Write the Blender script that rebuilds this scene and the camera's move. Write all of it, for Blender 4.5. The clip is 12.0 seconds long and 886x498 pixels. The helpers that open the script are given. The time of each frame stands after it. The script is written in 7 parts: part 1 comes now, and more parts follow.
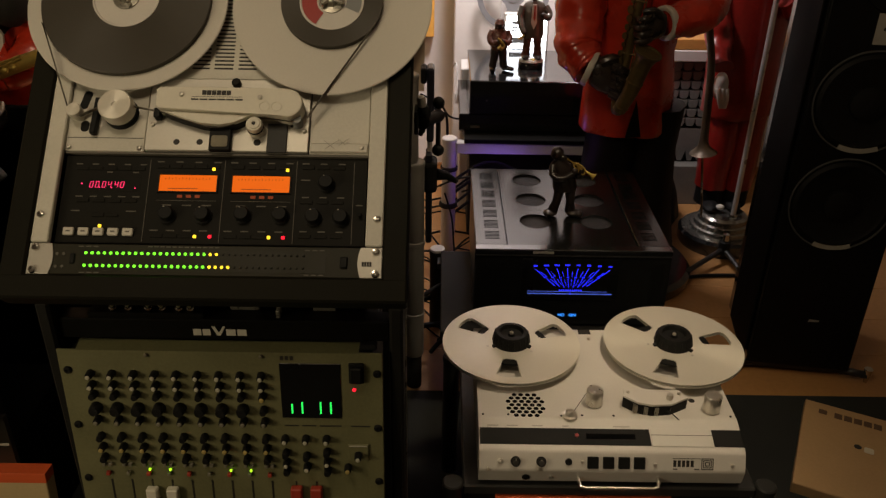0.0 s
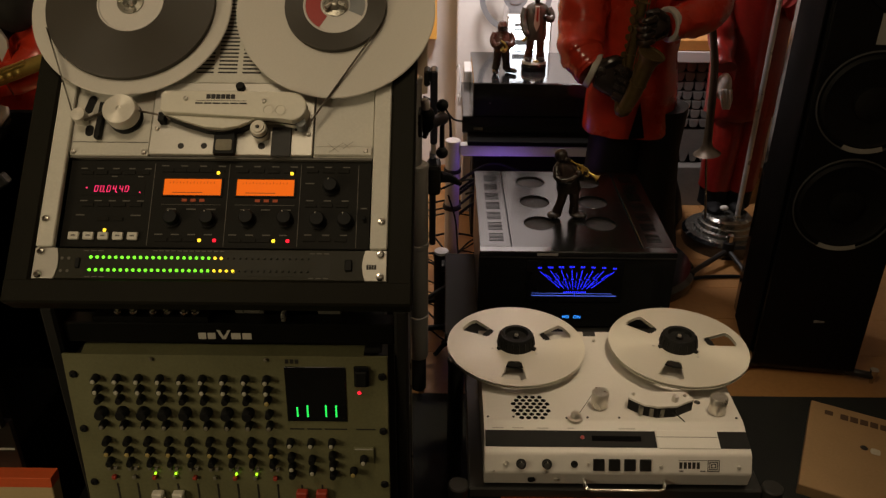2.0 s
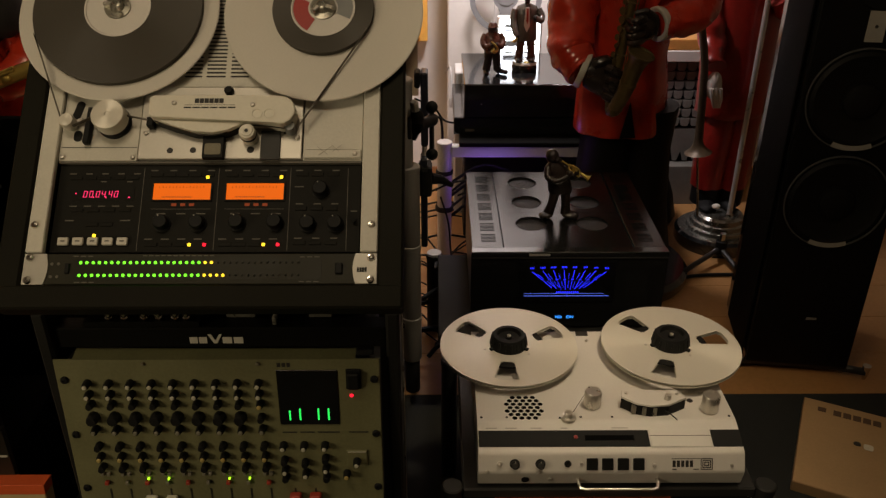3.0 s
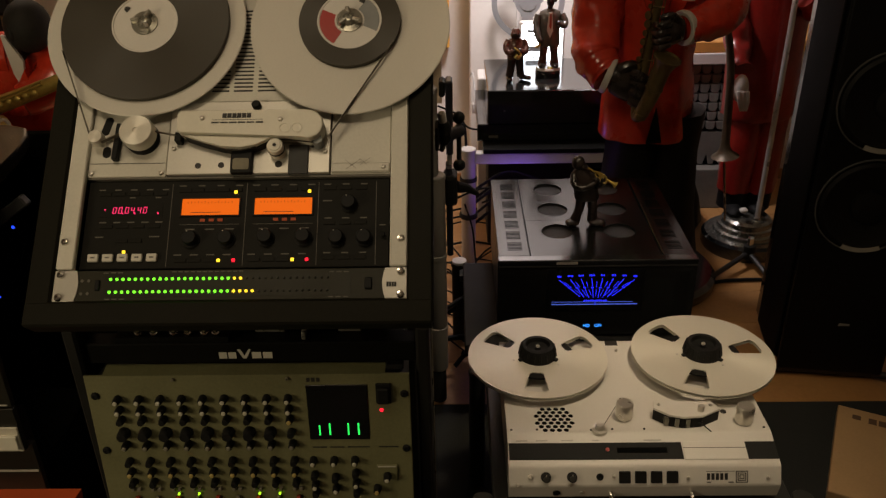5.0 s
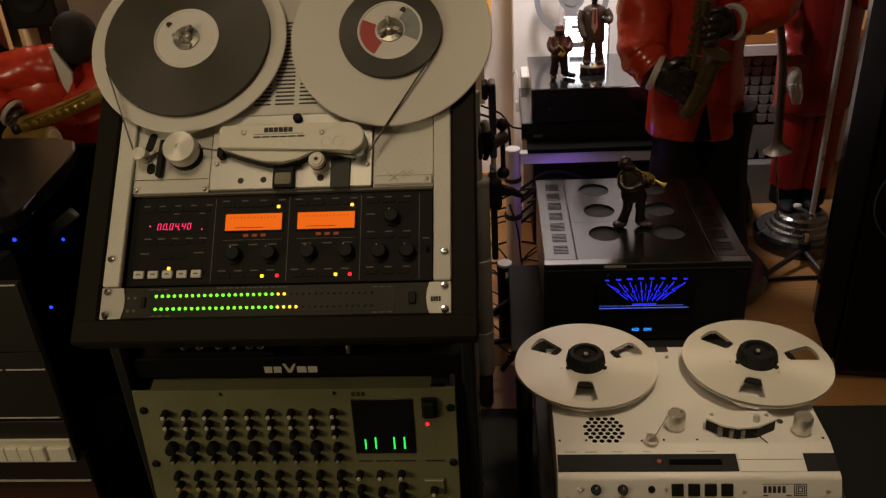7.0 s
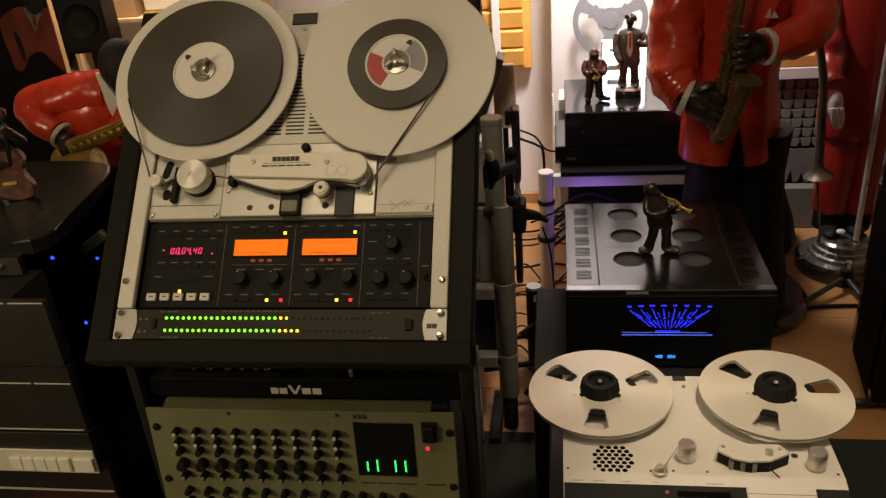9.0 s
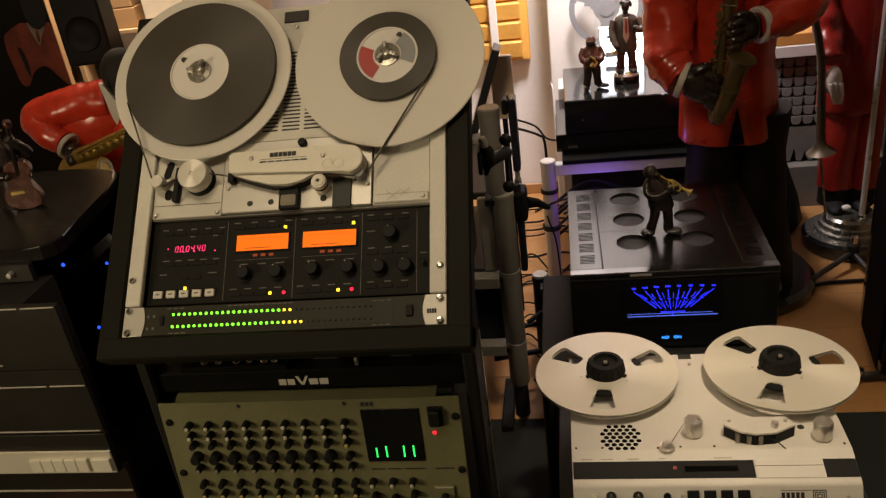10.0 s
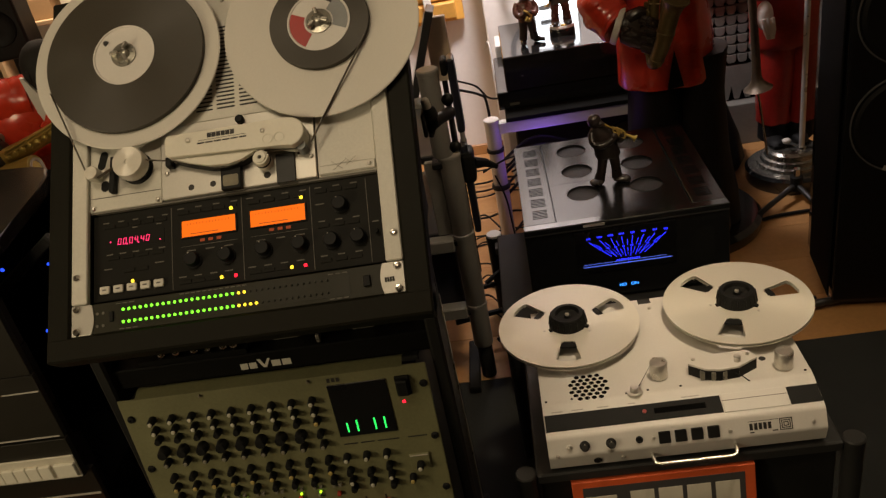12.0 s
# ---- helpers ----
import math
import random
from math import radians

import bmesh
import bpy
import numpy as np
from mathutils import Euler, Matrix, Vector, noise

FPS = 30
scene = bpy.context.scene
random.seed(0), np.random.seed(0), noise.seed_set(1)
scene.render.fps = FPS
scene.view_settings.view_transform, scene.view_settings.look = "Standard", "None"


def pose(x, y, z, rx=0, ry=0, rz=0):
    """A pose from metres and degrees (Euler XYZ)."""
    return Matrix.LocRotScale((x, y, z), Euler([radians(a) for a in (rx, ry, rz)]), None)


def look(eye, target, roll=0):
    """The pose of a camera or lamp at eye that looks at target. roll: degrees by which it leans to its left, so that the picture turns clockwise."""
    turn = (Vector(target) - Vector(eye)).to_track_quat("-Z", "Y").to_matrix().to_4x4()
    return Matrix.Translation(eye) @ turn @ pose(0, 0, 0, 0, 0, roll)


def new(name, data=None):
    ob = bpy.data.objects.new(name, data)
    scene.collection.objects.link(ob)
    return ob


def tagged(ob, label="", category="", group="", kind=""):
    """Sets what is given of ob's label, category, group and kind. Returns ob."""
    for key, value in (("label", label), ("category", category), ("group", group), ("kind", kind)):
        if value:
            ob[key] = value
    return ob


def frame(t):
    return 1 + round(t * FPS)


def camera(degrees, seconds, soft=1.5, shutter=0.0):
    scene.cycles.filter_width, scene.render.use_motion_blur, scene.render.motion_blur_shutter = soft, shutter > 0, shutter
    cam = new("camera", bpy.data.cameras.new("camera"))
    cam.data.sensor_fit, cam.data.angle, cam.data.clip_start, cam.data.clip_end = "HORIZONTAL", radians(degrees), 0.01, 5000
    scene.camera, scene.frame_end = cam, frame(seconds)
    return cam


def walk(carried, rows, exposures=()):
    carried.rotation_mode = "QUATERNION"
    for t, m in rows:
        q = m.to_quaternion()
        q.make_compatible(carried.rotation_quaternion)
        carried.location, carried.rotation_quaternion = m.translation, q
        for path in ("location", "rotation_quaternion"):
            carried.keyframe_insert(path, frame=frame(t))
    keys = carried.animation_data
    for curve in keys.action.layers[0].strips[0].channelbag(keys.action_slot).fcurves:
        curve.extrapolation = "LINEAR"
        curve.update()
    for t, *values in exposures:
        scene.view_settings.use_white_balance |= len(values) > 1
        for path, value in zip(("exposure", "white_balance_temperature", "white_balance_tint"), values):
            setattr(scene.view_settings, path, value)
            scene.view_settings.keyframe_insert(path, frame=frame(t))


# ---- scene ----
cam = camera(56.5, 12.0, soft=1.35)
PATH = [
    (0, (0.319, -0.997, 1.395), (0.329, 0.764, 0.446), 1.0),
    (0.5, (0.317, -0.997, 1.396), (0.321, 0.765, 0.45), 1.0),
    (1, (0.316, -0.996, 1.395), (0.313, 0.767, 0.451), 0.9),
    (1.5, (0.315, -0.995, 1.394), (0.312, 0.768, 0.451), 0.9),
    (2, (0.317, -0.996, 1.395), (0.319, 0.767, 0.451), 0.6),
    (2.5, (0.322, -0.998, 1.395), (0.331, 0.766, 0.452), 0.3),
    (4.5, (0.325, -0.987, 1.4), (0.329, 0.781, 0.466), -0.6),
    (5, (0.311, -0.98, 1.402), (0.275, 0.789, 0.469), -1.2),
    (5.5, (0.303, -0.97, 1.408), (0.232, 0.802, 0.481), -1.9),
    (6, (0.302, -0.955, 1.415), (0.203, 0.817, 0.493), -2.5),
    (6.5, (0.302, -0.947, 1.41), (0.174, 0.821, 0.484), -2.9),
    (7, (0.312, -0.949, 1.417), (0.166, 0.808, 0.473), -3.6),
    (9, (0.397, -0.953, 1.437), (0.111, 0.81, 0.536), -4.8),
    (9.5, (0.408, -0.961, 1.433), (0.091, 0.799, 0.538), -6.0),
    (10, (0.422, -0.977, 1.428), (0.104, 0.78, 0.528), -7.8),
    (10.5, (0.399, -0.976, 1.406), (0.11, 0.776, 0.485), -9.4),
    (11, (0.387, -0.954, 1.412), (0.139, 0.792, 0.469), -10.4),
    (11.5, (0.398, -0.954, 1.412), (0.177, 0.782, 0.444), -11.1),
    (12, (0.416, -0.963, 1.414), (0.205, 0.766, 0.431), -11.6),
]
walk(cam, [(t, look(eye, target, roll)) for t, eye, target, roll in PATH],
     exposures=[(0, 0.04), (7.2, 0.04), (8.8, 0.57), (9.5, 0.65), (10.5, 0.57), (12, 0.48)])

# ---- light ----
world = bpy.data.worlds.new("night_room")
scene.world = world
world.use_nodes = True
world.node_tree.nodes["Background"].inputs[0].default_value = (0.9, 0.7, 0.5, 1)
world.node_tree.nodes["Background"].inputs[1].default_value = 0.004


def area_lamp(name, eye, target, size, watts, col):
    la = bpy.data.lights.new(name, "AREA")
    la.shape, la.size, la.energy, la.color = "DISK", size, watts, col
    ob = new(name, la)
    ob.matrix_world = look(eye, target)
    return ob


CEILING_LAMP = area_lamp("ceiling_lamp_light", (-0.20, -0.62, 2.48), (0.15, 0.40, 0.7), 0.50, 6.2, (1.0, 0.79, 0.52))
FLOOR_LAMP = area_lamp("floor_lamp_light", (-1.30, -1.25, 1.18), (0.0, 0.1, 0.75), 0.62, 8.6, (1.0, 0.80, 0.50))
# Unseen spot, added to lift the portable recorder and the floor by it
SPOT_FILL = area_lamp("spot_fill_light", (0.95, 0.10, 2.45), (0.68, 0.46, 0.40), 0.20, 1.02, (1.0, 0.79, 0.53))
SPOT_FILL.data.spread = radians(42)
# Two unseen lamps, added to brighten the back wall and what stands before it
WALL_FILL = area_lamp("wall_fill_light", (0.54, 1.74, 1.72), (0.54, 2.20, 0.85), 0.25, 12.0, (1.0, 0.90, 0.90))
SIDE_FILL = area_lamp("side_fill_light", (-1.05, 1.85, 1.75), (-1.1, 2.05, 0.6), 0.25, 9.0, (1.0, 0.76, 0.56))
WALL_FILL.data.spread = radians(132)
SIDE_FILL.data.spread = radians(130)


# ---- materials ----
def mat(name, col, rough=0.5, metal=0.0, var=0.12, scales=(7.0, 120.0), bump=0.08, coat=0.0, rvar=0.12, spec=0.5, aniso=0.0):
    m = bpy.data.materials.new(name)
    m.use_nodes = True
    nt = m.node_tree
    b = nt.nodes["Principled BSDF"]
    tc = nt.nodes.new("ShaderNodeTexCoord")
    n1, n2 = nt.nodes.new("ShaderNodeTexNoise"), nt.nodes.new("ShaderNodeTexNoise")
    n1.inputs["Scale"].default_value, n2.inputs["Scale"].default_value = scales
    n1.inputs["Detail"].default_value, n2.inputs["Detail"].default_value = 5, 2
    for n in (n1, n2):
        nt.links.new(tc.outputs["Object"], n.inputs["Vector"])
    add = nt.nodes.new("ShaderNodeMath")
    add.operation = "MULTIPLY_ADD"
    nt.links.new(n1.outputs["Fac"], add.inputs[0])
    add.inputs[1].default_value = 0.65
    half = nt.nodes.new("ShaderNodeMath")
    half.operation = "MULTIPLY"
    nt.links.new(n2.outputs["Fac"], half.inputs[0])
    half.inputs[1].default_value = 0.35
    nt.links.new(half.outputs[0], add.inputs[2])
    ramp = nt.nodes.new("ShaderNodeValToRGB")
    ramp.color_ramp.elements[0].position, ramp.color_ramp.elements[1].position = 0.3, 0.7
    ramp.color_ramp.elements[0].color = (*[c * (1 - var) for c in col], 1)
    ramp.color_ramp.elements[1].color = (*[min(1, c * (1 + var)) for c in col], 1)
    nt.links.new(add.outputs[0], ramp.inputs[0])
    nt.links.new(ramp.outputs[0], b.inputs["Base Color"])
    rr = nt.nodes.new("ShaderNodeMapRange")
    rr.inputs["To Min"].default_value, rr.inputs["To Max"].default_value = max(0.02, rough - rvar), min(1, rough + rvar)
    nt.links.new(n1.outputs["Fac"], rr.inputs["Value"])
    nt.links.new(rr.outputs[0], b.inputs["Roughness"])
    b.inputs["Metallic"].default_value = metal
    b.inputs["Specular IOR Level"].default_value = spec
    b.inputs["Coat Weight"].default_value = coat
    b.inputs["Coat Roughness"].default_value = 0.12
    if aniso:
        tan = nt.nodes.new("ShaderNodeTangent")
        tan.direction_type, tan.axis = "RADIAL", "Z"
        nt.links.new(tan.outputs[0], b.inputs["Tangent"])
        b.inputs["Anisotropic"].default_value = aniso
    if bump:
        bp = nt.nodes.new("ShaderNodeBump")
        bp.inputs["Strength"].default_value, bp.inputs["Distance"].default_value = bump, 0.002
        nt.links.new(n2.outputs["Fac"], bp.inputs["Height"])
        nt.links.new(bp.outputs[0], b.inputs["Normal"])
    return m


def glow(name, col, strength, base=(0.02, 0.02, 0.02)):
    m = bpy.data.materials.new(name)
    m.use_nodes = True
    b = m.node_tree.nodes["Principled BSDF"]
    b.inputs["Base Color"].default_value = (*base, 1)
    b.inputs["Emission Color"].default_value = (*col, 1)
    b.inputs["Emission Strength"].default_value = strength
    b.inputs["Roughness"].default_value = 0.5
    b.inputs["Specular IOR Level"].default_value = 0.1
    return m


PANEL = mat("brushed_cream_aluminium", (0.58, 0.56, 0.49), 0.45, 0.0, 0.10, (9, 260), 0.07)
PLATE = mat("reel_plate_aluminium", (0.565, 0.54, 0.48), 0.52, 0.08, 0.05, (6, 300), 0.04)
CREAM = mat("cream_plastic", (0.68, 0.65, 0.55), 0.45, 0, 0.06, (20, 200), 0.03)
WHITE_LACQ = mat("white_lacquered_sheet", (0.63, 0.605, 0.56), 0.38, 0, 0.04, (6, 220), 0.04)
REEL_ALU = mat("satin_reel_aluminium", (0.72, 0.69, 0.60), 0.42, 0.35, 0.03, (9, 260), 0.03, aniso=0.7)
GREYPANEL = mat("grey_painted_mixer_panel", (0.154, 0.151, 0.073), 0.55, 0, 0.2, (11, 200), 0.08)
BLACKM = mat("black_textured_paint", (0.012, 0.0115, 0.010), 0.65, 0, 0.25, (10, 320), 0.15, spec=0.22)
BEZEL = mat("dark_olive_black_frame", (0.0088, 0.0080, 0.0044), 0.6, 0, 0.2, (8, 260), 0.1, spec=0.12)
VUWIN = mat("smoked_olive_window", (0.020, 0.0190, 0.0115), 0.45, 0, 0.15, (12, 260), 0.03, spec=0.2)
CTRL = mat("dark_grey_control_panel", (0.0098, 0.0092, 0.0068), 0.6, 0, 0.15, (12, 260), 0.06, spec=0.14)
VUBODY = mat("olive_grey_meter_panel", (0.023, 0.0215, 0.0130), 0.5, 0, 0.12, (12, 260), 0.05, spec=0.2)
NAMEBAR = mat("satin_black_bar", (0.0040, 0.0038, 0.0030), 0.5, 0, 0.2, (8, 260), 0.03, spec=0.12)
GLOSSB = mat("gloss_black", (0.010, 0.010, 0.010), 0.12, 0, 0.2, (6, 120), 0.01, coat=0.6, rvar=0.05)
SATINB = mat("satin_black_metal", (0.018, 0.017, 0.017), 0.38, 0, 0.2, (8, 260), 0.05)
KNOBB = mat("black_knob_plastic", (0.008, 0.008, 0.0075), 0.6, 0, 0.2, (40, 300), 0.02, spec=0.2)
RUBBER = mat("black_rubber", (0.012, 0.012, 0.012), 0.75, 0, 0.2, (30, 300), 0.06)
TAPE = mat("dark_brown_tape_pack", (0.038, 0.032, 0.0215), 0.55, 0, 0.12, (14, 340), 0.05, aniso=0.65)
TAPESPAN = mat("glossy_brown_tape", (0.11, 0.088, 0.064), 0.35, 0, 0.12, (14, 340), 0.02)
CHROME = mat("chromed_steel", (0.62, 0.60, 0.56), 0.16, 1.0, 0.08, (20, 200), 0.02, rvar=0.06)
SPUN = mat("spun_aluminium", (0.66, 0.63, 0.55), 0.40, 0.22, 0.05, (30, 300), 0.04, aniso=0.8)
STEEL = mat("turned_steel", (0.60, 0.57, 0.52), 0.40, 0.7, 0.08, (30, 300), 0.04)
WINGM = mat("polished_nickel", (0.50, 0.48, 0.42), 0.22, 0.75, 0.08, (30, 200), 0.03)
DARKSTEEL = mat("worn_dark_steel", (0.26, 0.25, 0.21), 0.30, 0.7, 0.25, (60, 300), 0.08)
GREYPLATE = mat("bare_aluminium_plate", (0.52, 0.50, 0.45), 0.42, 0.3, 0.06, (8, 280), 0.04)
INK = mat("dark_print", (0.018, 0.016, 0.014), 0.6, 0, 0.1, (30, 200), 0)
PENCIL = mat("soft_pencil", (0.30, 0.28, 0.235), 0.7, 0, 0.2, (30, 200), 0)
PRINTW = mat("pale_print", (0.46, 0.44, 0.38), 0.6, 0, 0.1, (30, 200), 0)
PRINTDIM = mat("dim_print", (0.115, 0.107, 0.088), 0.6, 0, 0.1, (30, 200), 0)
SILVERPRINT = mat("silver_letter_paint", (0.62, 0.60, 0.52), 0.4, 0.1, 0.05, (30, 200), 0)
GREYTAPE = mat("charcoal_tape", (0.022, 0.022, 0.021), 0.6, 0, 0.15, (30, 200), 0.05)
OLIVEG = mat("olive_grey_label", (0.19, 0.17, 0.115), 0.6, 0, 0.2, (40, 200), 0.05)
REDLABEL = mat("red_hub_label", (0.36, 0.03, 0.025), 0.5, 0, 0.08, (30, 200), 0.02)
GREYLABEL = mat("grey_hub_label", (0.22, 0.23, 0.23), 0.45, 0, 0.08, (30, 200), 0.02)
REDPL = mat("red_plastic", (0.40, 0.05, 0.03), 0.4, 0, 0.1, (40, 200), 0.02)
YELCAP = mat("ochre_cap", (0.42, 0.32, 0.10), 0.45, 0, 0.1, (40, 200), 0.02)
GREYCAP = mat("pale_grey_cap", (0.50, 0.48, 0.38), 0.45, 0, 0.1, (40, 200), 0.02)
ORANGE = glow("orange_meter_glow", (1.0, 0.150, 0.002), 0.80)
ORANGEDIM = glow("dim_orange_marks", (0.7, 0.10, 0.02), 0.25)
ORANGEMARK = glow("faint_orange_marks", (1.0, 0.13, 0.002), 0.48)
NEEDLE = mat("dark_red_needle", (0.10, 0.015, 0.01), 0.5, 0, 0.1, (30, 200), 0)
REDGLOW = glow("red_digit_glow", (1.0, 0.03, 0.13), 1.7)
REDLED = glow("red_led_glow", (1.0, 0.012, 0.03), 1.7)
YELLED = glow("yellow_led_glow", (1.0, 0.66, 0.03), 1.7)
GREENLED = glow("green_led_glow", (0.20, 1.0, 0.03), 1.6)
LIMELED = glow("lime_led_glow", (0.45, 1.0, 0.02), 1.6)
BARGREEN = glow("green_bar_glow", (0.03, 1.0, 0.12), 1.1)
DEADLED = mat("unlit_led", (0.017, 0.016, 0.0098), 0.6, 0, 0.1, (30, 200), 0)
BLUEGLOW = glow("blue_meter_glow", (0.02, 0.025, 1.0), 1.9)
BLUEDIM = glow("dim_blue_line_glow", (0.10, 0.16, 0.75), 0.9)
BLUETXT = glow("blue_text_glow", (0.04, 0.30, 1.0), 1.6)
BLUEDOT = glow("blue_led_glow", (0.02, 0.07, 1.0), 1.3)
LIGHTBOX = glow("white_lightbox_glow", (0.88, 0.93, 1.0), 7.0)
PURPLE = glow("violet_strip_glow", (0.30, 0.13, 1.0), 14.0)
WALLW = mat("white_plaster", (0.74, 0.70, 0.66), 0.8, 0, 0.05, (3, 60), 0.2)
TUBEG = mat("grey_painted_tube", (0.235, 0.225, 0.205), 0.45, 0, 0.06, (12, 200), 0.05)
BEIGEB = mat("pale_beige_board", (0.56, 0.44, 0.32), 0.5, 0, 0.08, (5, 90), 0.03)
TUBEW = mat("pale_grey_tube", (0.58, 0.56, 0.54), 0.45, 0, 0.06, (12, 200), 0.05)
SHELFG = mat("charcoal_shelf_board", (0.026, 0.026, 0.025), 0.5, 0, 0.15, (9, 200), 0.06)
PINE = mat("orange_pine", (0.56, 0.27, 0.07), 0.45, 0, 0.16, (3, 60), 0.08)
FLOORW = mat("honey_laminate", (0.40, 0.205, 0.073), 0.42, 0, 0.16, (3.5, 70), 0.06)
MAT_DARK = mat("black_carpet", (0.0135, 0.0150, 0.0130), 0.95, 0, 0.35, (12, 500), 0.5)


# ---- mesh tools ----
def bm_():
    return bmesh.new()


def box(bm, lo, hi, bev=0.0, m=None, mi=0, seg=1):
    r = bmesh.ops.create_cube(bm, size=1.0)
    vs = r["verts"]
    for v in vs:
        v.co = Vector([lo[i] + (v.co[i] + 0.5) * (hi[i] - lo[i]) for i in range(3)])
    fs = {f for v in vs for f in v.link_faces}
    for f in fs:
        f.material_index = mi
    if bev:
        es = list({e for v in vs for e in v.link_edges})
        res = bmesh.ops.bevel(bm, geom=es, offset=bev, segments=seg, affect="EDGES", profile=0.5)
        vs = list({v for f in res["faces"] for v in f.verts} | {v for v in vs if v.is_valid})
        for f in res["faces"]:
            f.material_index = mi
    if m is not None:
        bmesh.ops.transform(bm, matrix=m, verts=vs)
    return bm


def lathe(bm, prof, m=None, seg=32, mi=0, smooth=True, start=0.0, turn=math.tau):
    """A turned shape: prof is rows of (radius, height) about the local z axis."""
    full = abs(turn - math.tau) < 1e-6
    n = seg if full else seg + 1
    rings = []
    for r, z in prof:
        if r < 1e-6:
            v = bm.verts.new((0, 0, z))
            rings.append([v] * n)
        else:
            rings.append([bm.verts.new((r * math.cos(start + turn * k / seg), r * math.sin(start + turn * k / seg), z)) for k in range(n)])
    made = list({v for ring in rings for v in ring})
    for a, b in zip(rings, rings[1:]):
        for k in range(seg):
            j = (k + 1) % n
            vs = []
            for v in (a[k], a[j], b[j], b[k]):
                if v not in vs:
                    vs.append(v)
            if len(vs) > 2:
                try:
                    f = bm.faces.new(vs)
                    f.material_index, f.smooth = mi, smooth
                except ValueError:
                    pass
    if m is not None:
        bmesh.ops.transform(bm, matrix=m, verts=made)
    return bm


def cyl(bm, p, axis, r, h, seg=24, r2=None, bev=0.0, mi=0):
    """A round bar from p along axis, with closed and slightly broken ends."""
    r2 = r if r2 is None else r2
    b = bev or min(r, r2, h) * 0.08
    q = Vector(axis).normalized().to_track_quat("Z", "Y").to_matrix().to_4x4()
    lathe(bm, [(0, 0), (r - b, 0), (r, b), (r2, h - b), (r2 - b, h), (0, h)], Matrix.Translation(p) @ q, seg, mi)
    return bm


def prism(bm, pts, z0, z1, m=None, mi=0, bev=0.0):
    """A flat outline (x, y) raised from z0 to z1."""
    lo = [bm.verts.new((x, y, z0)) for x, y in pts]
    hi = [bm.verts.new((x, y, z1)) for x, y in pts]
    n = len(pts)
    fs = [bm.faces.new(lo[::-1]), bm.faces.new(hi)]
    fs += [bm.faces.new((lo[k], lo[(k + 1) % n], hi[(k + 1) % n], hi[k])) for k in range(n)]
    for f in fs:
        f.material_index = mi
    vs = lo + hi
    if bev:
        res = bmesh.ops.bevel(bm, geom=list(fs[1].edges), offset=bev, segments=2, affect="EDGES", profile=0.5)
        vs = [v for v in vs if v.is_valid] + [v for f in res["faces"] for v in f.verts]
        for f in res["faces"]:
            f.material_index = mi
    if m is not None:
        bmesh.ops.transform(bm, matrix=m, verts=list(set(vs)))
    return bm


def tube(bm, pts, r, seg=8, mi=0, flat=1.0):
    """A swept bar through pts; r is one radius or one for each point; flat squeezes it along its second axis."""
    pts = [Vector(p) for p in pts]
    rs = r if isinstance(r, (list, tuple)) else [r] * len(pts)
    rings, up = [], None
    for k, p in enumerate(pts):
        d = (pts[min(k + 1, len(pts) - 1)] - pts[max(k - 1, 0)]).normalized()
        up = (up or Vector((0, 0, 1) if abs(d.z) < 0.9 else (0, 1, 0)))
        side = d.cross(up).normalized()
        up = side.cross(d).normalized()
        rings.append([bm.verts.new(p + rs[k] * (math.cos(math.tau * i / seg) * side + flat * math.sin(math.tau * i / seg) * up)) for i in range(seg)])
    for a, b in zip(rings, rings[1:]):
        for i in range(seg):
            f = bm.faces.new((a[i], a[(i + 1) % seg], b[(i + 1) % seg], b[i]))
            f.smooth, f.material_index = True, mi
    for ring in (rings[0][::-1], rings[-1]):
        bm.faces.new(ring).material_index = mi
    return bm


def curve_pts(pts, n=6):
    """A smooth line through pts."""
    pts = [Vector(p) for p in pts]
    full = [2 * pts[0] - pts[1], *pts, 2 * pts[-1] - pts[-2]]
    out = []
    for k in range(1, len(full) - 2):
        a, b, c, d = full[k - 1 : k + 3]
        for i in range(n):
            t = i / n
            out.append(0.5 * (2 * b + (c - a) * t + (2 * a - 5 * b + 4 * c - d) * t * t + (3 * b - a - 3 * c + d) * t**3))
    return out + [pts[-1]]


def blob(bm, c, r, mi=0, seg=14, rot=None):
    """A rounded lump with radii r."""
    res = bmesh.ops.create_uvsphere(bm, u_segments=seg, v_segments=max(8, seg // 2), radius=1.0)
    m = Matrix.Translation(c) @ (rot.to_4x4() if rot else Matrix()) @ Matrix.Diagonal((*r, 1))
    bmesh.ops.transform(bm, matrix=m, verts=res["verts"])
    for f in {f for v in res["verts"] for f in v.link_faces}:
        f.smooth, f.material_index = True, mi
    return bm


def mesh_of(name, bm, mats):
    bmesh.ops.recalc_face_normals(bm, faces=bm.faces)
    for e in bm.edges:
        if len(e.link_faces) == 2 and e.calc_face_angle(0) > 0.62:
            e.smooth = False
    me = bpy.data.meshes.new(name)
    bm.to_mesh(me)
    bm.free()
    for m in mats if isinstance(mats, (list, tuple)) else [mats]:
        me.materials.append(m)
    return me


def part(name, bm, mats, parent, label="", at=None):
    """One mesh object under a thing or a part."""
    ob = new(name, bm if isinstance(bm, bpy.types.Mesh) else mesh_of(name, bm, mats))
    ob.parent = parent
    if at is not None:
        ob.matrix_basis = at
    return tagged(ob, label)


def thing(name, label, category, m=None, group="", kind=""):
    ob = new(name)
    ob.empty_display_size = 0.05
    if m is not None:
        ob.matrix_basis = m
    return tagged(ob, label, category, group, kind)


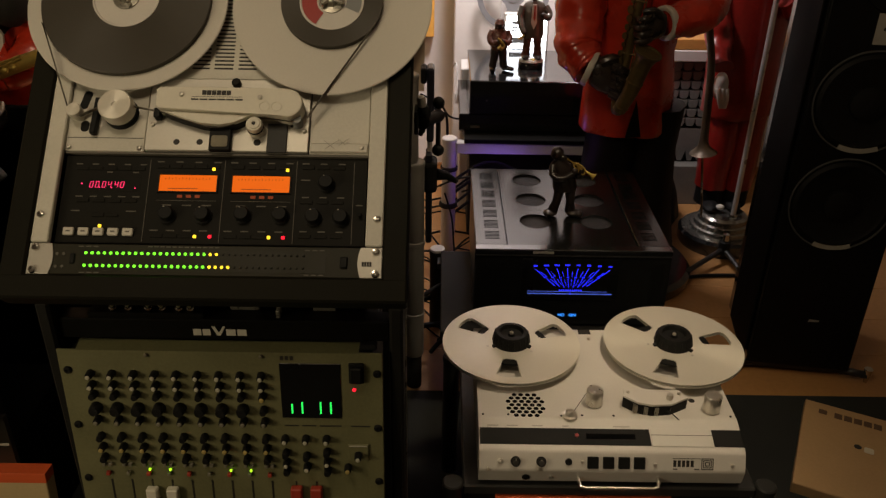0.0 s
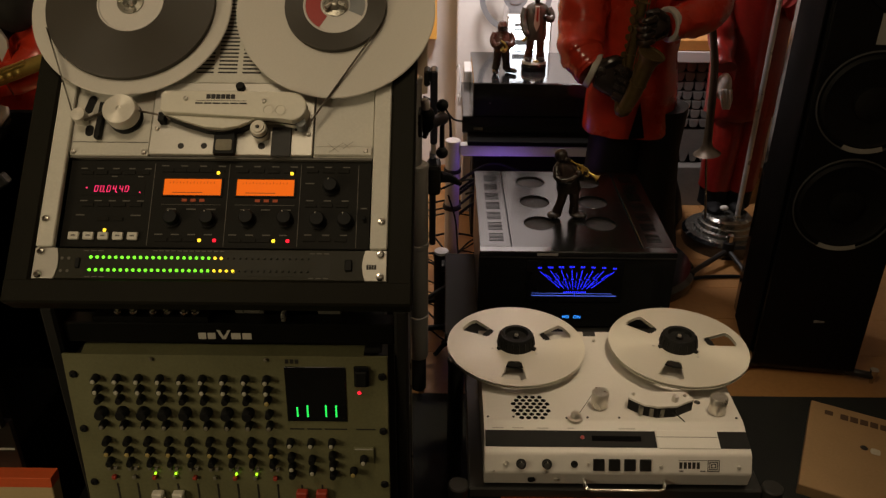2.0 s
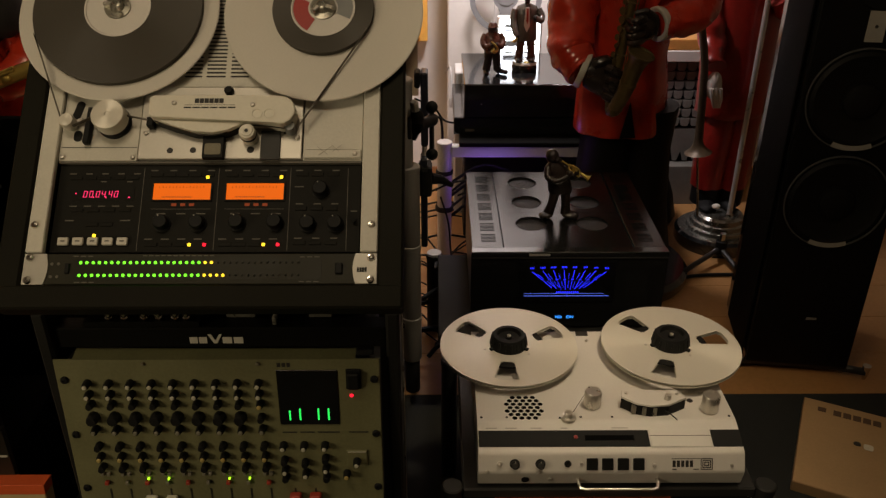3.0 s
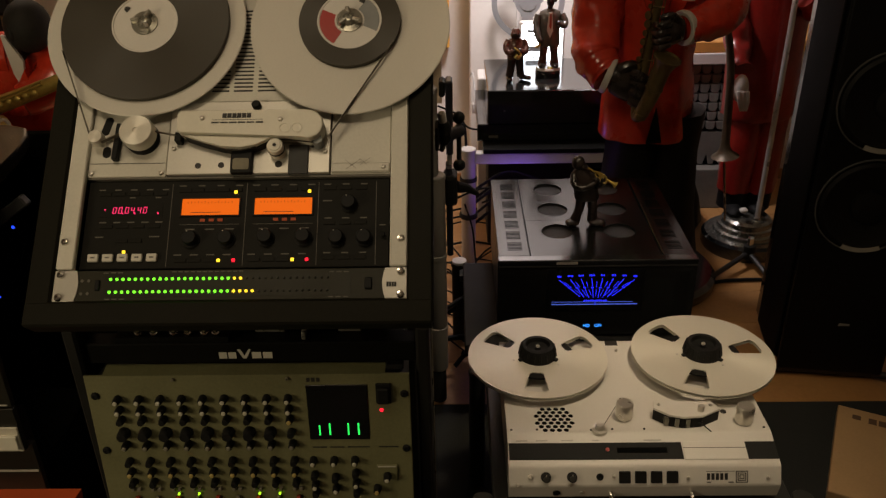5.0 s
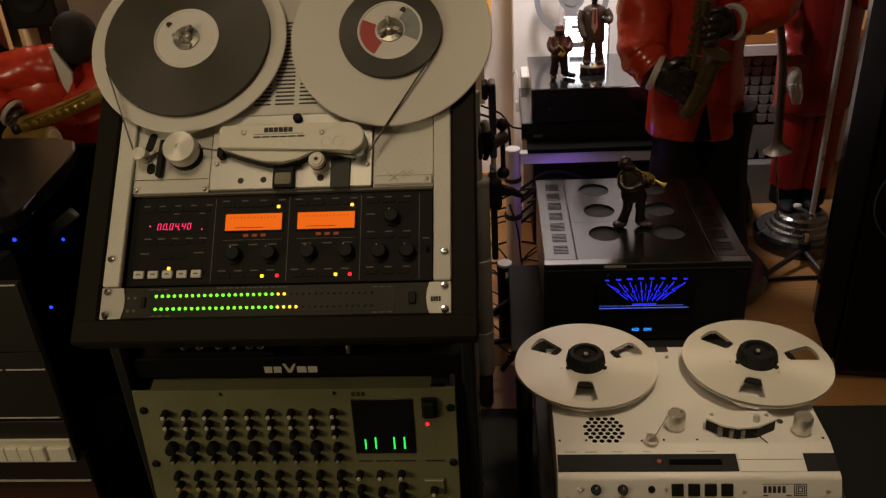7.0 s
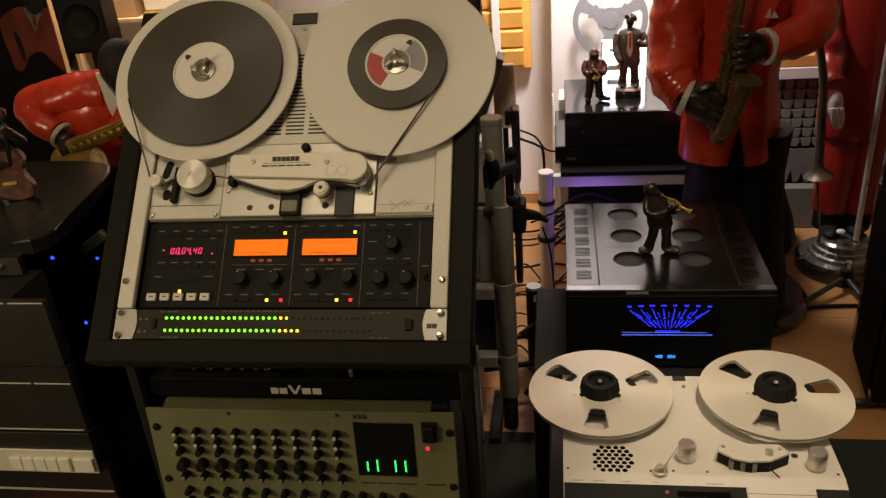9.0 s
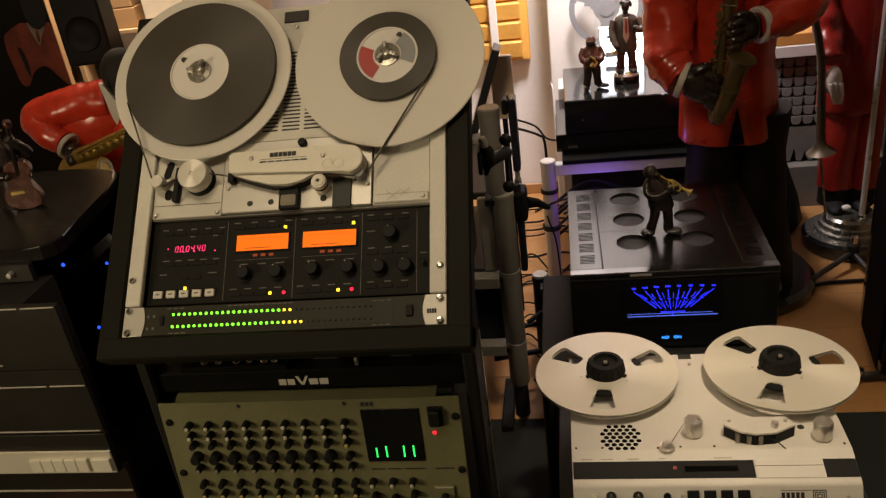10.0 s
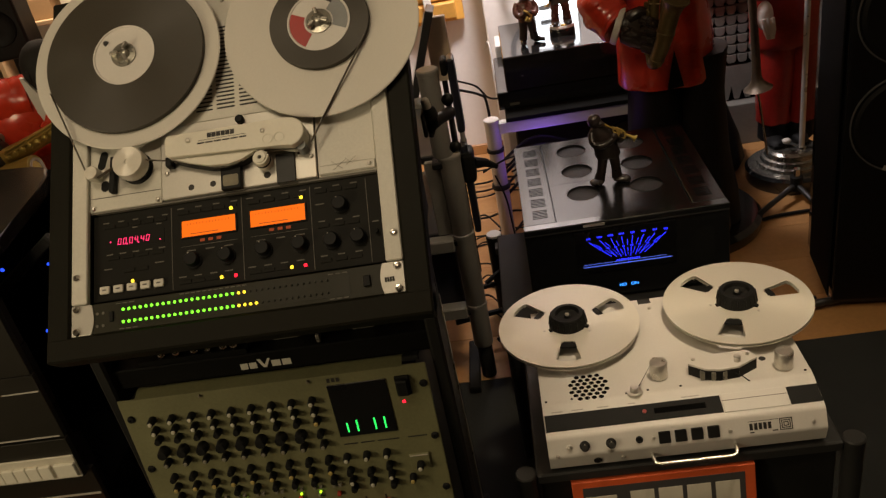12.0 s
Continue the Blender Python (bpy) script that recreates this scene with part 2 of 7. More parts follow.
def solid(name, bm, mats, label, category, group="", kind="", m=None):
    ob = new(name, mesh_of(name, bm, mats))
    if m is not None:
        ob.matrix_basis = m
    return tagged(ob, label, category, group, kind)


def letters(bm, x0, x1, y0, y1, n, z, gap=0.22, m=None, h=0.0006):
    """A word drawn as n plain blocks."""
    w = (x1 - x0) / n
    for k in range(n):
        box(bm, (x0 + k * w + w * gap / 2, y0, z), (x0 + (k + 1) * w - w * gap / 2, y1, z + h), m=m)
    return bm


def rounded(x0, x1, y0, y1, r, n=5):
    pts = []
    for cx, cy, a in ((x1 - r, y1 - r, 0), (x0 + r, y1 - r, 90), (x0 + r, y0 + r, 180), (x1 - r, y0 + r, 270)):
        pts += [(cx + r * math.cos(radians(a + 90 * k / n)), cy + r * math.sin(radians(a + 90 * k / n))) for k in range(n + 1)]
    return pts


def screw_mesh(name, r=0.0055, mats=None):
    bm = bm_()
    lathe(bm, [(0, -0.003), (r, -0.003), (r * 1.0, 0.001), (r * 0.8, 0.0028), (r * 0.35, 0.0032), (r * 0.3, 0.0018), (0, 0.0018)], seg=16)
    return mesh_of(name, bm, mats or CHROME)


SCREW = screw_mesh("screw")
SCREW_S = screw_mesh("small_screw", 0.0035, STEEL)
SCREW_D = screw_mesh("dull_screw", 0.0030, OLIVEG)
SCREW_B = screw_mesh("dark_screw", 0.0062, KNOBB)


def led_mesh(name, m, r=0.0022):
    return mesh_of(name, lathe(bm_(), [(0, -0.002), (r, -0.002), (r, 0.0006), (r * 0.7, 0.0018), (0, 0.0022)], seg=12), m)


def T(x, y, z=0.0):
    return Matrix.Translation((x, y, z))


# ---- room ----
def room():
    bm = box(bm_(), (-3.0, -3.2, -0.08), (3.6, 2.7, -0.012))
    floor = solid("floor", bm, FLOORW, "honey coloured wooden laminate floor", "floor", kind="structure")
    rng = random.Random(4)
    meshes = []
    for k in range(6):
        meshes.append(mesh_of("plank", box(bm_(), (0.0006, 0.0006, -0.012), (1.1994, 0.1914, 0.0), 0.0008), FLOORW))
    for j in range(12):
        y = 0.40 + 0.192 * j
        off = rng.random() * 1.2
        for i in range(-3, 4):
            x = -off + i * 1.2
            if -2.2 < x + 0.6 < 3.0:
                part("plank", rng.choice(meshes), None, floor, at=T(x, y, 0))
    for name, lo, hi, lab in (
        ("wall_north", (-3.0, 2.30, 0), (3.6, 2.42, 2.6), "white plastered back wall"),
        ("wall_south", (-3.0, -3.2, 0), (3.6, -3.08, 2.6), "white plastered wall"),
        ("wall_west", (-3.0, -3.08, 0), (-2.88, 2.30, 2.6), "white plastered side wall"),
        ("wall_east", (3.48, -3.08, 0), (3.6, 2.30, 2.6), "white plastered side wall"),
    ):
        solid(name, box(bm_(), lo, hi), WALLW, lab, "wall", kind="structure")
    solid("ceiling", box(bm_(), (-3.0, -3.2, 2.6), (3.6, 2.42, 2.7)), WALLW, "plain white plastered ceiling", "ceiling", kind="structure")
    solid("baseboard", box(bm_(), (-2.88, 2.285, 0), (3.48, 2.297, 0.045), 0.003), FLOORW, "low wooden skirting along the back wall", "baseboard", kind="structure")
    rug = box(bm_(), (-2.2, -1.9, 0.001), (2.6, 0.775, 0.009), 0.003)
    solid("carpet", rug, MAT_DARK, "black short-pile carpet on the wooden floor", "carpet", kind="structure")


room()


# ---- equipment rack with the sloping tape recorder ----
def equipment_rack():
    rack = thing("equipment_rack", "black rack cabinet with a sloping top holding the recorder", "rack", T(0, 0.2, 0))
    up = Matrix.Translation((0, -0.2, 0)) @ pose(0, 0, 0.85, 45)
    for s in (-1, 1):
        part("frame_side", box(bm_(), (min(s * 0.2425, s * 0.277), -0.072, -0.03), (max(s * 0.2425, s * 0.277), 0.502, 0.008), 0.003, up), BEZEL, rack)
        prof = [(-0.02, 0.80), (0.385, 1.205), (0.385, 1.0), (0.36, 0.752), (0.04, 0.752)]
        m = Matrix.Translation((min(s * 0.230, s * 0.244), -0.2, 0)) @ Matrix(((0, 0, 1, 0), (1, 0, 0, 0), (0, 1, 0, 0), (0, 0, 0, 1)))
        part("upper_side", prism(bm_(), prof, 0, 0.014, m), BLACKM, rack)
        part("upright", box(bm_(), (min(s * 0.2475, s * 0.268), -0.185, 0.03), (max(s * 0.2475, s * 0.268), -0.115, 0.75), 0.004), BLACKM, rack)
        part("edge_trim", box(bm_(), (min(s * 0.2682, s * 0.2700), -0.128, 0.10), (max(s * 0.2682, s * 0.2700), -0.118, 0.745), 0.0005), DARKSTEEL, rack, "thin worn metal edge")
        part("rear_upright", box(bm_(), (min(s * 0.205, s * 0.2290), 0.105, 0.03), (max(s * 0.205, s * 0.2290), 0.144, 0.752), 0.003), BLACKM, rack)
        for y in (-0.13, 0.13):
            bm = cyl(bm_(), (s * 0.235 - 0.012, y, 0.022), (1, 0, 0), 0.022, 0.024, 18)
            part("castor", bm, RUBBER, rack)
    part("frame_bottom", box(bm_(), (-0.277, -0.0725, -0.03), (0.277, -0.0385, 0.009), 0.003, up), BEZEL, rack)
    part("frame_top", box(bm_(), (-0.242, 0.478, -0.03), (0.242, 0.500, -0.0165), 0.003, up), BEZEL, rack)
    part("floor_panel", box(bm_(), (-0.2295, -0.145, 0.755), (0.2295, 0.144, 0.775)), BLACKM, rack)
    part("back_panel", box(bm_(), (-0.2295, 0.145, 0.056), (0.2295, 0.158, 1.13)), BLACKM, rack)
    part("base_panel", box(bm_(), (-0.2425, -0.18, 0.033), (0.2425, 0.100, 0.055)), BLACKM, rack)
    part("base_tail", box(bm_(), (-0.204, 0.1005, 0.033), (0.204, 0.144, 0.0545)), BLACKM, rack)
    bar = part("name_bar", box(bm_(), (-0.247, -0.172, 0.682), (0.247, -0.14, 0.717), 0.002), NAMEBAR, rack, "black bar with silver lettering")
    m = Matrix.Translation((0, -0.1725, 0)) @ pose(0, 0, 0, 90)
    bm = letters(bm_(), -0.047, -0.019, 0.6905, 0.7015, 2, 0, 0.16, m)
    prism(bm, [(-0.018, 0.7065), (-0.0105, 0.6905), (-0.0055, 0.6905), (0.003, 0.7065), (-0.001, 0.7065), (-0.008, 0.695), (-0.013, 0.7065)], 0, 0.0006, m)
    letters(bm, 0.002, 0.035, 0.6905, 0.7015, 2, 0, 0.16, m)
    part("lettering", bm, SILVERPRINT, bar, "silver word drawn in plain shapes")
    part("plug_strip", box(bm_(), (-0.2, -0.1685, 0.7172), (-0.03, -0.1455, 0.726)), NAMEBAR, rack)
    for x, lean in ((-0.165, 0.3), (-0.140, 0.1), (-0.112, 0.25), (-0.088, -0.1), (-0.066, 0.2), (-0.048, 0.05)):
        part("cable_plug", lathe(bm_(), [(0, 0), (0.0062, 0), (0.0062, 0.010), (0.0046, 0.012), (0.0046, 0.022), (0.003, 0.026), (0, 0.026)], Matrix.Translation((x, -0.160, 0.7262)) @ Vector((lean, -0.6, 1)).to_track_quat("Z", "Y").to_matrix().to_4x4(), 14), CHROME, rack, "small chromed plug")
    part("cable_plug", box(bm_(), (0.078, -0.166, 0.7172), (0.085, -0.150, 0.731), 0.002, seg=2), DARKSTEEL, rack, "small chromed plug")
    part("inner_rail", tube(bm_(), [(-0.03, -0.150, 0.734), (0.06, -0.149, 0.734), (0.225, -0.150, 0.734)], 0.0032, 8), STEEL, rack, "thin steel rail in the gap")
    for x0, x1 in ((0.005, 0.050), (0.130, 0.165)):
        part("inner_bracket", box(bm_(), (x0, -0.1445, 0.7172), (x1, -0.1395, 0.734), 0.0015), DARKSTEEL, rack, "bare metal bracket in the gap")
    return rack


equipment_rack()


def tape_recorder():
    rec = thing("tape_recorder", "cream metal reel-to-reel tape recorder set in the sloping rack", "tape recorder", pose(0, 0, 0.85, 45))
    for s in (-1, 1):
        rail = part("side_rail", box(bm_(), (min(s * 0.2175, s * 0.2415), 0.0078, -0.004), (max(s * 0.2175, s * 0.2415), 0.499, 0.006), 0.0015), PANEL, rec, "cream painted side rail")
        for v in (0.047, 0.30, 0.475):
            part("screw", SCREW, None, rail, at=T(s * 0.2326, v, 0.006))
    part("chassis", box(bm_(), (-0.217, 0.008, -0.03), (0.217, 0.4775, -0.016)), BLACKM, rec)
    deck = part("deck_plate", box(bm_(), (-0.217, 0.262, -0.006), (0.217, 0.499, 0.0), 0.001), PANEL, rec, "cream painted deck plate")
    for x0, x1, v0, n in ((-0.016, 0.0125, 0.278, 22), (-0.048, -0.022, 0.278, 9), (0.0195, 0.047, 0.278, 7)):
        me = mesh_of("vent_slot", prism(bm_(), rounded(x0, x1, 0, 0.0027, 0.0012, 2), -0.0004, 0.0003), INK)
        for k in range(n):
            part("vent_slot", me, None, deck, at=T(0, v0 + k * 0.0064))
    part("name_plate", box(bm_(), (-0.022, 0.469, 0.0), (0.018, 0.489, 0.0025), 0.0006), INK, deck)
    part("screw", SCREW_S, None, deck, at=T(-0.001, 0.4605, 0.001))
    lp = part("left_plate", box(bm_(), (-0.2165, 0.1455, -0.008), (-0.1045, 0.2605, 0.0), 0.001), PANEL, rec)
    for u, v in ((-0.211, 0.1505), (-0.111, 0.1505)):
        part("screw", SCREW_S, None, lp, at=T(u, v, 0.001))
    part("groove", box(bm_(), (-0.2145, 0.1655, 0.0001), (-0.106, 0.1663, 0.0005)), INK, lp)
    for u, v, half, tilt in ((-0.196, 0.2245, 0.0145, -14), (-0.1925, 0.1835, 0.0085, 0)):
        part("guide_slot", prism(bm_(), rounded(-0.006, 0.006, -half, half, 0.0055), 0.0002, 0.0007, pose(u, v, 0, 0, 0, tilt)), KNOBB, lp)
    hp = part("head_plate", box(bm_(), (-0.103, 0.147, -0.006), (0.130, 0.2605, 0.003), 0.001), GREYPLATE, rec, "bare aluminium plate under the heads")
    for u, v in ((-0.0945, 0.1865), (0.1235, 0.1795)):
        part("screw", SCREW_S, None, hp, at=T(u, v, 0.004))
    for u, v, r in ((-0.058, 0.160, 0.0042), (-0.025, 0.1605, 0.0042), (-0.093, 0.2, 0.002), (0.105, 0.187, 0.002), (0.057, 0.161, 0.0048)):
        part("hole", lathe(bm_(), [(0, 0.0034), (r, 0.0034), (r * 1.1, 0.003)], T(u, v), 14), INK, hp)
    rp = part("right_plate", box(bm_(), (0.1315, 0.1455, -0.008), (0.2165, 0.2605, 0.0), 0.001), PANEL, rec)
    part("ridge", box(bm_(), (0.1325, 0.1475, 0.0), (0.2155, 0.1615, 0.004), 0.0015), PANEL, rp)
    part("screw", SCREW_S, None, rp, at=T(0.2065, 0.1545, 0.0035))
    bm = bm_()
    box(bm, (-0.012, -0.0003, 0), (0.012, 0.0003, 0.0004), m=pose(0.164, 0.159, 0.0042, 0, 0, 36))
    box(bm, (-0.010, -0.0003, 0), (0.010, 0.0003, 0.0004), m=pose(0.160, 0.159, 0.0044, 0, 0, 140))
    box(bm, (-0.009, -0.0003, 0), (0.009, 0.0003, 0.0004), m=pose(0.181, 0.163, 0.0042, 0, 0, 38))
    box(bm, (-0.007, -0.0003, 0), (0.007, 0.0003, 0.0004), m=pose(0.178, 0.163, 0.0044, 0, 0, 138))
    part("pencil_mark", bm, PENCIL, rp)
    # head cover: a wide shallow hood with a rounded right end
    pts = [(-0.078, 0.1985), (-0.083, 0.203), (-0.084, 0.228), (-0.079, 0.2325), (0.094, 0.2315)]
    pts += [(0.101 + 0.0225 * math.cos(radians(a)), 0.2095 + 0.0222 * math.sin(radians(a))) for a in range(78, -100, -18)]
    pts += [(0.082, 0.1925)]
    hood = part("head_cover", prism(bm_(), pts, 0.006, 0.033, bev=0.002), CREAM, rec, "pale head cover with a dark word on it")
    bm = letters(bm_(), -0.0195, 0.022, 0.2195, 0.2265, 6, 0.0331, 0.14)
    for k in range(6):
        u = -0.034 + k * 0.0125
        box(bm, (u, 0.2115, 0.0331), (u + 0.0105, 0.2135, 0.0336))
    box(bm, (-0.033, 0.2165, 0.0331), (0.038, 0.2169, 0.0336))
    part("lettering", bm, INK, hood, "dark words drawn as plain blocks")
    for u, v in ((-0.048, 0.2195), (0.063, 0.2165)):
        part("screw", SCREW_S, None, hood, at=T(u, v, 0.0335))
    for u in (0.070, 0.087):
        part("push_dimple", lathe(bm_(), [(0.0075, 0.0329), (0.008, 0.0338), (0.0072, 0.0338), (0.0065, 0.0332), (0, 0.0332)], T(u, 0.203), 18), CREAM, hood)
    lip = [(-0.074, 0.1975), (-0.05, 0.1885), (-0.02, 0.1795), (0.008, 0.1775), (0.028, 0.1815), (0.045, 0.190), (0.052, 0.193)]
    part("head_lip", prism(bm_(), lip[::-1], 0.008, 0.026, bev=0.001), CREAM, rec, "curved pale front of the head block")
    # Black prism stands in for the shadow line below the lip
    part("head_shadow_gap", prism(bm_(), [(x, y - 0.0013) for x, y in lip][::-1], 0.004, 0.018), KNOBB, rec, "black strip drawn for the shadow under the head block")
    bm = tube(bm_(), curve_pts([(-0.08, 0.199, 0.02), (-0.05, 0.188, 0.02), (-0.01, 0.1765, 0.02), (0.02, 0.1785, 0.02), (0.05, 0.1915, 0.02), (0.12, 0.185, 0.02)]), 0.0009, 6)
    part("tape_run", bm, TAPE, rec)
    tri = part("head_window", box(bm_(), (-0.009, 0.1445, 0.003), (0.021, 0.178, 0.0135), 0.001), KNOBB, rec)
    part("cover_label", prism(bm_(), rounded(-0.0055, 0.0175, 0.149, 0.166, 0.003), 0.0136, 0.0145), OLIVEG, tri, "worn olive grey label")
    part("tape_strip", box(bm_(), (0.0715, 0.1445, 0.003), (0.0995, 0.189, 0.0065), 0.0006), GREYTAPE, rec, "strip of dark adhesive tape")
    bm = lathe(bm_(), [(0, 0), (0.011, 0), (0.0118, 0.001), (0.0118, 0.022), (0.0105, 0.0245), (0.0085, 0.0245), (0.008, 0.0265), (0.0035, 0.0265), (0.003, 0.0255), (0, 0.0255)], T(0.056, 0.1785, 0.004), 28)
    pinch = part("pinch_roller", bm, CREAM, rec)
    part("roller_dot", lathe(bm_(), [(0, 0.0004), (0.0022, 0.0004), (0.0026, 0)], T(0.056, 0.1785, 0.0306), 12), INK, pinch)
    part("roller_groove", lathe(bm_(), [(0.0118, 0), (0.0122, 0.0005), (0.0122, 0.004), (0.0118, 0.0045)], T(0.056, 0.1785, 0.016), 28), KNOBB, pinch)
    bm = lathe(bm_(), [(0, 0), (0.0245, 0), (0.0245, 0.004), (0.0225, 0.005), (0.0225, 0.013)], T(-0.1415, 0.2035), 36)
    cap = part("idler_base", bm, KNOBB, rec)
    part("idler_cap", lathe(bm_(), [(0.0235, 0.012), (0.024, 0.014), (0.024, 0.030), (0.0225, 0.0325), (0.004, 0.0325), (0.0035, 0.0315), (0, 0.0315)], seg=40), SPUN, cap, "pale turned idler wheel", at=T(-0.1415, 0.2035))
    part("tension_roller", lathe(bm_(), [(0, 0), (0.0075, 0), (0.0075, 0.008), (0.0105, 0.009), (0.0105, 0.024), (0.0095, 0.026), (0, 0.026)], seg=26), SPUN, rec, "pale tape tension roller", at=T(-0.2015, 0.198))
    part("tension_arm", box(bm_(), (-0.2, 0.196, 0.007), (-0.182, 0.201, 0.011), 0.001, Matrix.Translation((-0.2, 0.198, 0)) @ pose(0, 0, 0, 0, 0, 28) @ Matrix.Translation((0.2, -0.198, 0))), STEEL, rec)
    part("lift_lever", box(bm_(), (-0.0042, -0.028, 0), (0.0042, 0.028, 0.012), 0.0018, pose(-0.1755, 0.196, 0.001, 0, 0, -3), seg=2), KNOBB, rec)
    part("guide_post", lathe(bm_(), [(0, 0), (0.0075, 0), (0.0075, 0.02), (0.006, 0.0185), (0, 0.0185)], T(0.114, 0.190, 0.003), 20), GREYLABEL, rec)
    part("left_guide", box(bm_(), (-0.0905, 0.192, 0.003), (-0.081, 0.206, 0.018), 0.001), KNOBB, rec)
    part("deck_knob", lathe(bm_(), [(0, 0), (0.0062, 0), (0.0066, 0.002), (0.0066, 0.010), (0.005, 0.012), (0, 0.0115)], T(0.021, 0.2525), 22), KNOBB, rec)
    bm = bm_()
    for u, v in ((-0.035, 0.258), (-0.006, 0.258), (-0.035, 0.25), (-0.006, 0.25)):
        box(bm, (u - 0.009, v - 0.0008, 0.0001), (u + 0.009, v + 0.0008, 0.0006))
    part("deck_print", bm, PRINTDIM, rec)

    # dark control panel
    cp = part("control_panel", box(bm_(), (-0.2155, 0.0105, -0.016), (0.2155, 0.1425, -0.008), 0.001), CTRL, rec, "dark grey control panel")
    part("panel_ledge", box(bm_(), (-0.2155, 0.1425, -0.016), (0.2155, 0.1452, -0.002)), PRINTDIM, rec)
    W = -0.0078
    for u in (-0.0945, 0.012, 0.1145, 0.1965):
        part("divider", box(bm_(), (u - 0.0004, 0.0135, W - 0.0005), (u + 0.0004, 0.137, W + 0.0004)), PRINTDIM, cp)
    dp = part("counter_window", box(bm_(), (-0.196, 0.0875, W - 0.001), (-0.106, 0.1095, W + 0.0004)), CTRL, cp)
    seg7 = {"0": "abcdef", "4": "fgbc", "1": "bc"}
    bm = bm_()
    for k, ch in enumerate("000440"):
        x, y, w, h, th = -0.1775 + k * 0.0081 + (k // 2) * 0.0014, 0.0928, 0.0048, 0.0092, 0.0006
        sh = Matrix(((1, 0.12, 0, x), (0, 1, 0, y), (0, 0, 1, W + 0.0005), (0, 0, 0, 1)))
        bars = {"a": (0, w, h - th, h), "d": (0, w, 0, th), "g": (0, w, h / 2 - th / 2, h / 2 + th / 2), "b": (w - th, w, h / 2, h), "c": (w - th, w, 0, h / 2), "f": (0, th, h / 2, h), "e": (0, th, 0, h / 2)}
        for c in seg7[ch]:
            a = bars[c]
            box(bm, (a[0], a[2], 0), (a[1], a[3], 0.0004), m=sh)
        if k in (1, 3):
            box(bm, (w + 0.001, -0.001, 0), (w + 0.0022, 0.001, 0.0004), m=sh)
    for u, v in ((-0.1885, 0.0985), (-0.1125, 0.0925)):
        lathe(bm, [(0, 0.0004), (0.0011, 0.0004), (0.0011, 0)], T(u, v, W + 0.0005), 8)
    part("counter_digits", bm, REDGLOW, dp, "glowing red counter digits")
    for u0 in (-0.079, 0.0245):
        mt = part("level_meter", box(bm_(), (u0, 0.0885, W - 0.001), (u0 + 0.0815, 0.1135, W + 0.0006)), ORANGE, cp, "glowing orange level meter")
        bm = bm_()
        for lo, hi in (((u0 - 0.002, 0.1135), (u0 + 0.0835, 0.1152)), ((u0 - 0.002, 0.0868), (u0 + 0.0835, 0.0885)), ((u0 - 0.002, 0.0885), (u0, 0.1135)), ((u0 + 0.0815, 0.0885), (u0 + 0.0835, 0.1135))):
            box(bm, (*lo, W), (*hi, W + 0.0022))
        part("meter_frame", bm, KNOBB, mt)
        bm = bm_()
        for k in range(14):
            u = u0 + 0.008 + k * 0.0048
            box(bm, (u, 0.1065, W + 0.0008), (u + 0.0012, 0.1085 + 0.001 * (k % 2), W + 0.0012))
        part("meter_scale", bm, ORANGEMARK, mt)
        part("needle", box(bm_(), (u0 + 0.013, 0.0925, W + 0.0008), (u0 + 0.055, 0.0932, W + 0.0013)), NEEDLE, mt)
        bm = bm_()
        for k in range(3):
            u = u0 + 0.027 + k * 0.0125
            box(bm, (u, 0.0795, W), (u + 0.007, 0.0835, W + 0.0006))
        part("meter_marks", bm, ORANGEDIM, mt)
    for u, v, m in ((-0.0035, 0.123, YELLED), (0.1015, 0.123, YELLED), (-0.0215, 0.022, YELLED), (0.0815, 0.022, YELLED), (-0.0005, 0.022, REDLED), (0.1015, 0.022, REDLED), (-0.155, 0.0355, YELLED)):
        part("indicator_lamp", box(bm_(), (u - 0.0024, v - 0.0024, W), (u + 0.0024, v + 0.0024, W + 0.0020), 0.0008), m, cp, "lit indicator lamp")
    for k in range(5):
        u = -0.1962 + k * 0.0205
        b = part("transport_button", box(bm_(), (u - 0.0074, 0.0210, W), (u + 0.0074, 0.0320, W + 0.005), 0.001), PANEL, cp, "cream push button")
        part("button_print", box(bm_(), (u - 0.003, 0.0255, W + 0.005), (u + 0.003, 0.0275, W + 0.0055)), PRINTDIM, b)
    kn = bm_()
    lathe(kn, [(0, 0), (0.0125, 0), (0.0125, 0.002), (0.0108, 0.003), (0.0102, 0.013), (0.009, 0.0145), (0, 0.0145)], seg=24)
    knob_me = mesh_of("rotary_knob", kn, KNOBB)
    dot_me = mesh_of("knob_dot", lathe(bm_(), [(0.0009, 0), (0.0009, 0.0005), (0, 0.0005)], seg=8), PRINTW)
    for u, v in ((-0.062, 0.053), (-0.012, 0.053), (0.043, 0.054), (0.096, 0.054), (0.158, 0.103), (0.142, 0.052), (0.1805, 0.052)):
        k = part("rotary_knob", knob_me, None, cp, at=T(u, v, W))
        part("knob_dot", dot_me, None, k, at=T(-0.0025, 0.0078, 0.0146))
    part("toggle_switch", cyl(bm_(), (0.207, 0.058, W), (0, -0.3, 1), 0.003, 0.010, 12), KNOBB, cp)
    bm, bm2 = bm_(), bm_()
